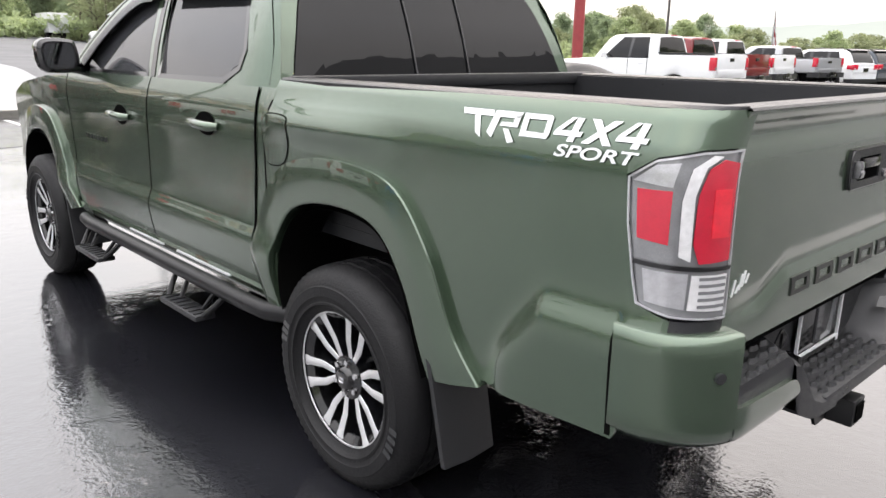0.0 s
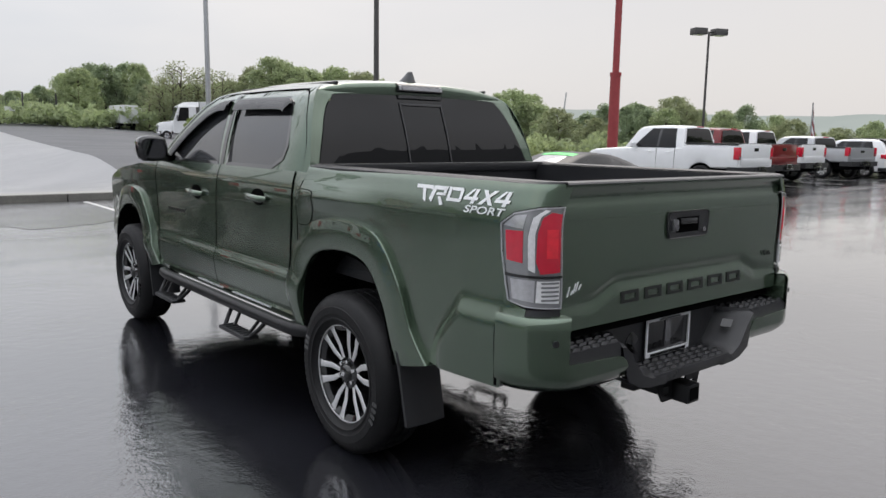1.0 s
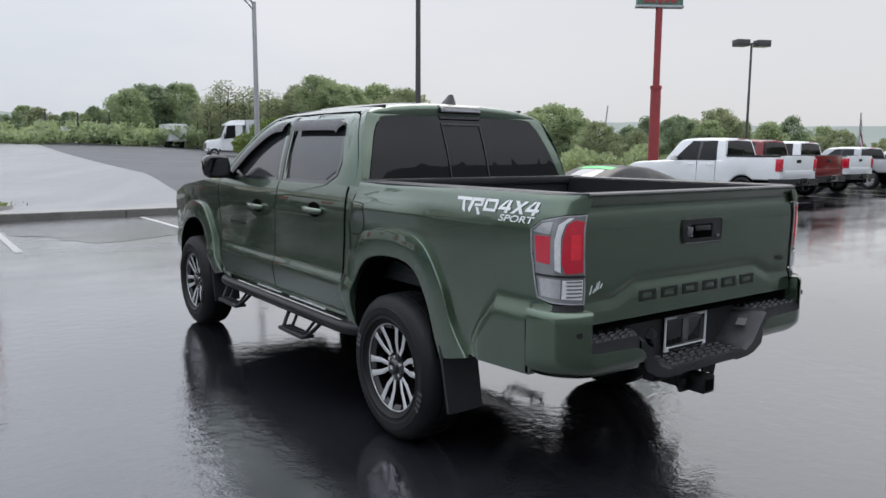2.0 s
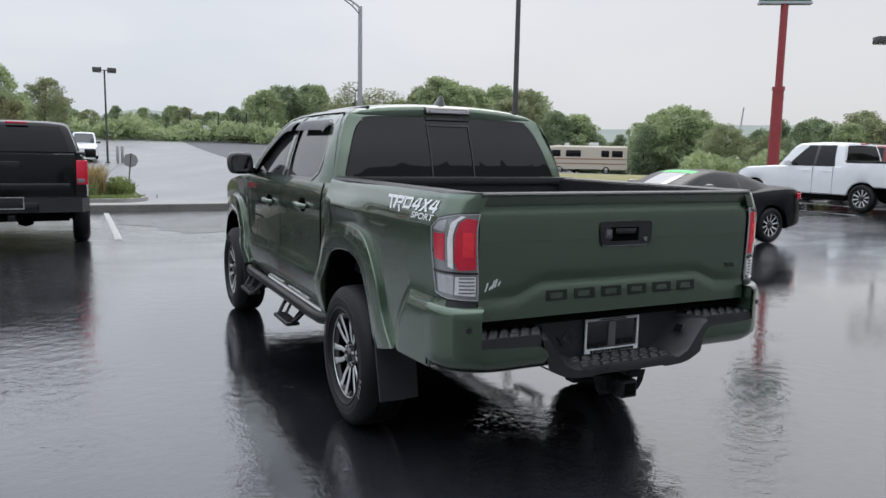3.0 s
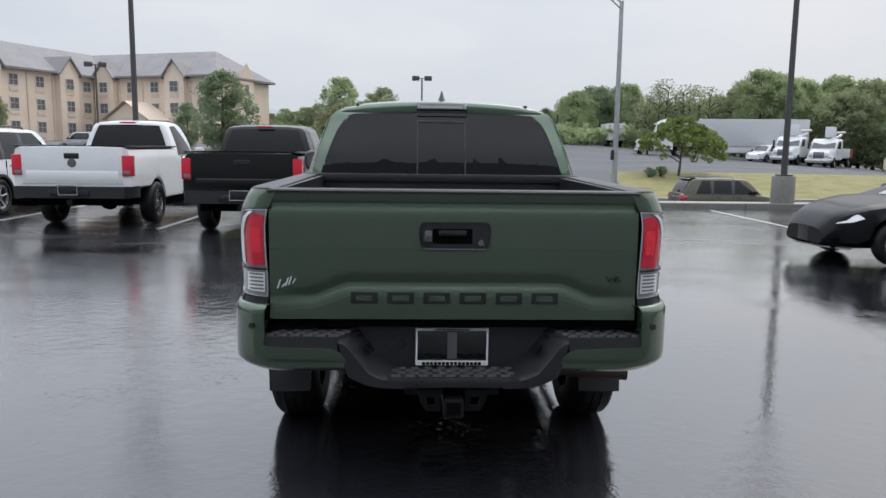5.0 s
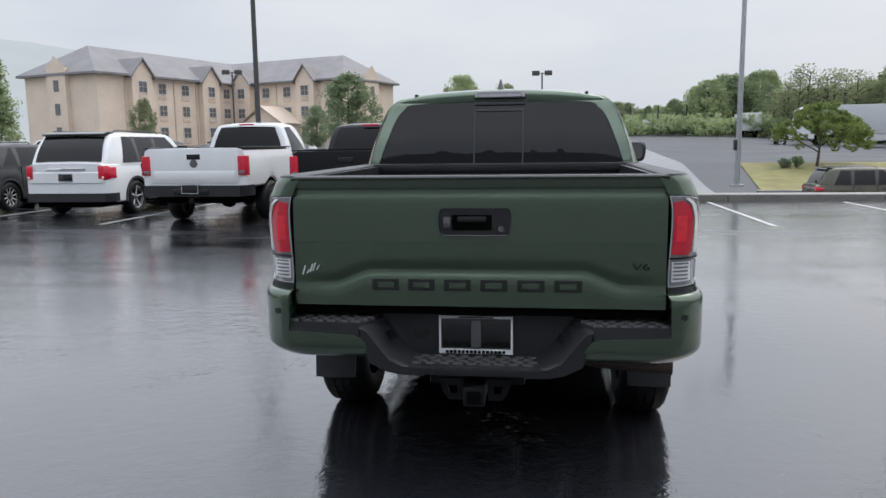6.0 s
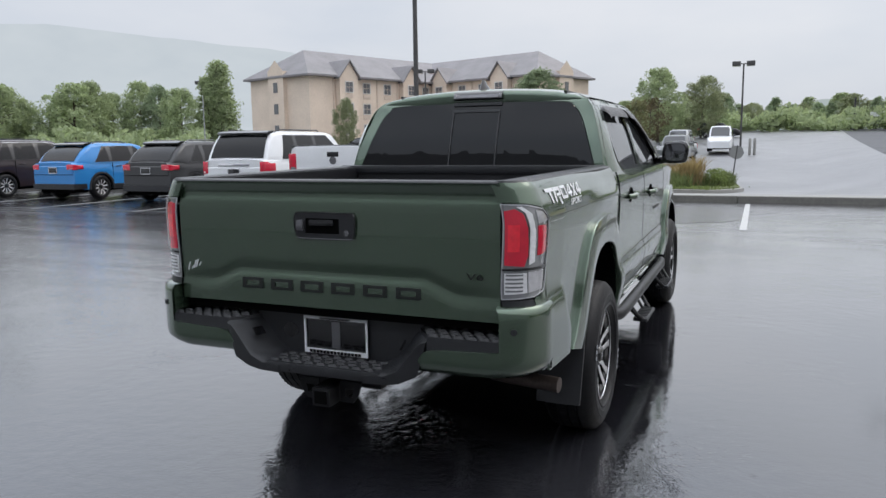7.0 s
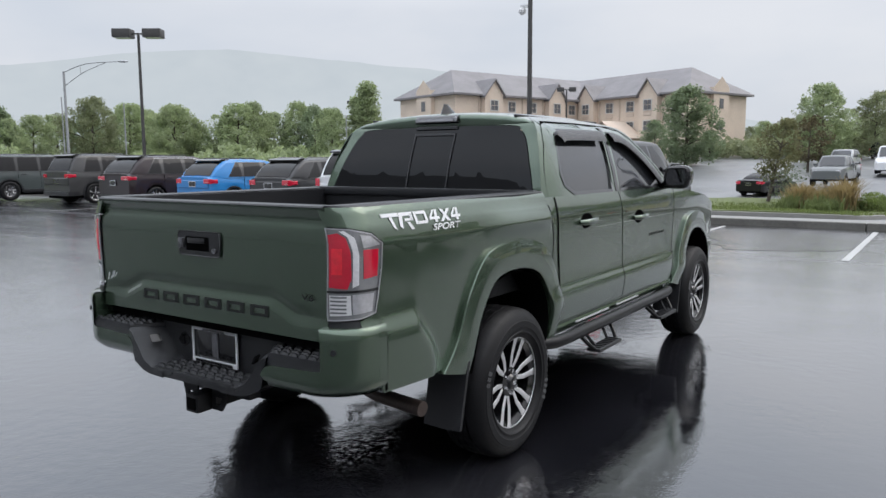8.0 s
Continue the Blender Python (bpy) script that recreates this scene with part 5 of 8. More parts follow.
    box(bm, -0.20, 0.20, -1.12, -1.05, 0.465, 0.515, 0.01)
    part("hitch_plate", bm, BLACK_STEEL, hitch)
    # exhaust on the right
    bm = B()
    tube(bm, curve([(0.40, 0.2, 0.52), (0.38, -0.40, 0.50), (0.44, -0.62, 0.465), (0.58, -0.70, 0.455), (0.86, -0.735, 0.445)], 5), 0.034, 14)
    part("exhaust", bm, material("exhaust_steel", (0.08, 0.062, 0.055), 0.5, 0.6, vary=0.3), truck)

    style = make_wheel()
    for x in (-0.80, 0.80):
        for y in (0.0, 3.235):
            wheel_at(style, truck, x, y, 0.385)
    return truck


green_pickup()


# ---- other vehicles: x to their right, y ahead, rear bumper at y = 0 ----
COARSE = [make_wheel(R=0.36, rim=0.235, half=0.11, arms=5, pair=False, fine=False, dark=LENS_DARK),
          make_wheel(R=0.36, rim=0.225, half=0.11, arms=10, pair=False, fine=False, face=MACHINED, dark=BLACK_GLOSS),
          make_wheel(R=0.36, rim=0.21, half=0.12, arms=8, pair=False, fine=False, face=CHROME, dark=LENS_DARK)]
PAINTS = {}


def paint(name, colour, flake=0.0):
    if name not in PAINTS:
        PAINTS[name] = wet_paint(name + "_paint", colour, flake)
    return PAINTS[name]


def rounded(y0, y1, w, r, n=6):
    """A rounded rectangle in plan, from the right rear corner round."""
    out = []
    for cx, cy, a0 in ((w - r, y0 + r, -90), (w - r, y1 - r, 0), (-w + r, y1 - r, 90), (-w + r, y0 + r, 180)):
        for k in range(n + 1):
            a = radians(a0 + 90 * k / n)
            out.append((cx + r * math.cos(a), cy + r * math.sin(a)))
    return out


def vehicle(name, label, category, m, L, W, axles, body, house, color, group="", wheel=0, R=0.36, clad=None, lamps=(0.75, 1.05, 0.22), bumper=None,
            rear_glass=True, plate_z=0.85, bed=None, roof_rails=False, lamp_wrap=0.16, nose_lamps=0.75, glass=None, trim_z=None, nose=(0.7, 0.2), badge=False, chrome_line=False):
    """A parked vehicle. body: (y, top z) along the lower body; house: base y0, y1, base z, roof y0, y1, z, roof half width, window spans."""
    glass = glass or GLASS
    car = thing(name, label, category, group, m)
    hw = W / 2
    sill = 0.30 * R / 0.36
    ys = sorted(set([round(v, 3) for v in np.linspace(0, L, 34)] + [round(a + R * 1.16 * math.cos(t), 3) for a in axles for t in np.linspace(0, math.pi, 15)]))
    rows = []
    bx, bz = [p[0] for p in body], [p[1] for p in body]
    for y in ys:
        end = max(0.0, 1 - y / 0.35) ** 2 * (0.03 if bed else 0.10) + max(0.0, 1 - (L - y) / nose[0]) ** 2 * nose[1]
        w = hw - end
        top = lerp(y, bx, bz)
        low = sill + 0.25 * max(0.0, 1 - y / 0.3) * 0.3
        if bed:
            low = 0.72 if y < axles[0] else 0.46
        for a in axles:
            d = abs(y - a)
            if d < R * 1.16:
                low = max(low, R + math.sqrt((R * 1.16) ** 2 - d * d) * 0.98)
        low = min(low, top - 0.12)
        mid = max(low + 0.02, top * 0.62)
        half = [(w - 0.04, low), (w - 0.005, low + 0.03), (w, max(low + 0.04, mid)), (w - 0.012, max(low + 0.05, top - 0.16)), (w - 0.05, top - 0.035), (w - 0.12, top), (w * 0.5, top + 0.015)]
        rows.append([(x, y, z) for x, z in half] + [(0, y, top + 0.02)] + [(-x, y, z) for x, z in half[::-1]])
    bm = B()
    loft(bm, rows)
    for row in (rows[0], rows[-1]):
        bm.faces.new([bm.verts.new(p) for p in row])
    shell = part("body", bm, color, car, sharp=34)
    bm = B()
    box(bm, -hw + 0.27, hw - 0.27, 0.06, L - 0.1, 0.42 if bed else 0.22, min(bz) - 0.1)
    if bed:
        tube(bm, [(-hw + 0.2, axles[0], R), (hw - 0.2, axles[0], R)], 0.05, 8)
        revolve(bm, [(-0.12, 0.02), (-0.1, 0.13), (0.0, 0.16), (0.1, 0.13), (0.12, 0.02)], 12, (0.1, axles[0], R))
    box(bm, -hw + 0.05, hw - 0.05, axles[0] + R * 1.2, axles[1] - R * 1.2, sill - 0.02, 0.6)
    part("underbody", bm, DARK, car)
    # cabin
    if house:
        y0, y1, zb, r0, r1, zr, wt, spans = house
        wb_ = hw - (0.06 if bed else 0.035)
        tall = zr - zb
        rear = curve([(y0, zb - 0.03), (y0 + (r0 - y0) * 0.45, zb + tall * 0.5), (r0, zr - 0.075), (r0 + 0.07, zr - 0.035), (r0 + 0.30, zr - 0.008)], 5)
        front = curve([(r1 - 0.35, zr - 0.006), (r1 + 0.05, zr - 0.05), (r1 + (y1 - r1) * 0.48, zb + tall * 0.55), (y1, zb - 0.03)], 6)
        line = rear + [((r0 + r1) / 2, zr + 0.004)] + front

        def flank(y, z):
            """Half width of the cabin: it leans in towards the roof and is rounded in at both ends."""
            ends = (0.05 if bed else 0.13) * max(0.0, 1 - (y - y0) / 0.55) ** 2 + 0.14 * max(0.0, 1 - (y1 - y) / 0.9) ** 2
            return wb_ - ends - (wb_ - wt) * max(0.0, min(1.0, (z - zb) / (tall - 0.07))) ** 1.25
        rows = []
        for y, t in line:
            h = t - (zb - 0.04)
            r = min(0.11, h * 0.4)
            half = [(flank(y, z), z) for z in (zb - 0.04, zb - 0.04 + (h - r) * 0.33, zb - 0.04 + (h - r) * 0.66, t - r)]
            xe = half[-1][0]
            half += [(xe - 0.13 * r, t - 0.62 * r), (xe - 0.45 * r, t - 0.25 * r), (xe - 1.1 * r, t - 0.06 * r), (xe * 0.55, t + 0.012)]
            rows.append([(x, y, z) for x, z in half] + [(0, y, t + 0.018)] + [(-x, y, z) for x, z in half[::-1]])
        bm = B()
        loft(bm, rows)
        part("cabin", bm, color, car, sharp=44)
        edge_r = lambda z: lerp(z, [q[1] for q in rear], [q[0] for q in rear])
        edge_f = lambda z: lerp(-z, [-q[1] for q in front], [q[0] for q in front])
        zlo, zhi = zb + 0.015, zr - 0.10
        for sd in (-1, 1):
            for a, b in spans[:1]:
                a2, b2 = spans[0][0], spans[-1][1]
                ra, rb = a2 + (r0 - y0) * (0.85 if a2 < y0 + 0.35 else 0.75 if not bed else 0.12), b2 + (r1 - y1) * 0.92
                bm = B()
                sheet(bm, [(a2 + 0.0, zlo - 0.012), (b2 + 0.01, zlo - 0.012), (rb, zhi + 0.012), (ra - 0.0, zhi + 0.012)], lambda y, z: (sd * (flank(y, z) + 0.003), y, z), step=0.15, thick=0.003)
                part("window_trim", bm, BLACK_GLOSS, car)
                if chrome_line:
                    bright = [(ra - 0.02, zhi + 0.02), (ra + 0.2, zhi + 0.028), (rb - 0.1, zhi + 0.028), (rb + 0.35, zhi - 0.06)]
                    part("chrome_line", tube(B(), [(sd * (flank(y, z) + 0.006), y, z) for y, z in curve(bright, 3)], 0.014, 6), CHROME, car)
            for a, b in spans:
                ra, rb = a + (r0 - y0) * (0.85 if a < y0 + 0.35 else 0.75 if not bed and a == spans[0][0] else 0.12), b + (r1 - y1) * (0.92 if b > y1 - 0.6 else 0.02)
                loop = [(a + 0.03, zlo), (b - 0.03, zlo), (max(rb, ra + 0.1) - 0.03, zhi), (ra + 0.03, zhi)]
                bm = B()
                sheet(bm, curve(loop, 1, True), lambda y, z: (sd * (flank(y, z) + 0.006), y, z), step=0.15, thick=0.004)
                part("window", bm, glass, car)
            bm = B()
            mx = sd * (hw + 0.10)
            ym = spans[-1][1] - 0.12
            tube(bm, [(sd * (hw - 0.08), ym, zb + 0.02), (sd * (hw + 0.02), ym, zb + 0.05)], 0.03, 6)
            box(bm, mx - 0.10, mx + 0.10, ym - 0.05, ym + 0.07, zb - 0.01, zb + 0.16, 0.04)
            part("door_mirror", bm, BLACK_GLOSS if clad else color, car)
            for a, b in spans[-2:]:
                bm = B()
                tube(bm, [(sd * (hw - 0.005), a + 0.12, zb - 0.13), (sd * (hw + 0.022), a + 0.16, zb - 0.13), (sd * (hw + 0.022), a + 0.28, zb - 0.13), (sd * (hw - 0.005), a + 0.32, zb - 0.13)], 0.013, 6)
                part("door_handle", bm, color if not clad else BLACK_GLOSS, car)
                bm = B()
                box(bm, sd * (hw - 0.02), sd * (hw + 0.0025), a - 0.003, a + 0.003, sill + 0.12, zb - 0.02)
                part("shut_line", bm, DARK, car)
        if rear_glass:
            wz = lambda z: flank(edge_r(z), z) - (0.11 if bed else 0.09)
            loop = [(-1, zlo + 0.02), (1, zlo + 0.02), (1, zhi), (-1, zhi)]
            bm = B()
            sheet(bm, loop, lambda u, z: (u * wz(z), edge_r(z) - 0.016, z + 0.004 + 0.016 * (1 - u * u)), step=0.07, thick=0.004)
            part("rear_window", bm, glass, car)
        bm = B()
        sheet(bm, [(-1, zlo), (1, zlo), (1, zhi), (-1, zhi)], lambda u, z: (u * (flank(edge_f(z), z) - 0.10), edge_f(z) + 0.016, z + 0.004 + 0.016 * (1 - u * u)), step=0.1, thick=0.004)
        part("windscreen", bm, CLEAR_GLASS, car)
    # lamps, plate and bumper at the rear
    za, zc, lw = lamps
    for sd in (-1, 1):
        bm = B()
        if bed:
            box(bm, sd * (hw - 0.03 - lw), sd * (hw - 0.006), -0.025, lamp_wrap, za, zc, 0.02)
        else:
            rows = []
            for x, y in ((hw - 0.10 - lw, -0.012), (hw - 0.12, -0.014), (hw - 0.075, 0.03), (hw - 0.035, 0.10), (hw - 0.006, lamp_wrap), (hw + 0.002, lamp_wrap + 0.08)):
                k = 1.0 if y < 0.1 else 0.75 if y < lamp_wrap + 0.1 else 0.3
                zm = (za + zc) / 2
                rows.append([(sd * x, y, zm - (zc - za) / 2 * k), (sd * (x + 0.006), y - 0.010, zm - (zc - za) * 0.42 * k), (sd * (x + 0.006), y - 0.010, zm + (zc - za) * 0.42 * k), (sd * x, y, zm + (zc - za) / 2 * k)])
            loft(bm, rows)
        lamp = part("tail_light", bm, LIGHT_RED, car)
        bm = B()
        box(bm, sd * (hw - 0.06 - lw * 0.7), sd * (hw - 0.05 if bed else hw - 0.13), -0.034, 0.02, za + 0.03, za + (zc - za) * 0.25, 0.006)
        part("reverse_lens", bm, LENS_SMOKE if bed else LENS_WHITE, lamp)
        if not nose_lamps:
            continue
        bm = B()
        zf = nose_lamps
        box(bm, sd * (hw - 0.48), sd * (hw - 0.19), L - 0.35, L - 0.02, zf - 0.08, zf + 0.08, 0.03)
        part("headlight", bm, LENS_CLEAR, car)
    py = -(bumper[3] + 0.035) if bumper and bumper[0] < plate_z < bumper[1] else 0.0
    bm = B()
    box(bm, -0.16, 0.16, py - 0.03, py + 0.02, plate_z - 0.08, plate_z + 0.08, 0.004)
    plate = part("licence_plate", bm, BLACK_GLOSS, car)
    bm = B()
    sheet(bm, [(-0.165, plate_z - 0.085), (0.165, plate_z - 0.085), (0.165, plate_z + 0.085), (-0.165, plate_z + 0.085)], lambda x, z: (x, py - 0.034, z), holes=([(-0.152, plate_z - 0.07), (0.152, plate_z - 0.07), (0.152, plate_z + 0.07), (-0.152, plate_z + 0.07)],), step=1, thick=0.003)
    part("plate_frame", bm, CHROME, plate)
    if bumper:
        z0, z1, mat, out = bumper
        bm = B()
        loft(bm, [[(x, y, z) for x, y in ((-hw + 0.0, 0.32), (-hw - 0.0, 0.10), (-hw + 0.10, -out), (0, -out - 0.03), (hw - 0.10, -out), (hw, 0.10), (hw, 0.32))] for z in (z0, z0 + 0.03, z1 - 0.02, z1)])
        loft(bm, [[(x, y, z1) for x, y in ((-hw + 0.02, 0.28), (-hw + 0.10, -out), (0, -out - 0.03), (hw - 0.10, -out), (hw - 0.02, 0.28))], [(x, 0.2, z1) for x in (-hw + 0.1, -0.4, 0, 0.4, hw - 0.1)]])
        rear = part("rear_bumper", bm, mat, car)
        if bed:
            part("bumper_step", box(B(), -0.34, 0.34, -out - 0.045, -out + 0.05, z0 + 0.02, z1 - 0.055, 0.02), BLACK_GLOSS, rear)
            part("hitch", box(B(), -0.045, 0.045, -out - 0.03, 0.2, z0 - 0.12, z0 - 0.03, 0.01), BLACK_STEEL, rear)
            part("spare_wheel", tube(B(), [(0, 0.75, 0.58), (0, 0.75, 0.74)], [0.36, 0.36], 20), RUBBER, car)
    if clad:
        for sd in (-1, 1):
            for a in axles:
                bm = B()
                o = [(a + R * 1.30 * math.cos(t), R + R * 1.24 * math.sin(t)) for t in np.linspace(-0.15, math.pi + 0.15, 17)]
                i = [(a + R * 1.10 * math.cos(t), R + R * 1.08 * math.sin(t)) for t in np.linspace(-0.15, math.pi + 0.15, 17)]
                strip(bm, o, i, lambda y, z, q: (sd * (hw - 0.004 + q), y, z), 0.014)
                part("arch_trim", bm, clad, car)
            bm = B()
            box(bm, sd * (hw - 0.10), sd * (hw + 0.012), axles[0] + R * 1.25, axles[1] - R * 1.25, sill - 0.02, sill + 0.13, 0.02)
            part("sill_trim", bm, clad, car)
    if house and rear_glass and not bed and zr > 1.5:
        bm = B()
        loft(bm, [[(x, y, z) for y, z in ((r0 + 0.20, zr + 0.018), (r0 - 0.02, zr + 0.002), (r0 - 0.10, zr - 0.030), (r0 - 0.10, zr - 0.058), (r0 + 0.02, zr - 0.085))] for x in (-wt + 0.07, -wt + 0.14, 0, wt - 0.14, wt - 0.07)], caps=True)
        part("roof_spoiler", bm, BLACK_GLOSS, car)
    if roof_rails:
        for sd in (-1, 1):
            bm = B()
            tube(bm, [(sd * (wt - 0.09), r0 + 0.2, zr - 0.03), (sd * (wt - 0.08), r0 + 0.3, zr + 0.035), (sd * (wt - 0.08), r1 - 0.5, zr + 0.035), (sd * (wt - 0.09), r1 - 0.4, zr - 0.03)], 0.016, 6)
            part("roof_rail", bm, roof_rails, car)
    if house and not bed and clad:
        bm = B()
        loft(bm, [[(x, y, z) for x in np.linspace(-hw + 0.16, hw - 0.16, 7)] for y, z in ((-0.004, plate_z - 0.13), (-0.022, plate_z - 0.11), (-0.020, plate_z + 0.10), (-0.004, plate_z + 0.12))])
        part("hatch_panel", bm, color, car)
    if trim_z:
        bm = B()
        box(bm, -0.45, 0.45, -0.02, 0.02, trim_z, trim_z + 0.05, 0.01)
        part("tailgate_trim", bm, CHROME, car)
    if bed:
        b0, b1, zt = bed
        bm = B()
        box(bm, -hw + 0.14, hw - 0.14, b0, b1, zt - 0.10, zt + 0.024, 0.005)
        part("load_bed", bm, DARK, car)
        for sd in (-1, 1):
            bm = B()
            box(bm, sd * (hw - 0.14), sd * (hw - 0.03), 0.04, b1, zt + 0.005, zt + 0.035, 0.01)
            part("rail_cap", bm, BLACK_PLASTIC, car)
        bm = B()
        box(bm, -hw + 0.17, hw - 0.17, -0.016, 0.035, 0.80, zt + 0.01, 0.014)
        gate = part("tailgate", bm, color, car)
        bm = B()
        box(bm, -0.13, 0.13, -0.02, -0.008, zt - 0.20, zt - 0.10, 0.01)
        part("tailgate_handle", bm, BLACK_GLOSS, gate)
        if badge:
            part("badge", tube(B(), [(0, -0.012, zt - 0.27), (0, -0.024, zt - 0.27)], [0.085, 0.075], 8), LENS_DARK, gate)
        part("gate_crease", loft(B(), [[(x, y, z) for x in (-hw + 0.24, -0.5, 0, 0.5, hw - 0.24)] for y, z in ((-0.014, zt - 0.40), (-0.026, zt - 0.43), (-0.024, 0.86), (-0.010, 0.82))]), color, gate)
        bm = B()
        box(bm, -0.16, 0.16, y0 - 0.0, y0 + 0.05, zr - 0.055, zr - 0.02, 0.012)
        part("brake_light", bm, LIGHT_RED, car)
    for sd in (-1, 1):
        for a in axles:
            wheel_at(COARSE[wheel], car, sd * (hw - 0.115), a, R, R / 0.36)
    return car


def at(x, y, turn=0.0):
    return pose(x, y, rise(x, y) if y > 15 else 0.0, 0, 0, turn)


WHITE = paint("white", (0.72, 0.73, 0.74), 0.0)
BLACK = paint("black", (0.008, 0.008, 0.009), 0.0)


def pickup(name, label, m, color, L=5.8, W=2.02, bed_len=1.75, H=1.95, rail=1.42, cab=2.3, group="", wheel=0, R=0.40, wb=3.7, over=1.2, bumper=BLACK_PLASTIC, lamps=(0.98, 1.34, 0.13), badge=False):
    b1 = bed_len + 0.06
    c0, c1 = b1 + 0.06, b1 + 0.06 + cab
    body = [(0, rail), (b1, rail), (b1 + 0.02, 1.30), (c1 - 0.2, 1.28), (c1 + 0.25, 1.26), (L - 0.5, 1.20), (L - 0.1, 1.10), (L, 0.95)]
    spans = [(c0 + 0.25, c0 + 0.25 + (cab - 1.0) * 0.5), (c0 + 0.27 + (cab - 1.0) * 0.5, c1 - 0.45)] if cab > 1.9 else [(c0 + 0.2, c1 - 0.4)]
    return vehicle(name, label, "pickup truck", m, L, W, (over, over + wb), body, (c0, c1, 1.28, c0 + 0.12, c1 - 0.65, H, 0.74, spans), color, group, wheel, R,
                   lamps=lamps, bumper=(0.56, 0.76, bumper, 0.16), plate_z=0.70, bed=(0.06, b1 - 0.02, rail), lamp_wrap=0.14, nose_lamps=0.95, badge=badge)


def suv(name, label, m, color, L=4.8, W=1.92, H=1.75, zb=1.12, group="", wheel=0, R=0.36, wb=2.8, over=0.95, clad=BLACK_PLASTIC, lamps=(0.85, 1.08, 0.30), bumper=(0.32, 0.47, BLACK_PLASTIC, 0.05), rails=BLACK_PLASTIC, plate_z=0.85, slope=0.35, roof_front=1.75, category="car", trim_z=None, chrome_line=False):
    body = [(0, zb - 0.01), (0.25, zb + 0.005), (L - 1.65, zb), (L - 1.35, zb - 0.02), (L - 0.6, zb - 0.12), (L - 0.12, zb - 0.26), (L, zb - 0.42)]
    y1 = L - 1.25
    spans = [(0.40 + slope * 0.5, 1.24), (1.28, 2.10), (2.14, y1 - 0.30)]
    return vehicle(name, label, category, m, L, W, (over, over + wb), body, (0.10, y1, zb, 0.10 + slope, y1 - 0.75, H, W / 2 - 0.21, spans), color, group, wheel, R, clad, lamps, bumper, plate_z=plate_z, roof_rails=rails, trim_z=trim_z, chrome_line=chrome_line)


ROW = "vehicles parked nose to the kerb"
pickup("pickup_truck", "black crew-cab pickup truck parked nose to the kerb", at(-3.0, 8.1), paint("deep_black", (0.006, 0.006, 0.0065), 0.0), L=5.6, W=1.96, group=ROW, wheel=1, H=1.88, rail=1.365, lamps=(0.94, 1.29, 0.13))
pickup("pickup_truck", "white single-cab work pickup with black rear bumper", at(-6.12, 9.0), WHITE, L=5.9, W=2.06, bed_len=2.45, cab=1.62, H=1.97, rail=1.43, group=ROW, wheel=2, wb=3.56, over=1.25, badge=True, lamps=(0.94, 1.30, 0.15))
suv("suv", "white family SUV with black lower bumper", at(-9.72, 10.5), WHITE, L=5.0, W=2.0, H=1.80, zb=1.14, group=ROW, wheel=0, R=0.38, wb=2.86, over=1.05, bumper=(0.34, 0.52, BLACK_PLASTIC, 0.04), lamps=(0.80, 1.10, 0.16), trim_z=1.0)
suv("hatchback", "dark grey compact crossover with roof rails", at(-13.1, 11.2), paint("dark_grey", (0.040, 0.040, 0.042)), L=4.45, W=1.78, H=1.60, zb=1.06, slope=0.55, group=ROW, wheel=1, R=0.35, wb=2.64, over=0.85, lamps=(0.86, 1.01, 0.26), rails=LENS_DARK)
suv("hatchback", "bright blue compact crossover with roof rails", at(-16.7, 11.4), paint("bright_blue", (0.03, 0.21, 0.52)), L=4.45, W=1.78, H=1.60, zb=1.06, slope=0.55, group=ROW, wheel=1, R=0.35, wb=2.64, over=0.85, lamps=(0.86, 1.01, 0.26))
suv("suv", "very dark plum SUV with a chrome window line", at(-20.3, 11.0), paint("plum", (0.028, 0.020, 0.023)), L=4.85, W=1.92, H=1.73, zb=1.14, slope=0.5, group=ROW, wheel=1, lamps=(0.94, 1.07, 0.40), clad=None, chrome_line=True)
suv("suv", "dark grey off-road SUV with roof rails", at(-24.6, 11.4), paint("graphite", (0.060, 0.060, 0.061)), L=4.8, W=1.92, H=1.82, zb=1.2, group=ROW, wheel=0, R=0.39, slope=0.28, lamps=(0.98, 1.12, 0.26))
suv("suv", "large grey-green SUV with bright wheels", at(-30.0, 11.0, -8), paint("grey_green", (0.075, 0.088, 0.088)), L=5.2, W=2.0, H=1.86, zb=1.2, group=ROW, wheel=2, R=0.40, wb=3.0, slope=0.15)
pickup("pickup_truck", "white crew-cab pickup with red tail lights", at(18.6, 8.6), WHITE, group=ROW, wheel=1, H=1.98, rail=1.42)
pickup("pickup_truck", "dark red crew-cab pickup", at(22.3, 9.6), paint("dark_red", (0.16, 0.012, 0.016)), group=ROW, wheel=0, H=1.98, rail=1.42)
pickup("pickup_truck", "white crew-cab pickup behind the red one", at(26.2, 10.4), WHITE, group=ROW, wheel=0, H=1.98, rail=1.42)
pickup("pickup_truck", "silver crew-cab pickup on dark off-road wheels", at(31.0, 10.6, -12), paint("silver", (0.38, 0.39, 0.41), 0.4), L=5.4, W=1.9, bed_len=1.6, H=1.8, rail=1.32, group=ROW, wheel=1, wb=3.23, over=1.15, bumper=BLACK_PLASTIC)
suv("suv", "white compact SUV with red tail lights", at(33.7, 10.1, -15), WHITE, L=4.6, W=1.86, H=1.70, zb=1.1, group=ROW, wheel=1)
suv("suv", "dark blue-grey compact SUV", at(36.6, 10.1, -10), paint("slate", (0.05, 0.06, 0.075)), L=4.6, W=1.86, H=1.70, zb=1.1, group=ROW, wheel=1)
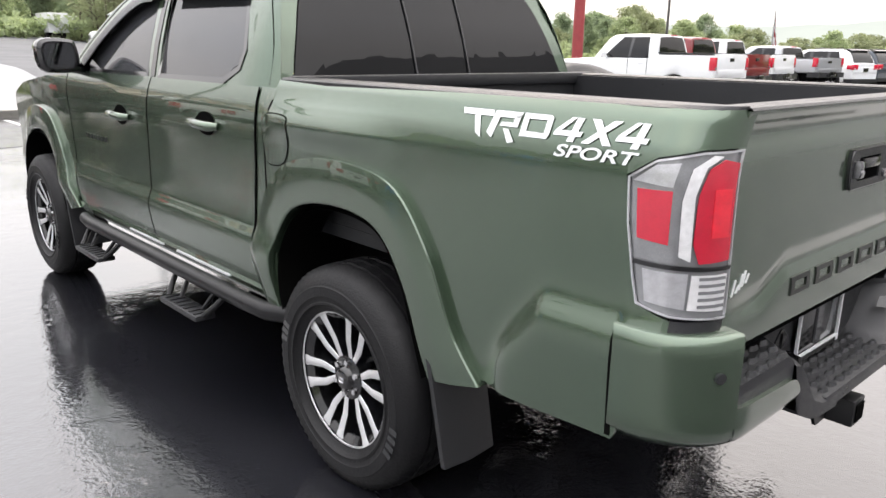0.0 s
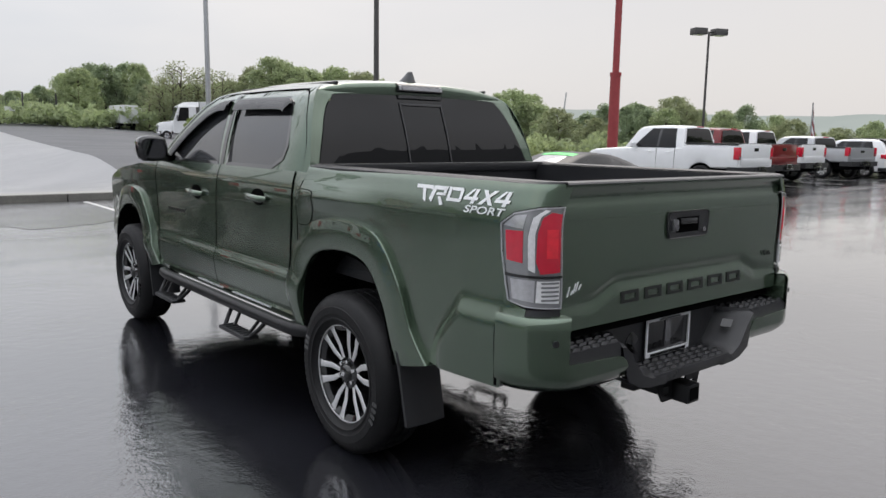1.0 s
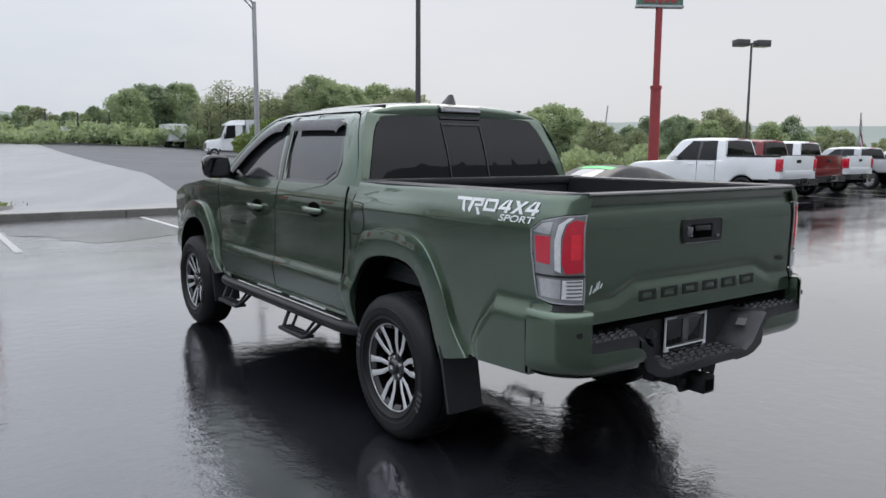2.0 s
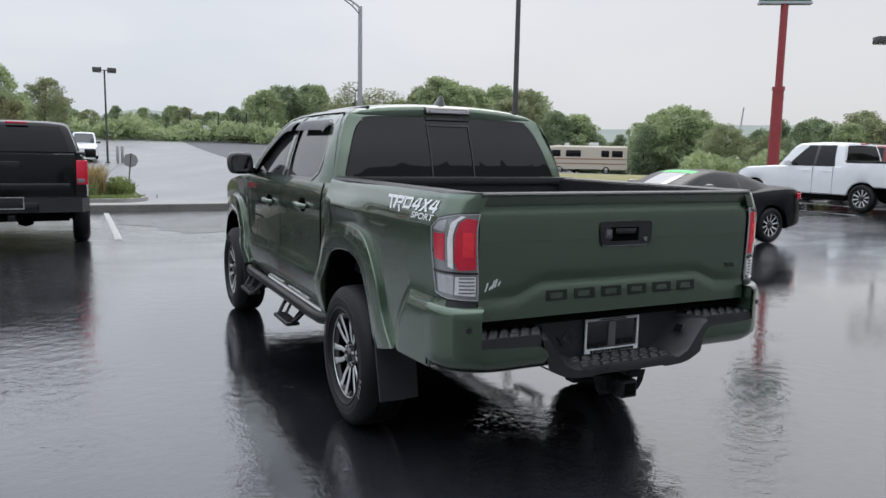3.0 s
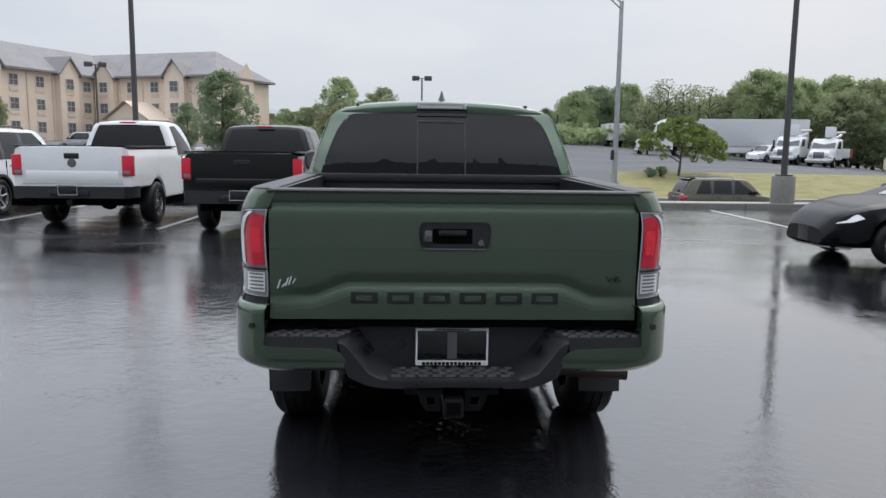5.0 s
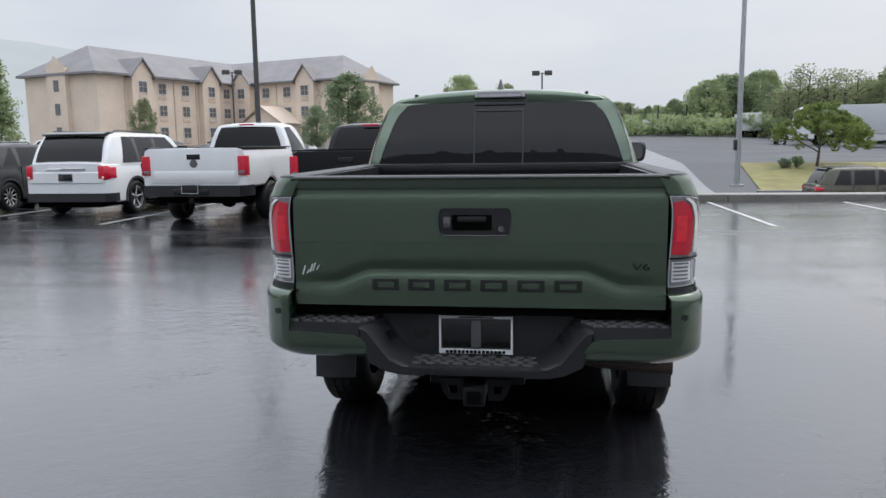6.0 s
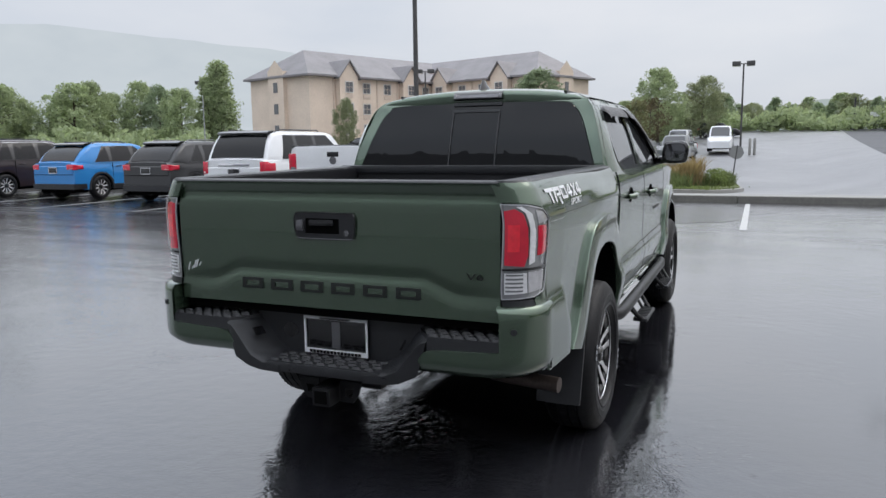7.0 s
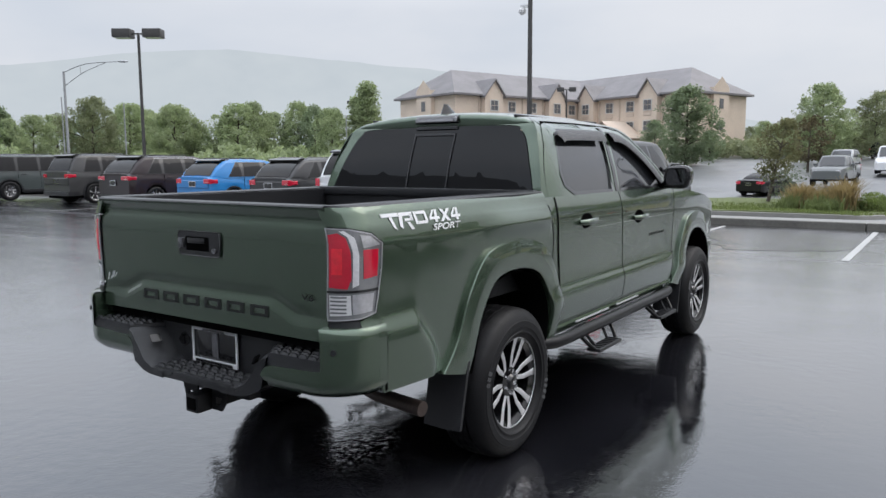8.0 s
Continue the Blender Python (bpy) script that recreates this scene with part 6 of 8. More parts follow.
suv("suv", "white SUV at the end of the row", at(39.9, 10.0, -10), WHITE, L=4.8, W=1.9, H=1.72, zb=1.1, group=ROW, wheel=1)

# the black sports coupe, its side to the pickup
# pale grey base stands in for part of the sky it mirrors
WINDSCREEN = material("windscreen_glass", (0.16, 0.165, 0.17), 0.04, coat=1.0, vary=0.05, spec=0.9)
def sports_coupe(m):
    L, hw = 4.24, 0.885
    color = paint("coupe_black", (0.0035, 0.0042, 0.0055), 0.0)
    color.node_tree.nodes["Principled BSDF"].inputs["Coat Weight"].default_value = 0.2
    body = [(0, 0.80), (0.05, 0.92), (0.15, 0.975), (0.45, 0.985), (0.8, 0.965), (1.4, 0.91), (2.2, 0.885), (2.9, 0.895), (3.3, 0.865), (3.7, 0.79), (3.95, 0.71), (4.12, 0.62), (4.24, 0.46)]
    car = vehicle("sports_coupe", "glossy black two-door sports coupe on machined wheels", "car", m, L, 2 * hw, (0.80, 3.37), body, None, color, wheel=1, R=0.315,
                  lamps=(0.76, 0.90, 0.2), plate_z=0.62, nose_lamps=0, nose=(1.0, 0.40))
    prof = [(0.42, 0.975), (0.7, 1.06), (1.0, 1.155), (1.3, 1.225), (1.6, 1.265), (1.85, 1.275), (2.05, 1.262), (2.3, 1.205), (2.6, 1.09), (2.9, 0.965), (3.1, 0.885)]
    line = curve(prof, 4)

    def half(y):
        """Half width of the cabin at its foot and at its roof edge."""
        return lerp(y, [0.42, 1.0, 1.6, 2.4, 3.1], [0.62, 0.78, 0.825, 0.82, 0.76]), lerp(y, [0.42, 1.0, 1.6, 2.05, 2.6, 3.1], [0.50, 0.53, 0.555, 0.55, 0.60, 0.66])
    top = lambda y: lerp(y, [q[0] for q in line], [q[1] for q in line])
    foot_z = lambda y: lerp(y, [q[0] for q in body], [q[1] for q in body]) - 0.02
    rows = []
    for y, z in line:
        wb, wt = half(y)
        f = min(foot_z(y), z - 0.004)
        h = z - f
        c = [(wb, f), (wb + (wt - wb) * 0.5, f + h * 0.52), (wt + 0.02, f + h * 0.86), (wt - 0.05, f + h * 0.955), (wt * 0.6, z - h * 0.015), (0, z)]
        rows.append([(x, y, v) for x, v in c] + [(-x, y, v) for x, v in c[-2::-1]])
    part("cabin", loft(B(), rows), color, car, sharp=50)

    def flank(sd):
        def place(y, v, o=0.005):
            wb, wt = half(y)
            f, z = foot_z(y), top(y)
            return (sd * (lerp((v - f) / max(z - f, 0.02), [0, 0.52, 0.86, 1], [wb, wb + (wt - wb) * 0.5, wt + 0.02, wt - 0.03]) + o), y, v)
        return place
    for sd in (-1, 1):
        loop = curve([(1.18, 0.955), (1.30, 1.075), (1.50, 1.165), (1.80, 1.195), (2.05, 1.175), (2.35, 1.075), (2.62, 0.945), (2.0, 0.925), (1.5, 0.93)], 3, True)
        glass = part("window", sheet(B(), loop, flank(sd), step=0.08, thick=0.004), GLASS, car)
        p = flank(sd)
        part("window_divider", loft(B(), [[p(1.52 - 0.02, v, 0.008) for v in (0.935, 1.05, 1.165)], [p(1.55 - 0.02, v, 0.008) for v in (0.935, 1.05, 1.165)]]), BLACK_GLOSS, glass)
        bm = B()
        tube(bm, [(sd * 0.80, 2.50, 0.95), (sd * 0.90, 2.47, 0.975)], 0.02, 6)
        loft(bm, [[(sd * (0.955 + 0.085 * s * math.cos(a)), yy, 1.0 + 0.058 * s * math.sin(a)) for a in np.linspace(0, 2 * math.pi, 13)[:-1]] for s, yy in ((0.9, 2.40), (1.0, 2.42), (0.95, 2.47), (0.6, 2.52), (0.2, 2.535))], closed=True, caps=True)
        part("door_mirror", bm, BLACK_GLOSS, car)
        part("door_handle", tube(B(), [(sd * 0.876, 1.52, 0.80), (sd * 0.90, 1.56, 0.803), (sd * 0.90, 1.68, 0.80), (sd * 0.876, 1.72, 0.795)], 0.012, 6), color, car)
        for ya, yb in ((1.42, 1.47), (2.62, 2.70)):
            part("shut_line", loft(B(), [[(sd * (hw + 0.002), y + d, z) for y, z in ((ya, 0.36), (ya, 0.6), (yb, 0.86))] for d in (-0.004, 0.004)]), DARK, car)
        bm = B()
        rr = [[(sd * x, y, z) for x, y, z in row] for row in (((0.47, 4.10, 0.60), (0.56, 4.04, 0.62), (0.68, 3.88, 0.68), (0.735, 3.66, 0.735)), ((0.47, 4.13, 0.55), (0.57, 4.085, 0.55), (0.70, 3.93, 0.58), (0.765, 3.70, 0.67)))]
        part("headlight", loft(B(), rr), LENS_CLEAR, car)
        bm = B()
        box(bm, sd * (hw - 0.04), sd * (hw + 0.004), 1.25, 2.95, 0.24, 0.31, 0.012)
        part("sill", bm, BLACK_GLOSS, car)
    part("windscreen", loft(B(), [[(x * (half(y)[1] - 0.05), y, top(y) + 0.006 - 0.03 * x * x) for x in np.linspace(-1, 1, 9)] for y in np.linspace(2.12, 3.02, 8)]), WINDSCREEN, car)
    part("rear_window", loft(B(), [[(x * (half(y)[1] - 0.05), y, top(y) + 0.006 - 0.03 * x * x) for x in np.linspace(-1, 1, 9)] for y in np.linspace(0.62, 1.42, 8)]), GLASS, car)
    part("sun_strip", loft(B(), [[(x * (half(y)[1] - 0.06), y, top(y) + 0.010 - 0.03 * x * x) for x in np.linspace(-1, 1, 9)] for y in (2.13, 2.2, 2.28)]),
         material("green_strip", (0.05, 0.62, 0.12), 0.4), car, "bright green strip across the top of the windscreen")
    part("grille", sheet(B(), curve([(-0.36, 0.46), (0.36, 0.46), (0.44, 0.34), (0.40, 0.27), (-0.40, 0.27), (-0.44, 0.34)], 3, True), lambda x, z: (x, 4.246 - 0.30 * x * x, z), step=0.1, thick=0.01), BLACK_PLASTIC, car)
    part("front_lip", loft(B(), [[(x, 4.25 - 0.42 * x * x + d, z) for x in np.linspace(-0.8, 0.8, 13)] for d, z in ((-0.05, 0.25), (0.012, 0.235), (0.016, 0.215), (-0.05, 0.21))]), LENS_DARK, car)
    return car


sports_coupe(at(9.62, 6.25, 90))

# vehicles beyond the kerb
suv("estate_car", "olive brown crossover on the sunken road", at(10.6, 26.6, -90), paint("olive_brown", (0.09, 0.085, 0.06)), L=4.62, W=1.8, H=1.72, zb=1.08, wheel=1, rails=LENS_DARK, lamps=(0.86, 1.01, 0.26))


def sedan(name, label, m, color, L=4.85, group="", wheel=0):
    body = [(0, 0.98), (0.2, 1.04), (0.9, 1.02), (L - 1.6, 0.96), (L - 1.2, 0.93), (L - 0.4, 0.82), (L, 0.55)]
    return vehicle(name, label, "car", m, L, 1.82, (1.0, 3.78), body, (0.55, L - 1.25, 0.97, 1.25, L - 2.2, 1.45, 0.56, [(0.95, 1.95), (1.99, 3.2)]), color, group, wheel, 0.33, lamps=(0.78, 0.94, 0.3), plate_z=0.78, nose_lamps=0.68)


LOT = "vehicles in the far car park"
sedan("sedan", "black four-door sedan parked behind the grass island", at(-7.7, 44.9, -16), BLACK, group=LOT)
pickup("pickup_truck", "dark grey-green pickup facing the street", at(-3.56, 54.3, 176), paint("pewter", (0.14, 0.15, 0.15)), group=LOT)
suv("suv", "pale grey SUV parked by the street", at(-4.9, 69.4, 176), paint("pale_grey", (0.4, 0.41, 0.42)), group=LOT)
suv("van", "white delivery van facing the street", at(-1.4, 65.6, 180), WHITE, L=5.2, W=1.95, H=2.1, zb=1.25, group=LOT, category="van", rails=None)
suv("suv", "black SUV parked across the far side", at(-5.4, 92.5, -85), BLACK, group=LOT)
suv("suv", "white SUV in front of the hotel", at(-22, 62, 60), WHITE, group=LOT)
suv("suv", "silver SUV in front of the hotel", at(-26.5, 60, 60), paint("silver", (0.38, 0.39, 0.41), 0.4), group=LOT)
sedan("sedan", "dark sedan in the hotel's car park", at(-31, 58, 60), BLACK, group=LOT)
suv("suv", "white SUV in the hotel's car park", at(-36, 50, 75), WHITE, group=LOT)


# ---- poles, lamps and signs ----
GALV = material("galvanised_steel", (0.36, 0.37, 0.38), 0.4, 0.6, vary=0.12)
BRONZE = material("dark_bronze", (0.065, 0.063, 0.062), 0.5, 0.3, vary=0.12)
POLE_RED = material("red_pole_paint", (0.27, 0.035, 0.038), 0.5, vary=0.15)
SIGN_GREEN = material("sign_green", (0.09, 0.17, 0.13), 0.4, vary=0.1)


def foot(x, y):
    return pose(x, y, rise(x, y))


def lamp_post(x, y, h, label, heads=2, turn=0.0, block=False, size=0.5, sink=0.0):
    post = thing("lamp_post", label, "lamp post", "lamp posts", pose(x, y, rise(x, y) - sink, 0, 0, turn))
    bm = B()
    z0 = 0.85 if block else 0.0
    tube(bm, [(0, 0, z0), (0, 0, h)], [0.085, 0.06], 8)
    box(bm, -0.16, 0.16, -0.16, 0.16, z0, z0 + 0.05)
    part("pole", bm, BRONZE, post)
    if block:
        bm = B()
        tube(bm, [(0, 0, 0), (0, 0, 0.84), (0, 0, 0.86)], [0.30, 0.295, 0.28], 20)
        part("footing", bm, KERB_MAT, post, "stained round concrete footing")
    for sd in (-1, 1)[:heads]:
        bm = B()
        box(bm, sd * 0.06, sd * (0.06 + size * 0.4), -0.03, 0.03, h - 0.06, h, 0.0)
        part("arm", bm, BRONZE, post)
        bm = B()
        box(bm, sd * (size * 0.42), sd * (size * 0.42 + size * 1.25), -0.3, 0.3, h - 0.2, h + 0.16, 0.03)
        head = part("lamp_head", bm, BRONZE, post)
        bm = B()
        box(bm, sd * (size * 0.52), sd * (size * 0.42 + size * 1.15), -0.24, 0.24, h - 0.212, h - 0.198)
        part("lens", bm, LENS_CLEAR, head)
    return post


def street_light(x, y, h, arm, turn, label):
    post = thing("street_lamp", label, "street lamp", "street lamps", pose(x, y, rise(x, y) if y > 20 else 0.13, 0, 0, turn))
    bm = B()
    tube(bm, [(0, 0, 0), (0, 0, h)], [0.085, 0.062], 12)
    box(bm, -0.14, 0.14, -0.14, 0.14, 0, 0.06, 0.01)
    part("pole", bm, GALV, post)
    bm = B()
    tube(bm, curve([(0, 0, h - 0.05), (-arm * 0.4, 0, h + arm * 0.13), (-arm, 0, h + arm * 0.17)], 5), 0.028, 8)
    tube(bm, curve([(0, 0, h - arm * 0.26), (-arm * 0.35, 0, h - arm * 0.02), (-arm * 0.75, 0, h + arm * 0.15)], 5), 0.022, 8)
    tube(bm, [(-arm * 0.3, 0, h - arm * 0.05), (-arm * 0.3, 0, h + arm * 0.09)], 0.015, 6)
    part("arm", bm, GALV, post)
    bm = B()
    loft(bm, [[(-arm + dx, w * math.cos(a), h + arm * 0.17 + t * math.sin(a)) for a in np.linspace(0, 2 * math.pi, 11)[:-1]] for dx, w, t in ((0.06, 0.03, 0.03), (-0.05, 0.09, 0.06), (-0.25, 0.12, 0.07), (-0.42, 0.08, 0.04), (-0.46, 0.02, 0.01))], closed=True, caps=True)
    part("lamp_head", bm, GALV, post)
    return post


lamp_post(9.55, 15.3, 9.6, "dark bronze lamp post on a round concrete footing", block=True)
camera_post = lamp_post(-7.8, 16.6, 8.6, "dark lamp post carrying a white security camera", size=0.4)
bm = B()
box(bm, -0.30, -0.06, -0.05, 0.05, 5.95, 6.02)
bmesh.ops.create_uvsphere(bm, u_segments=16, v_segments=10, radius=0.11, matrix=pose(-0.26, 0, 5.86))
part("security_camera", bm, material("white_plastic", (0.7, 0.7, 0.7), 0.4), camera_post, "white dome security camera")
bm = B()
box(bm, -0.34, -0.08, -0.14, 0.14, 6.35, 6.62, 0.05)
part("floodlight", bm, GALV, camera_post)
g = street_light(5.9, 18.6, 5.75, 0.95, 20, "galvanised street lamp with a curved arm, behind the kerb")
bm = B()
box(bm, -0.14, -0.07, -0.05, 0.05, 1.05, 1.35, 0.01)
part("switch_box", bm, BLACK_PLASTIC, g)
lamp_post(36.3, 21.5, 9.0, "dark twin-headed lamp post beyond the parked trucks", turn=-25, size=0.62)
lamp_post(-26.7, 16.5, 7.05, "dark twin-headed lamp post behind the parked cars", turn=35, size=0.62)
lamp_post(-55, 63, 7.6, "small dark twin-headed lamp post in the hotel's car park", turn=30)
lamp_post(-26.3, 58.6, 7.2, "small dark twin-headed lamp post before the hotel", turn=20)
e_lamp = lamp_post(0.2, 60.4, 7.1, "small dark twin-headed lamp post beside the street", turn=0)
street_light(-38.2, 19.5, 6.4, 3.1, 215, "tall galvanised street lamp with a long arm")
for x, y, h in ((-39.5, 20.0, 5.2), (-36.6, 22.0, 4.8), (-30.5, 34.0, 4.4)):
    p = thing("flagpole", "bare thin white pole behind the parked cars", "pole", "", foot(x, y))
    part("pole", tube(B(), [(0, 0, 0), (0, 0, h)], [0.045, 0.03], 8), GALV, p)
    part("finial", revolve(B(), [(-0.04, 0.01), (0, 0.05), (0.04, 0.01)], 8, (0, 0, h + 0.02)), GALV, p)

sign = thing("pylon_sign", "tall red pole carrying a green roadside sign", "sign", "", pose(24.0, 18.2, 0, 0, 0, -32))
part("lower_pole", tube(B(), [(0, 0, -0.9), (0, 0, 4.3)], [0.24, 0.22], 16), POLE_RED, sign)
part("collar", tube(B(), [(0, 0, 4.25), (0, 0, 4.4)], [0.25, 0.25], 16), POLE_RED, sign)
part("upper_pole", tube(B(), [(0, 0, 4.4), (0, 0, 8.0)], 0.15, 14), POLE_RED, sign)
panel = part("sign_panel", box(B(), -1.0, 1.0, -0.14, 0.14, 7.73, 10.0, 0.04), SIGN_GREEN, sign)
bm = B()
box(bm, -1.03, 1.03, -0.17, 0.17, 7.68, 7.78, 0.01)
part("sign_edge", bm, GALV, panel)
for k in range(5):
    part("sign_bar", box(B(), -0.72 + 0.3 * k, -0.50 + 0.3 * k, -0.155, -0.138, 7.88, 8.10), POLE_RED, panel)

stop = thing("street_sign", "grey back of an eight-sided road sign on a leaning post", "sign", "", pose(0.3, 39.0, rise(0.3, 39.0) - 0.05, 0, 6, 0))
part("post", tube(B(), [(0, 0, 0), (0, 0, 2.2)], 0.035, 8), BRONZE, stop)
bm = B()
tube(bm, [(0, -0.012, 1.85), (0, 0.006, 1.85)], 0.38, 8)
part("sign_plate", bm, material("sign_back", (0.26, 0.26, 0.26), 0.5, 0.4), stop)

flag = thing("flagpole", "striped flag hanging limp from a pole", "flag", "", pose(48.7, 21.1, rise(48.7, 21.1), 0, 0, -63) @ Matrix.Scale(0.84, 4))
part("pole", tube(B(), [(0, 0, 0), (0, 0, 6.6)], [0.07, 0.05], 8), GALV, flag)
for k in range(7):
    bm = B()
    rows = [[(0.06 + s * (0.10 + 0.08 * k), 0.06 * math.sin(9 * s + k), 6.4 - 3.4 * s * 0.25 - 0.52 * k - 0.3 * s) for s in np.linspace(0, 1, 6)],
            [(0.06 + s * (0.14 + 0.08 * k), 0.06 * math.sin(9 * s + k + 0.6), 6.4 - 3.4 * s * 0.25 - 0.52 * (k + 1) - 0.3 * s) for s in np.linspace(0, 1, 6)]]
    loft(bm, rows)
    part("stripe", bm, POLE_RED if k % 2 == 0 else WHITE_VINYL, flag)
for x, y in ((0.9, 60.0), (1.25, 60.2)):
    b = thing("bollard", "short pale bollard beside the lamp post", "bollard", "bollards", foot(x, y))
    part("post", tube(B(), [(0, 0, 0), (0, 0, 1.25), (0, 0, 1.32)], [0.11, 0.11, 0.06], 10), CONCRETE, b)
mast = thing("crane_mast", "thin grey crane boom far off in the mist", "crane", "", pose(144.5, 131, -2))
part("boom", tube(B(), [(0, 0, 0), (2.2, 0, 15.6)], [0.35, 0.2], 6), GALV, mast)
bm = B()
box(bm, -1.5, 1.5, -1, 1, 0, 2.2, 0.2)
part("cab", bm, GALV, mast)

# ---- hotel ----
STUCCO = material("beige_stucco", (0.66, 0.55, 0.45), 0.85, vary=0.12, scale=0.4, bump=0.3, bump_scale=20)
STUCCO_DARK = material("tan_stucco_band", (0.56, 0.46, 0.38), 0.85, vary=0.12, scale=0.4)
SHINGLE = material("grey_shingle", (0.19, 0.18, 0.185), 0.6, vary=0.25, scale=0.5, bump=0.5, bump_scale=8)
FRAME_WHITE = material("white_window_frame", (0.6, 0.58, 0.55), 0.5)
PANE = glass_dark("hotel_pane", (0.15, 0.15, 0.155))
hotel = thing("hotel", "three-storey beige stucco hotel with grey gabled roofs", "building", "", pose(0, 0, 0))
EAVE, RIDGE, BASE = 10.3, 14.0, 1.6


def crossing(p, u, q, v):
    """Where two lines in plan meet."""
    t = ((q - p).x * v.y - (q - p).y * v.x) / (u.x * v.y - u.y * v.x)
    return p + u * t


def wing(p, q, other, depth, columns, gables, end_at_q, blank=None):
    """A wing whose front runs from p to q; blank: a column without windows; other: the front line of the wing that it joins at its inner end."""
    p, q = Vector(p), Vector(q)

    def axes(a, b):
        u = (b - a).normalized()
        v = Vector((-u.y, u.x))
        return u, v if v.y > 0 else -v
    along, back = axes(p, q)
    po, qo = Vector(other[0]), Vector(other[1])
    u2, v2 = axes(po, qo)
    ln = (q - p).length

    def w(s, d, z):
        v = p + along * s + back * d
        return (v.x, v.y, z)

    def joint(d):
        return crossing(p + back * d, along, po + v2 * d, u2)
    s_out, sg_out = (ln, 1) if end_at_q else (0, -1)
    bm = B()
    inner, outer = joint(0.0), joint(depth)
    loft(bm, [[w(s_out, 0, z), (inner.x, inner.y, z), (outer.x, outer.y, z), w(s_out, depth, z)] for z in (BASE - 1.5, EAVE)], closed=True)
    part("wall", bm, STUCCO, hotel, smooth=False)
    o = 0.7
    bm = B()
    inner, outer, mid = joint(-o), joint(depth + o), joint(depth / 2)
    lo = [w(s_out + sg_out * o, -o, EAVE - 0.05), (inner.x, inner.y, EAVE - 0.05), (outer.x, outer.y, EAVE - 0.05), w(s_out + sg_out * o, depth + o, EAVE - 0.05)]
    hi = [w(s_out - sg_out * depth * 0.34, depth / 2, RIDGE), (mid.x, mid.y, RIDGE)]
    V = [bm.verts.new(c) for c in lo + hi]
    for f in ((0, 1, 5, 4), (2, 3, 4, 5), (3, 0, 4)):
        bm.faces.new([V[i] for i in f])
    V2 = [bm.verts.new((c[0], c[1], EAVE - 0.3)) for c in lo]
    for i in (0, 2, 3):
        bm.faces.new((V[i], V[(i + 1) % 4], V2[(i + 1) % 4], V2[i]))
    bm.faces.new(V2)
    part("roof", bm, SHINGLE, hotel, smooth=False)
    step = ln / columns
    for c in range(columns):
        mid = (c + 0.5) * step
        out = 0.0
        if c in gables:
            out = 0.9
            bm = B()
            a, b = mid - step * 0.40, mid + step * 0.40
            loft(bm, [[w(a, 0.2, z), w(a, -out, z), w(b, -out, z), w(b, 0.2, z)] for z in (BASE - 1.5, EAVE)])
            bm.faces.new([bm.verts.new(v) for v in (w(a, -out, EAVE), w(b, -out, EAVE), w(mid, -out, EAVE + 1.75))])
            bay = part("bay", bm, STUCCO, hotel, smooth=False)
            bm = B()
            for sgn in (-1, 1):
                e = mid + sgn * (step * 0.40 + 0.35)
                rows = [[w(e, -out - 0.35, EAVE - 0.3), w(e, 4.0, EAVE - 0.3)], [w(mid, -out - 0.35, EAVE + 2.0), w(mid, 4.5, EAVE + 2.0)]]
                loft(bm, rows)
                rows = [[(v[0], v[1], v[2] - 0.22) for v in r] for r in rows]
                loft(bm, rows)
                loft(bm, [[w(e, -out - 0.35, EAVE - 0.3), w(mid, -out - 0.35, EAVE + 2.0)], [w(e, -out - 0.35, EAVE - 0.52), w(mid, -out - 0.35, EAVE + 1.78)]])
            part("gable_roof", bm, SHINGLE, hotel, smooth=False)
        for storey in range(3 if c != blank else 0):
            z0 = BASE + 1.05 + 2.75 * storey
            for dx in (0.0,):
                s0, s1 = mid - 0.62 + dx, mid + 0.62 + dx
                bm = B()
                loft(bm, [[w(s, d, z) for s, d, z in ((s0 - 0.1, -out - 0.02, z0 - 0.1), (s1 + 0.1, -out - 0.02, z0 - 0.1), (s1 + 0.1, -out - 0.02, z0 + 1.4), (s0 - 0.1, -out - 0.02, z0 + 1.4))],
                          [w(s, d, z) for s, d, z in ((s0 - 0.1, -out - 0.08, z0 - 0.1), (s1 + 0.1, -out - 0.08, z0 - 0.1), (s1 + 0.1, -out - 0.08, z0 + 1.4), (s0 - 0.1, -out - 0.08, z0 + 1.4))],
                          [w(s, d, z) for s, d, z in ((s0, -out - 0.08, z0), (s1, -out - 0.08, z0), (s1, -out - 0.08, z0 + 1.3), (s0, -out - 0.08, z0 + 1.3))],
                          [w(s, d, z) for s, d, z in ((s0, -out - 0.03, z0), (s1, -out - 0.03, z0), (s1, -out - 0.03, z0 + 1.3), (s0, -out - 0.03, z0 + 1.3))]], closed=True)
                win = part("window", bm, FRAME_WHITE, hotel, smooth=False)
                for a, b in ((s0 + 0.02, (s0 + s1) / 2 - 0.03), ((s0 + s1) / 2 + 0.03, s1 - 0.02)):
                    for za, zb in ((z0 + 0.02, z0 + 0.62), (z0 + 0.68, z0 + 1.28)):
                        bm = B()
                        bm.faces.new([bm.verts.new(w(s, -out - 0.045, z)) for s, z in ((a, za), (b, za), (b, zb), (a, zb))])
                        part("pane", bm, PANE, win, smooth=False)
                bm = B()
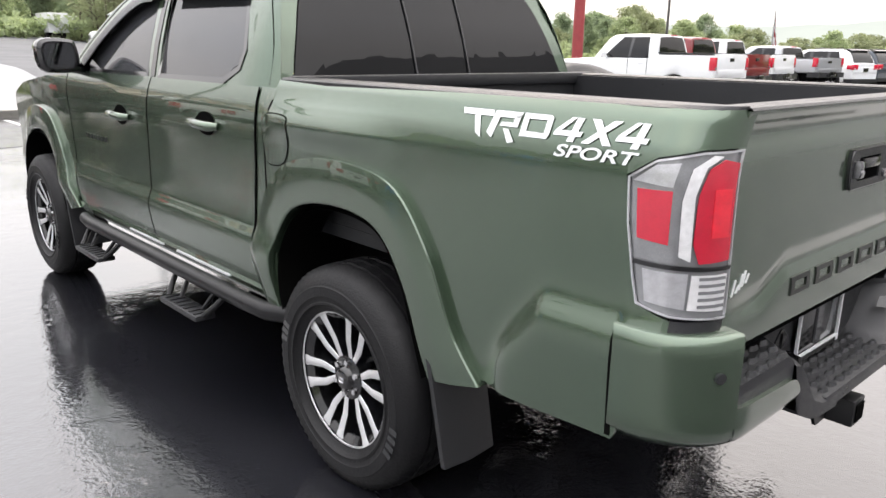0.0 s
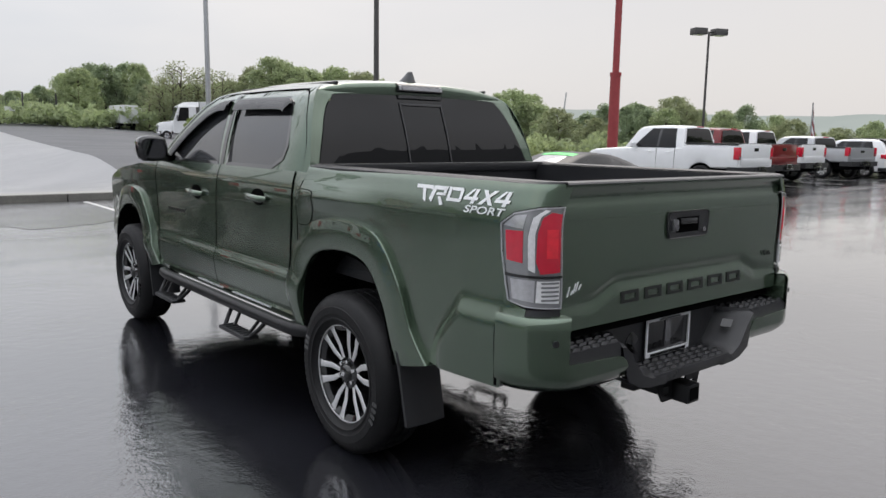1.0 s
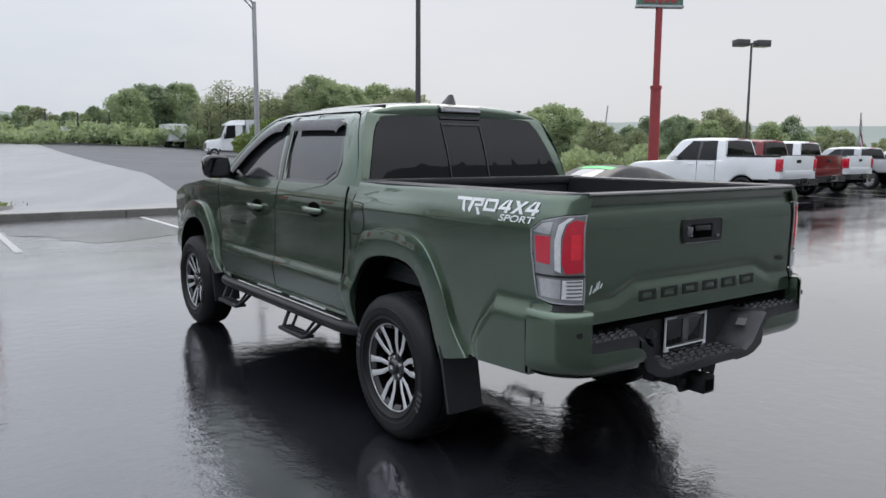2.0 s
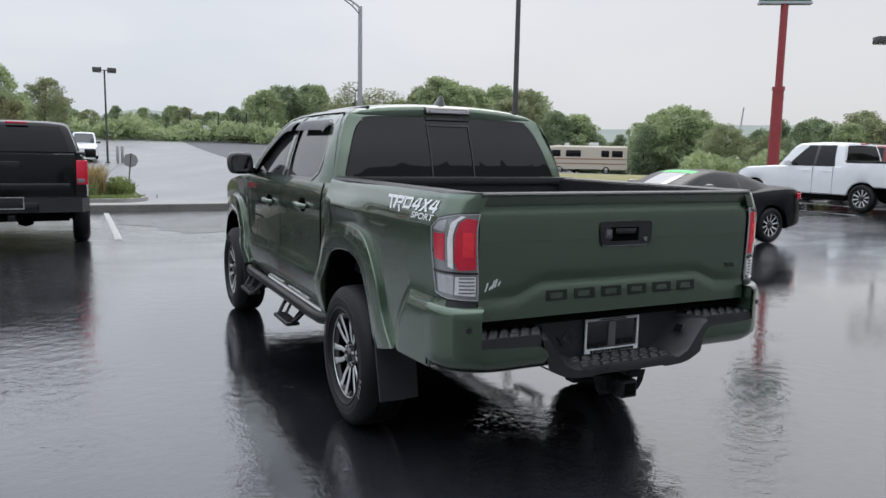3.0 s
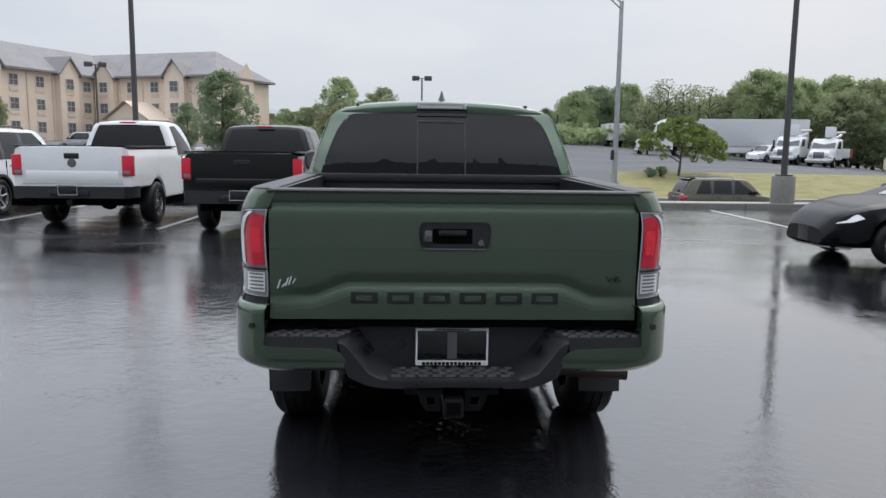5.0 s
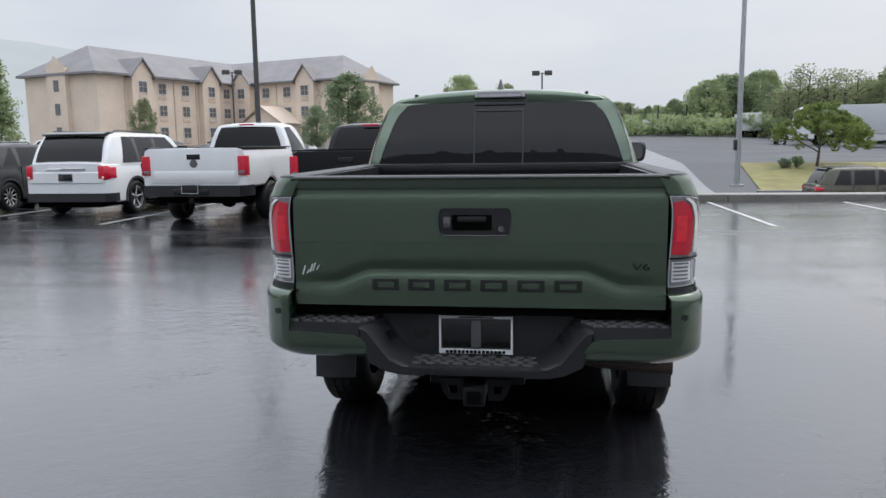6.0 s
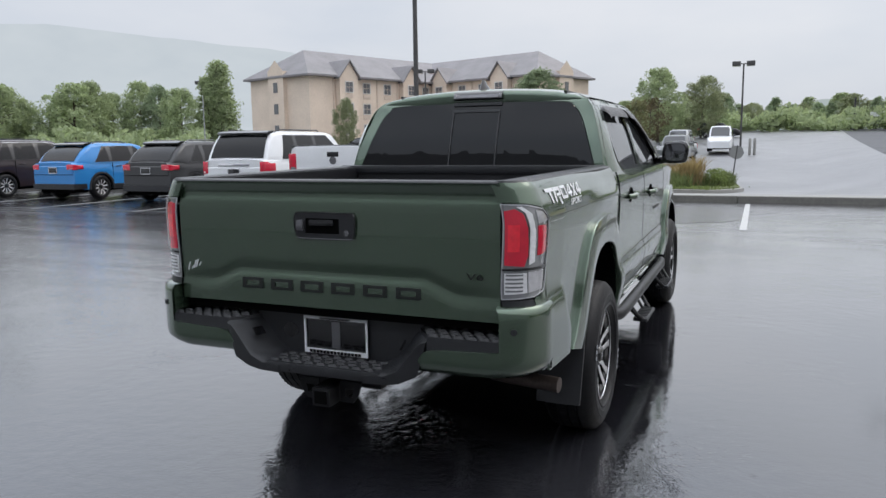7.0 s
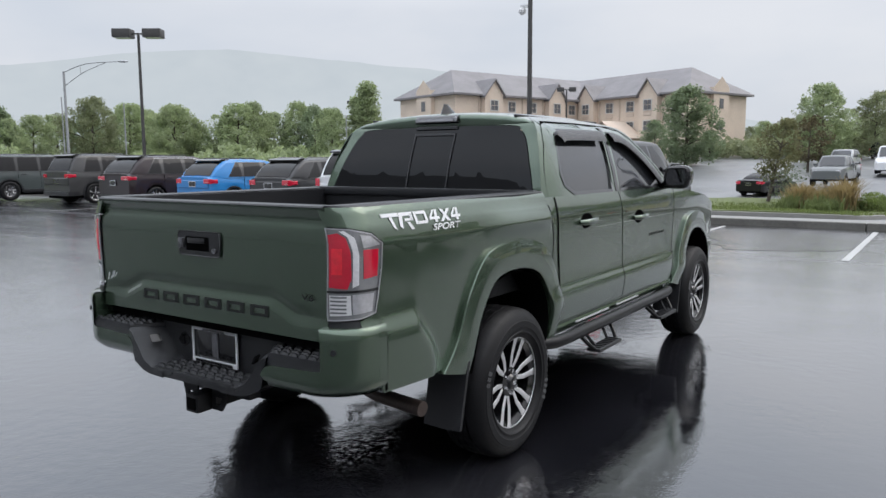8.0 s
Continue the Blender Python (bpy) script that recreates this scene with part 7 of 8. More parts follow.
                loft(bm, [[w(s, -out - 0.012, z) for s, z in ((s0 - 0.05, z0 - 0.75), (s1 + 0.05, z0 - 0.75), (s1 + 0.05, z0 - 0.3), (s0 - 0.05, z0 - 0.3))],
                          [w(s, -out - 0.06, z) for s, z in ((s0, z0 - 0.72), (s1, z0 - 0.72), (s1, z0 - 0.33), (s0, z0 - 0.33))]], closed=True)
                bm.faces.new([bm.verts.new(w(s, -out - 0.06, z)) for s, z in ((s0, z0 - 0.72), (s1, z0 - 0.72), (s1, z0 - 0.33), (s0, z0 - 0.33))])
                part("air_vent", bm, STUCCO_DARK, hotel, smooth=False)
        if c:
            bm = B()
            s = c * step
            loft(bm, [[w(s - 0.09, -0.12, z), w(s + 0.09, -0.12, z), w(s + 0.09, 0, z), w(s - 0.09, 0, z)] for z in (BASE - 1.5, EAVE - 0.3)], closed=True)
            part("downpipe", bm, STUCCO_DARK, hotel, smooth=False)
    # end wall with a narrow bay and small windows
    s_end, sg = (ln, 1) if end_at_q else (0, -1)
    bm = B()
    a, b = depth * 0.36, depth * 0.62
    loft(bm, [[w(s_end - sg * 0.2, a, z), w(s_end + sg * 0.6, a, z), w(s_end + sg * 0.6, b, z), w(s_end - sg * 0.2, b, z)] for z in (BASE - 1.5, EAVE + 0.6)])
    mid = (a + b) / 2
    bm.faces.new([bm.verts.new(v) for v in (w(s_end + sg * 0.6, a, EAVE + 0.6), w(s_end + sg * 0.6, b, EAVE + 0.6), w(s_end + sg * 0.6, mid, EAVE + 2.0))])
    part("end_bay", bm, STUCCO, hotel, smooth=False)
    for storey in range(3):
        z0 = BASE + 1.05 + 2.75 * storey
        bm = B()
        loft(bm, [[w(s_end + sg * e, d, z) for d, z in ((mid - 0.4, z0), (mid + 0.4, z0), (mid + 0.4, z0 + 1.3), (mid - 0.4, z0 + 1.3))] for e in (0.6, 0.68)], closed=True)
        bm.faces.new([bm.verts.new(w(s_end + sg * 0.68, d, z)) for d, z in ((mid - 0.4, z0), (mid + 0.4, z0), (mid + 0.4, z0 + 1.3), (mid - 0.4, z0 + 1.3))])
        part("window", bm, PANE, hotel, smooth=False)


WEST, EAST = ((-50.9, 77.8), (-43.5, 100.2)), ((-43.5, 100.2), (-25.9, 93.5))
wing(*WEST, EAST, 12.5, 6, (1, 4), False, blank=0)
wing(*EAST, WEST, 12.5, 5, (0, 3), True)
porch = part("porch", box(B(), -3.2, 3.2, -1.6, 2.2, BASE - 1.2, BASE + 3.0), STUCCO, hotel)
porch.matrix_basis = pose(-36.4, 94.6, 0, 0, 0, -21)
bm = B()
loft(bm, [[(x, y, z) for x, z in ((-3.8, BASE + 2.8), (0, BASE + 5.2), (3.8, BASE + 2.8))] for y in (-2.1, 2.6)])
bm.faces.new([bm.verts.new(v) for v in ((-3.2, -1.62, BASE + 3.0), (3.2, -1.62, BASE + 3.0), (0, -1.62, BASE + 5.0))])
pr = part("porch_roof", bm, STUCCO, hotel, smooth=False)
pr.matrix_basis = porch.matrix_basis.copy()

# ---- trucks and coach in the truck park ----
TRUCK_WHITE = material("truck_white", (0.62, 0.63, 0.64), 0.35, coat=0.4, vary=0.06)
RV_CREAM = material("coach_cream", (0.52, 0.46, 0.37), 0.4, coat=0.3, vary=0.08)
RV_STRIPE = material("coach_stripe", (0.28, 0.15, 0.09), 0.4)


def big_wheels(parent, ys, x, R=0.5, twin=False):
    for sd in (-1, 1):
        for y in ys:
            wheel_at(COARSE[2], parent, sd * x, y, R, R / 0.36)


def conventional_cab(parent, y0, width, roof, hood, mat, fairing=0.0):
    """A bonneted lorry cab whose back stands at y0."""
    hw = width / 2
    bm = B()
    rows = []
    for y, z, k in ((y0, roof, 1.0), (y0 + 1.4, roof, 1.0), (y0 + 1.75, roof - 0.22, 0.98), (y0 + 2.3, hood + 0.05, 0.95), (y0 + 2.45, hood, 0.86), (y0 + 3.5, hood - 0.12, 0.80), (y0 + 3.75, hood - 0.35, 0.76), (y0 + 3.8, 0.9, 0.76)):
        low = 0.75 if y < y0 + 2.4 else 0.95
        rows.append([(hw * k, y, min(low, z - 0.02)), (hw * k, y, max(low, z - 0.18)), (hw * k * 0.9, y, z), (0, y, z + 0.03), (-hw * k * 0.9, y, z), (-hw * k, y, max(low, z - 0.18)), (-hw * k, y, min(low, z - 0.02))])
    loft(bm, rows, caps=True)
    part("cab", bm, mat, parent, sharp=30)
    bm = B()
    sheet(bm, [(-0.86, 0.0), (0.86, 0.0), (0.82, 1.0), (-0.82, 1.0)], lambda u, v: (u * hw, y0 + 2.31 - 0.52 * v, hood + 0.12 + (roof - hood - 0.40) * v), step=0.3)
    part("windscreen", bm, CLEAR_GLASS, parent)
    for sd in (-1, 1):
        bm = B()
        sheet(bm, [(y0 + 0.75, hood + 0.12), (y0 + 1.9, hood + 0.05), (y0 + 1.62, roof - 0.30), (y0 + 0.75, roof - 0.26)], lambda y, z: (sd * (hw + 0.006), y, z), step=0.4)
        part("side_window", bm, GLASS, parent)
        bm = B()
        box(bm, sd * (hw - 0.1), sd * (hw * 0.72), y0 + 2.5, y0 + 3.55, 0.62, 1.10, 0.1)
        part("wing", bm, mat, parent)
        bm = B()
        box(bm, sd * (hw + 0.10), sd * (hw + 0.28), y0 + 1.9, y0 + 2.0, hood + 0.05, hood + 0.65, 0.03)
        part("mirror", bm, BLACK_PLASTIC, parent)
        bm = B()
        box(bm, sd * hw * 0.42, sd * hw * 0.72, y0 + 3.70, y0 + 3.82, 1.0, 1.22, 0.03)
        part("headlight", bm, LENS_CLEAR, parent)
    bm = B()
    box(bm, -hw * 0.4, hw * 0.4, y0 + 3.76, y0 + 3.84, 0.92, 1.5, 0.03)
    part("grille", bm, LENS_DARK, parent)
    bm = B()
    box(bm, -hw * 0.95, hw * 0.95, y0 + 3.65, y0 + 3.98, 0.48, 0.85, 0.05)
    part("bumper", bm, CHROME, parent)


def lorry():
    z = rise(30, 76)
    car = thing("semi_truck", "white semi truck with a long plain white trailer", "truck", "", pose(40.0, 75.0, z, 0, 0, 80))
    conventional_cab(car, 12.6, 2.5, 3.7, 1.95, TRUCK_WHITE)
    bm = B()
    loft(bm, [[(x, y, zz) for x, zz in ((-1.2, 3.5), (-1.0, t), (1.0, t), (1.2, 3.5))] for y, t in ((12.3, 4.05), (13.6, 4.0), (14.4, 3.55))], caps=True)
    part("roof_fairing", bm, TRUCK_WHITE, car)
    bm = B()
    box(bm, -1.28, 1.28, -1.2, 12.2, 1.15, 4.05, 0.05)
    trailer = part("trailer", bm, material("trailer_white", (0.46, 0.47, 0.48), 0.45, vary=0.05), car, "long plain white box trailer")
    for k in range(5):
        part("trailer_mark", box(B(), 1.281, 1.29, 3.6 + 0.3 * k, 3.8 + 0.3 * k, 2.9, 3.25), BLACK_GLOSS, trailer)
    part("side_skirt", box(B(), -1.2, 1.2, 2.6, 8.8, 0.5, 1.14, 0.02), material("skirt", (0.55, 0.55, 0.55), 0.5), trailer)
    part("frame", box(B(), -0.5, 0.5, -1.0, 15.6, 0.7, 1.1), DARK, car)
    big_wheels(car, (0.2, 1.5, 10.6, 11.9, 15.6), 1.05)
    return car


def bucket_truck(m, label):
    car = thing("bucket_truck", label, "truck", "utility trucks", m)
    conventional_cab(car, 4.6, 2.4, 2.75, 1.75, TRUCK_WHITE)
    part("frame", box(B(), -0.5, 0.5, 0.0, 8.2, 0.6, 0.95), DARK, car)
    for k in range(4):
        for sd in (-1, 1):
            part("locker", box(B(), sd * 0.75, sd * 1.2, 0.1 + 1.08 * k, 1.12 + 1.08 * k, 0.9, 1.85, 0.03), TRUCK_WHITE if k else POLE_RED, car)
    part("deck", box(B(), -0.75, 0.75, 0.1, 4.4, 0.9, 1.3), LENS_DARK, car)
    part("turret", tube(B(), [(0, 3.6, 1.3), (0, 3.6, 2.6)], 0.3, 12), TRUCK_WHITE, car)
    boom = part("boom", tube(B(), [(0.1, 3.6, 2.7), (0.1, 0.2, 3.1), (0.1, -0.4, 3.3)], 0.16, 8), TRUCK_WHITE, car)
    part("upper_boom", tube(B(), [(-0.2, -0.4, 3.5), (-0.2, 5.6, 3.3)], 0.13, 8), TRUCK_WHITE, boom)
    part("bucket", box(B(), -0.75, 0.1, 5.4, 6.2, 2.9, 3.9, 0.08), TRUCK_WHITE, boom)
    big_wheels(car, (1.3, 7.1), 1.0)
    return car


def coach():
    car = thing("motorhome", "old cream motorhome with brown stripes", "motorhome", "", pose(49.4, 57.8, rise(46, 60) + 0.1, 0, 0, 54) @ Matrix.Diagonal((0.92, 0.9, 0.95, 1)))
    bm = B()
    rows = []
    for y, t, lo in ((0, 2.95, 0.55), (0.12, 3.02, 0.5), (8.2, 3.02, 0.5), (8.9, 2.9, 0.5), (9.35, 1.7, 0.5), (9.5, 1.35, 0.55)):
        rows.append([(1.2, y, lo), (1.22, y, min(1.3, t - 0.2)), (1.18, y, t - 0.12), (1.05, y, t), (0, y, t + 0.04), (-1.05, y, t), (-1.18, y, t - 0.12), (-1.22, y, min(1.3, t - 0.2)), (-1.2, y, lo)])
    loft(bm, rows, caps=True)
    part("body", bm, RV_CREAM, car, sharp=30)
    for sd in (-1, 1):
        for a, b in ((0.5, 1.7), (2.0, 2.9), (5.2, 6.9), (7.5, 8.5)):
            bm = B()
            box(bm, sd * 1.15, sd * 1.235, a, b, 1.85, 2.55, 0.02)
            part("window", bm, GLASS, car)
        for z in (1.05, 1.55):
            part("stripe", box(B(), sd * 1.15, sd * 1.232, 0.1, 9.0, z, z + 0.12), RV_STRIPE, car)
    bm = B()
    sheet(bm, [(-1.0, 0.0), (1.0, 0.0), (0.95, 1.0), (-0.95, 1.0)], lambda u, v: (u, 9.36 - 0.40 * v, 1.75 + 0.98 * v), step=0.3)
    part("windscreen", bm, CLEAR_GLASS, car)
    part("roof_unit", box(B(), -0.4, 0.4, 3.2, 4.3, 3.02, 3.4, 0.08), TRUCK_WHITE, car)
    part("roof_unit", box(B(), -0.3, 0.3, 6.5, 7.1, 3.02, 3.3, 0.06), TRUCK_WHITE, car)
    big_wheels(car, (2.3, 7.6), 1.08, 0.42)
    return car


lorry()
coach()
bucket_truck(pose(43.4, 71.8, rise(41, 69), 0, 0, 138), "white utility truck with a folded bucket boom")
bucket_truck(pose(40.7, 73.4, rise(38, 70), 0, 0, 138), "white utility truck with a folded boom and red lockers")
suv("suv", "white SUV beside the utility trucks", pose(38.2, 74.5, rise(36, 72), 0, 0, 125), WHITE, group=LOT)
box_tr = thing("box_trailer", "small white box trailer before the trees", "trailer", "", pose(28.5, 103, rise(28, 103), 0, 0, 0))
part("body", box(B(), -1.2, 1.2, 0, 5, 0.9, 3.3, 0.04), TRUCK_WHITE, box_tr)
part("frame", box(B(), -0.8, 0.8, 0.1, 5.5, 0.5, 0.88), DARK, box_tr)
big_wheels(box_tr, (1.6, 2.6), 1.0, 0.42)
cab_box = thing("utility_cabinet", "white electrical cabinet on a post", "cabinet", "", pose(31.5, 108, rise(31, 108)))
part("cabinet", box(B(), -0.8, 0.8, -0.4, 0.4, 1.0, 3.0, 0.05), TRUCK_WHITE, cab_box)
part("post", box(B(), -0.15, 0.15, -0.1, 0.1, 0, 1.0), GALV, cab_box)
gate = thing("gate", "dark metal yard gate with two white notices", "gate", "", pose(17.0, 109.5, rise(17, 109)))
for k in range(3):
    part("gate_post", box(B(), -4.1 + 4 * k, -3.9 + 4 * k, -0.1, 0.1, 0, 4.2), BRONZE, gate)
for k in range(26):
    part("gate_bar", box(B(), -3.8 + 0.3 * k, -3.76 + 0.3 * k, -0.02, 0.02, 0.3, 3.4), BRONZE, gate)
for x in (-2.2, 1.6):
    part("notice", box(B(), x, x + 1.3, -0.06, -0.03, 1.7, 2.3), WHITE_VINYL, gate)
bench = thing("bench", "pale concrete bench before the hotel", "bench", "", pose(-24.5, 86, rise(-24, 86)))
part("seat", box(B(), -1.2, 1.2, -0.3, 0.3, 0.4, 0.55, 0.03), CONCRETE, bench)
for x in (-0.9, 0.9):
    part("leg", box(B(), x - 0.15, x + 0.15, -0.25, 0.25, 0, 0.4), CONCRETE, bench)


# ---- trees and shrubs ----
BARK = material("wet_bark", (0.075, 0.06, 0.048), 0.85, vary=0.3, scale=8.0, bump=0.6, bump_scale=40)


def foliage(name, colour):
    """Leaves that let some light through."""
    m = material(name, colour, 0.6, vary=0.25, scale=0.4, spread=0.45, spec=0.3)
    n, l = m.node_tree.nodes, m.node_tree.links
    b, out = n["Principled BSDF"], n["Material Output"]
    thin, mix = n.new("ShaderNodeBsdfTranslucent"), n.new("ShaderNodeMixShader")
    thin.inputs["Color"].default_value = (colour[0] * 1.5, colour[1] * 1.5, colour[2] * 1.2, 1)
    mix.inputs[0].default_value = 0.45
    l.new(b.outputs[0], mix.inputs[1])
    l.new(thin.outputs[0], mix.inputs[2])
    l.new(mix.outputs[0], out.inputs["Surface"])
    return m


# distant greens are paled: haze is mixed into the leaf colour
LEAF = [foliage("leaves_green", (0.27, 0.32, 0.195)), foliage("leaves_deep", (0.205, 0.255, 0.17)), foliage("leaves_yellow_green", (0.155, 0.20, 0.07)), foliage("leaves_olive", (0.225, 0.25, 0.16))]


def leaves_mesh(name, clumps, per, size, mat, rng, flat=1.0):
    """Small folded leaves round clump centres (x, y, z, radius), as one mesh."""
    c = np.repeat(np.array(clumps), per, axis=0)
    n = len(c)
    d = rng.normal(size=(n, 3))
    d /= np.linalg.norm(d, axis=1)[:, None]
    pos = c[:, :3] + d * (c[:, 3] * rng.uniform(0.35, 1.0, n) ** 0.6)[:, None] * (1, 1, flat)
    a = rng.normal(size=(n, 3))
    a /= np.linalg.norm(a, axis=1)[:, None]
    b = np.cross(a, rng.normal(size=(n, 3)))
    b /= np.linalg.norm(b, axis=1)[:, None]
    s = (size * rng.uniform(0.55, 1.3, n))[:, None]
    up = np.cross(a, b)
    v = np.stack([pos - a * s * 0.7, pos + b * s * 0.4 + up * s * 0.12, pos + a * s * 0.7, pos - b * s * 0.4 + up * s * 0.12], 1).reshape(-1, 3)
    f = np.arange(n * 4).reshape(-1, 4)
    me = bpy.data.meshes.new(name)
    me.from_pydata(v.tolist(), [], f.tolist())
    me.materials.append(mat)
    return me


def make_tree(seed, H, W, trunk, mat, shape="round", clumps=150, per=58, leaf=0.22, label="", group="trees"):
    rng = np.random.default_rng(seed)
    tree = thing("tree", label, "tree", group, pose(0, 0, 0))
    bm = B()
    r0 = H * 0.018 + 0.03
    bend = rng.normal(size=2) * H * 0.02
    top = H * (0.9 if shape != "spread" else 0.7)
    stem = [(bend[0] * (k / 5) ** 2, bend[1] * (k / 5) ** 2, top * k / 5) for k in range(6)]
    tube(bm, stem, [r0 * (1 - 0.17 * k) for k in range(6)], 8)
    cl = []
    while len(cl) < clumps:
        u = rng.uniform(0, 1)
        if shape == "cone":
            rad = W * (1 - u) ** 0.75 * 0.5 * (0.75 + 0.25 * rng.uniform())
        elif shape == "spread":
            rad = W * 0.5 * math.sin(math.pi * min(1, 0.25 + 0.75 * u)) ** 0.6
        else:
            rad = W * 0.5 * math.sin(math.pi * (0.12 + 0.86 * u)) ** 0.65
        ang = rng.uniform(0, 2 * math.pi)
        lobes = 0.78 + 0.22 * math.sin(3 * ang + seed) + 0.12 * math.sin(7 * ang + u * 9)
        q = rad * lobes * math.sqrt(rng.uniform(0.25, 1))
        z = trunk + (H - trunk) * u
        if shape == "spread":
            q = W * 0.5 * math.sqrt(rng.uniform(0.02, 1)) * (0.85 + 0.15 * lobes)
            z = H - (H - trunk) * (0.62 * (2 * q / W) ** 2 + 0.36 * u * u)
        droop = -0.05 * H * (q / max(W, 0.1)) if shape == "spread" else 0
        cl.append((q * math.cos(ang) + bend[0] * u, q * math.sin(ang) + bend[1] * u, z + droop, H * 0.072 * rng.uniform(0.6, 1.4)))
    for k in range(14 if shape != "cone" else 5):
        x, y, z, _ = cl[int(rng.integers(len(cl)))]
        zb = max(trunk * 0.8, min(top, z - 0.45 * math.hypot(x, y)))
        t = zb / top
        base = (bend[0] * t * t, bend[1] * t * t, zb)
        mid = ((base[0] + x) / 2, (base[1] + y) / 2, (base[2] + z) / 2 + 0.03 * H)
        tube(bm, curve([base, mid, (x, y, z)], 3), [r0 * 0.42 * (1 - 0.13 * i) for i in range(7)], 5)
    part("trunk", bm, BARK, tree)
    crown = new("crown", leaves_mesh("crown", cl, per, leaf, mat, rng, 0.8))
    crown.parent = tree
    return tree


def plant(kind, x, y, s=1.0, turn=0.0, label="", sx=1.0, dz=0.0):
    m = pose(x, y, rise(x, y) + dz - 0.05, 0, 0, turn)
    ob = copy_thing(kind, m)
    ob.scale = (s * sx, s * sx, s)
    if label:
        tagged(ob, label)
    return ob


rng = np.random.default_rng(7)
KINDS = [make_tree(1, 10, 8.5, 0.6, LEAF[0], clumps=230, label="broad green tree at the edge of the wood"),
         make_tree(2, 10, 6.5, 0.5, LEAF[1], clumps=210, label="dense dark green tree at the edge of the wood"),
         make_tree(3, 10, 9.5, 0.8, LEAF[3], clumps=220, label="wide olive green tree at the edge of the wood"),
         make_tree(4, 10, 5.0, 0.5, LEAF[0], "cone", clumps=150, label="slim pointed green tree"),
         make_tree(5, 10, 6.0, 2.6, LEAF[3], clumps=80, per=16, leaf=0.2, label="thin half-bare tree with grey branches")]
for i, (x, y) in enumerate(((130, 150), (140, 150), (150, 156), (-120, 130), (120, 160))):
    KINDS[i].matrix_basis = pose(x, y, rise(x, y) - 0.3)


def sky_line(points, near, far, count, kinds, lift=0.0, eye=(-1.0, -3.8)):
    """Trees along the horizon, their tops following (azimuth, elevation)."""
    a0, a1 = points[0][0], points[-1][0]
    for k in range(count):
        a = a0 + (a1 - a0) * (k + rng.uniform(0.1, 0.9)) / count
        d = rng.uniform(near, far)
        x, y = eye[0] + d * math.sin(radians(a)), eye[1] + d * math.cos(radians(a))
        el = lerp(a, [p[0] for p in points], [p[1] for p in points])
        h = 1.5 + d * math.tan(radians(el)) - rise(x, y) + lift
        h *= rng.uniform(0.72, 1.04)
        plant(KINDS[kinds[int(rng.integers(len(kinds)))]], x, y, max(2.2, h) / 10, rng.uniform(0, 360), sx=rng.uniform(0.9, 1.35))


sky_line([(-6, 2.6), (-2, 3.2), (2, 2.6), (6, 3.0), (9, 2.8), (11, 2.9), (12, 4.1), (15, 5.0), (16.6, 4.4), (17.5, 3.4), (23, 3.6)], 114, 140, 44, (0, 1, 2, 0, 1))
sky_line([(16.5, 4.4), (19, 5.0), (22.5, 4.6)], 108, 116, 11, (4, 4, 4, 4))
sky_line([(22.6, 3.6), (24.5, 5.0), (27, 5.6), (31, 5.5), (32.6, 4.4)], 100, 118, 16, (0, 2, 0))
sky_line([(32.8, 3.0), (36.6, 2.9), (37, 1.8), (39.6, 1.6)], 96, 112, 9, (0, 1))
sky_line([(40.2, 3.2), (42, 3.6), (45, 3.5)], 80, 92, 8, (1, 3, 0))
sky_line([(45, 2.2), (48, 2.4), (51, 2.7), (54, 3.5), (57, 3.3), (59.5, 3.2), (60.5, 1.7), (68, 1.5), (75, 1.7), (84, 1.5)], 62, 88, 42, (0, 1, 2, 3))
sky_line([(-100, 2.6), (-72, 3.4), (-66, 4.0), (-62, 4.6), (-57, 5.1), (-54, 5.2), (-51, 3.8), (-48, 4.6), (-45, 4.0), (-42, 4.6), (-40, 4.2)], 72, 95, 44, (0, 2, 0, 1))
sky_line([(-13, 2.2), (-10, 2.8), (-7, 3.0), (-4, 2.6)], 112, 126, 12, (0, 1, 2))
# out of view: trees added so the body side mirrors a dark horizon
sky_line([(92, 7.0), (100, 9.0), (108, 8.0), (116, 9.5)], 44, 60, 14, (0, 1, 2), eye=(0.0, 0.0))
# single trees that stand out
plant(KINDS[3], -45.5, 54.2, 0.86, 40, "tall dark pointed tree beside the hotel", 1.25)
plant(KINDS[3], -47.6, 54.8, 0.74, 140, "tall dark pointed tree beside the hotel", 1.3)
plant(KINDS[1], -20.0, 73.5, 0.77, 10, "dense round tree before the hotel's end", 1.35)
plant(KINDS[1], -25.5, 80.0, 0.46, 80, "small dark shrub tree before the hotel", 1.2)
plant(KINDS[1], -21.0, 86.0, 0.34, 20, "small dark shrub before the hotel's corner", 1.4)
plant(KINDS[2], -36.6, 62.0, 0.52, 20, "small olive young tree in the car park", 0.62)
plant(KINDS[0], -8.8, 82.0, 0.78, 30, "broad green tree behind the parked cars", 1.1)
plant(KINDS[2], -5.0, 92.0, 0.72, 75, "broad olive tree at the far edge of the car park")
near_tree = make_tree(11, 4.4, 2.7, 1.3, foliage("leaves_brown", (0.15, 0.15, 0.085)), clumps=120, per=20, leaf=0.12, label="small brownish tree on the grass island")
near_tree.matrix_basis = pose(-5.6, 40.0, rise(-5.6, 40.0) + 0.25, 0, 10, 0)
wind_tree = make_tree(12, 3.35, 4.9, 1.0, LEAF[2], "spread", clumps=210, per=44, leaf=0.12, label="small flat-crowned green tree on the grass bank")
wind_tree.matrix_basis = pose(15.1, 39.0, rise(15.1, 39.0), 0, 6, 20)
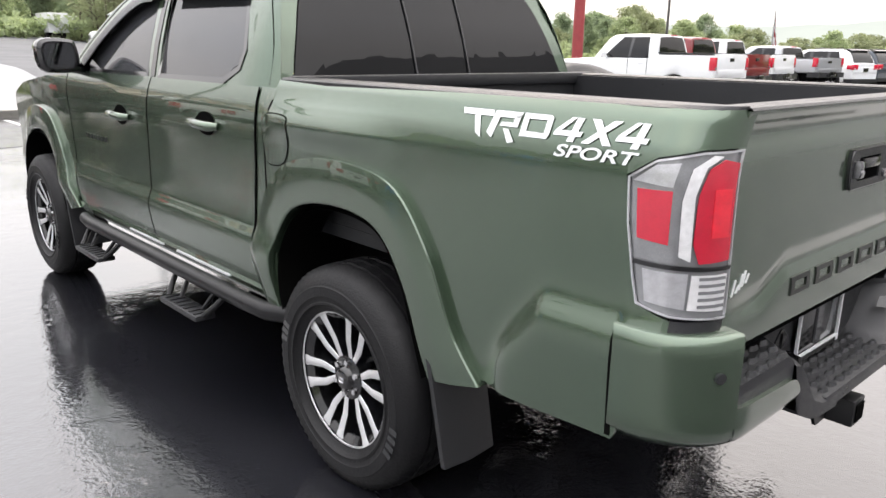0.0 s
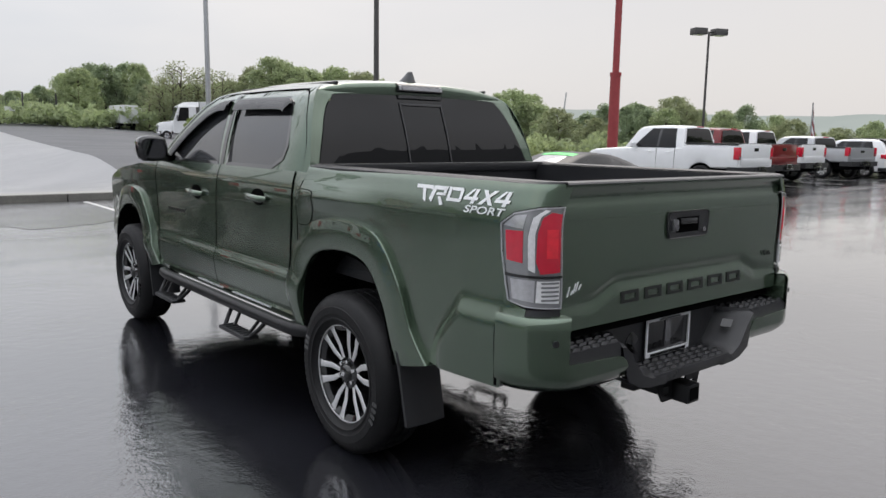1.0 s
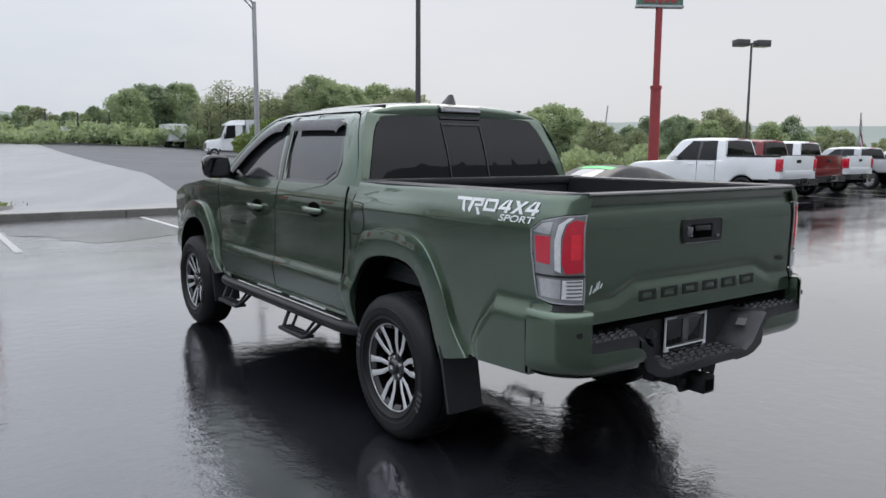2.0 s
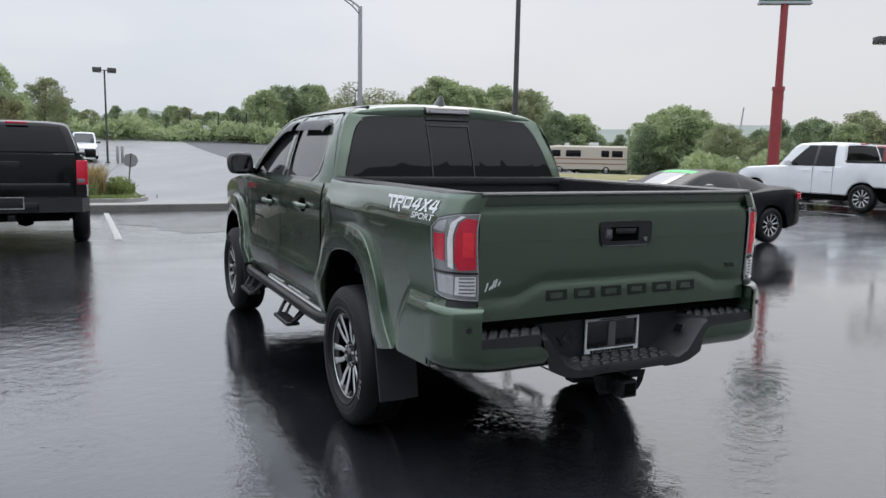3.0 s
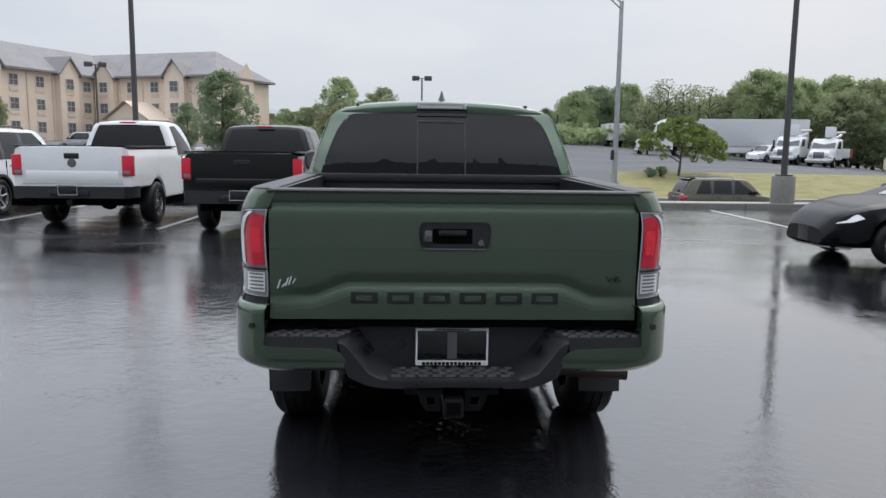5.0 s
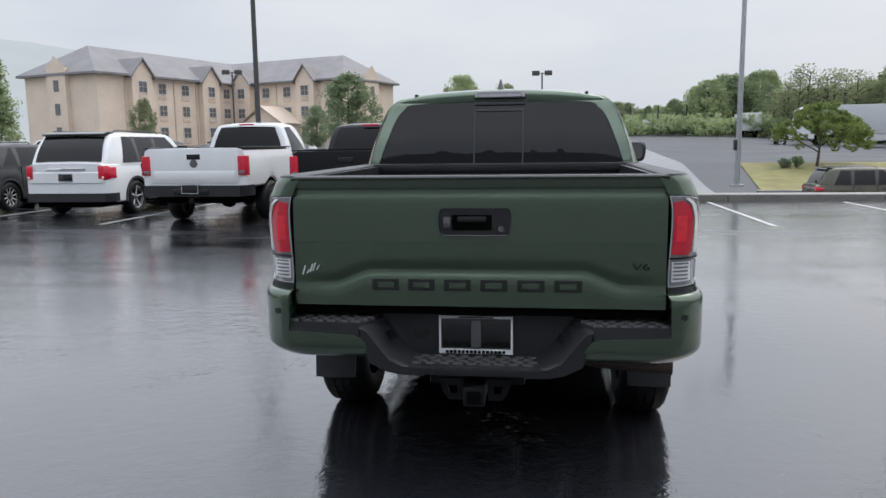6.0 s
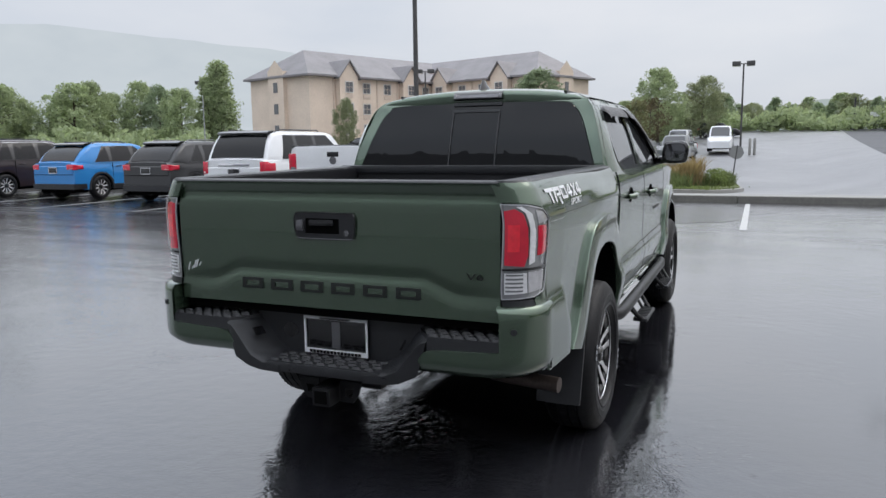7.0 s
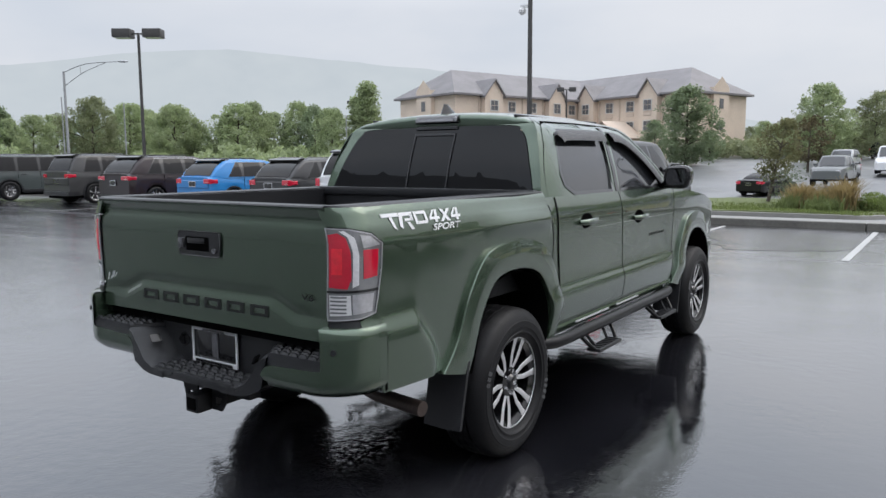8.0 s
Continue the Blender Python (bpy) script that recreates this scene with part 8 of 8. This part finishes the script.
bronze_tree = make_tree(13, 4.6, 3.6, 1.0, foliage("leaves_bronze", (0.09, 0.075, 0.045)), clumps=90, per=20, leaf=0.15, label="small bronze-leaved tree beyond the island")
bronze_tree.matrix_basis = pose(-7.6, 66.0, rise(-7.6, 66))


def thicket(name, label, points, near, far, mat, height, n, leaf, eye=(-1.0, -3.8), per=20):
    """Undergrowth along the foot of the wood, as one mass of leaves."""
    r = np.random.default_rng(len(name) + n)
    cl = []
    for _ in range(n):
        a, d = r.uniform(*points), r.uniform(near, far)
        x, y = eye[0] + d * math.sin(radians(a)), eye[1] + d * math.cos(radians(a))
        h = height * r.uniform(0.2, 1.0) * (0.65 + 0.5 * noise.noise((a * 0.6, d * 0.05, 1)))
        cl.append((x, y, rise(x, y) + max(0.2, h), 0.28 * height * r.uniform(0.6, 1.2)))
    ob = new(name, leaves_mesh(name, cl, per, leaf, mat, r, 0.8))
    return tagged(ob, label, "shrubs", kind="stuff")


thicket("undergrowth", "dense green undergrowth along the wood's edge", (-4, 30), 110, 122, LEAF[0], 3.6, 900, 0.5)
thicket("hedgerow", "bright green scrub behind the grass bank", (43.5, 90), 58, 76, LEAF[0], 2.6, 1500, 0.34)
thicket("scrub", "mixed green scrub behind the parked cars", (-100, -38), 62, 76, LEAF[0], 2.8, 900, 0.42)
thicket("bushes", "low bushes at the hotel car park's edge", (-13, -3), 96, 108, LEAF[3], 3.0, 320, 0.42)

# grass island with ornamental grasses
ISLAND = material("island_grass", (0.11, 0.135, 0.05), 0.9, vary=0.35, scale=3.0, bump=0.6, bump_scale=50)
bm = B()
outline = curve([(-17.0, 27.0), (-3.0, 27.5), (0.0, 31.0), (0.8, 36.0), (-0.2, 39.5), (-4.0, 41.6), (-10.0, 41.4), (-17.0, 39.0)], 4, True)
island_z = lambda x, y: rise(x, y) + 0.22 + 0.10 * noise.noise((x * 0.4, y * 0.4, 0))
sheet(bm, outline, lambda x, y: (x, y, island_z(x, y)), step=0.8, thick=0.3, inside=(-4, 34, -5))
structure("grass_island", bm, ISLAND, "kerbed grass island beyond the car park", smooth=True)
bm = B()
ring = grow(outline, 0.18)
loft(bm, [[(x, y, rise(x, y) + z) for x, y in l + l[:1]] for l, z in ((ring, -0.05), (ring, 0.15), (outline, 0.17), (outline, 0.05))])
structure("island_kerb", bm, CONCRETE, "concrete kerb round the island", smooth=True)


def blades(name, label, spots, n, h, mat, r):
    v, f = [], []
    for _ in range(n):
        sx, sy, w = spots[int(r.integers(len(spots)))]
        x, y = sx + r.normal() * w * 0.45, sy + r.normal() * w * 0.45
        hh = h * r.uniform(0.5, 1.1) * max(0.35, 0.85 + 0.8 * noise.noise((x * 1.3, y * 1.3, h)))
        lean = r.normal(size=2) * 0.3 * hh
        a = r.uniform(0, math.pi)
        dx, dy = 0.02 * math.cos(a), 0.02 * math.sin(a)
        i, g = len(v), island_z(x, y) - 0.05
        v += [(x - dx, y - dy, g), (x + dx, y + dy, g), (x + lean[0] * 0.4 + dx, y + lean[1] * 0.4 + dy, g + hh * 0.65), (x + lean[0] * 0.4 - dx, y + lean[1] * 0.4 - dy, g + hh * 0.65), (x + lean[0], y + lean[1], g + hh)]
        f += [(i, i + 1, i + 2, i + 3), (i + 3, i + 2, i + 4)]
    me = bpy.data.meshes.new(name)
    me.from_pydata(v, [], f)
    me.materials.append(mat)
    return tagged(new(name, me), label, "grass", kind="stuff")


blades("ornamental_grass", "reddish brown ornamental grasses on the island", [(-2.3, 35.4, 0.7), (-1.6, 35.2, 0.6), (-2.9, 36.0, 0.6), (-3.4, 35.6, 0.5)], 3600, 1.3, foliage("dry_grass", (0.26, 0.20, 0.11)), np.random.default_rng(3))
blades("tall_weeds", "green weeds at the island's tip", [(-0.3, 36.6, 0.6), (-0.9, 35.4, 0.7), (0.1, 37.6, 0.4), (-2.2, 33.8, 0.8), (-4.0, 34.4, 0.8)], 3200, 0.7, foliage("weeds", (0.12, 0.15, 0.065)), np.random.default_rng(4))
blades("lawn", "short wet grass on the island", [(-9.0 + 0.9 * i, 29.0 + 1.6 * j, 1.3) for i in range(10) for j in range(7)], 9000, 0.16, foliage("lawn_blades", (0.13, 0.165, 0.06)), np.random.default_rng(5))
shrubs = np.random.default_rng(9)
for nm, x, y, h, mt in (("shrub", -4.2, 38.6, 1.9, foliage("leaves_grey", (0.14, 0.17, 0.13))), ("shrub", -0.2, 35.2, 0.9, LEAF[2]), ("shrub", 13.9, 38.6, 0.6, LEAF[1]), ("shrub", 13.2, 38.4, 0.5, LEAF[1])):
    s = thing(nm, "low leafy shrub standing in wet grass", "shrub", "shrubs", pose(x, y, rise(x, y) + (0.13 if x < 5 else 0)))
    bm = B()
    for k in range(5):
        a = k * 1.3
        tube(bm, [(0, 0, 0), (0.25 * h * math.cos(a), 0.25 * h * math.sin(a), 0.6 * h)], [0.02, 0.008], 5)
    part("stem", bm, BARK, s)
    cr = new("foliage", leaves_mesh("foliage", [(shrubs.normal() * 0.3 * h, shrubs.normal() * 0.3 * h, h * shrubs.uniform(0.3, 0.95), 0.25 * h) for _ in range(26)], 22, 0.09, mt, shrubs))
    cr.parent = s
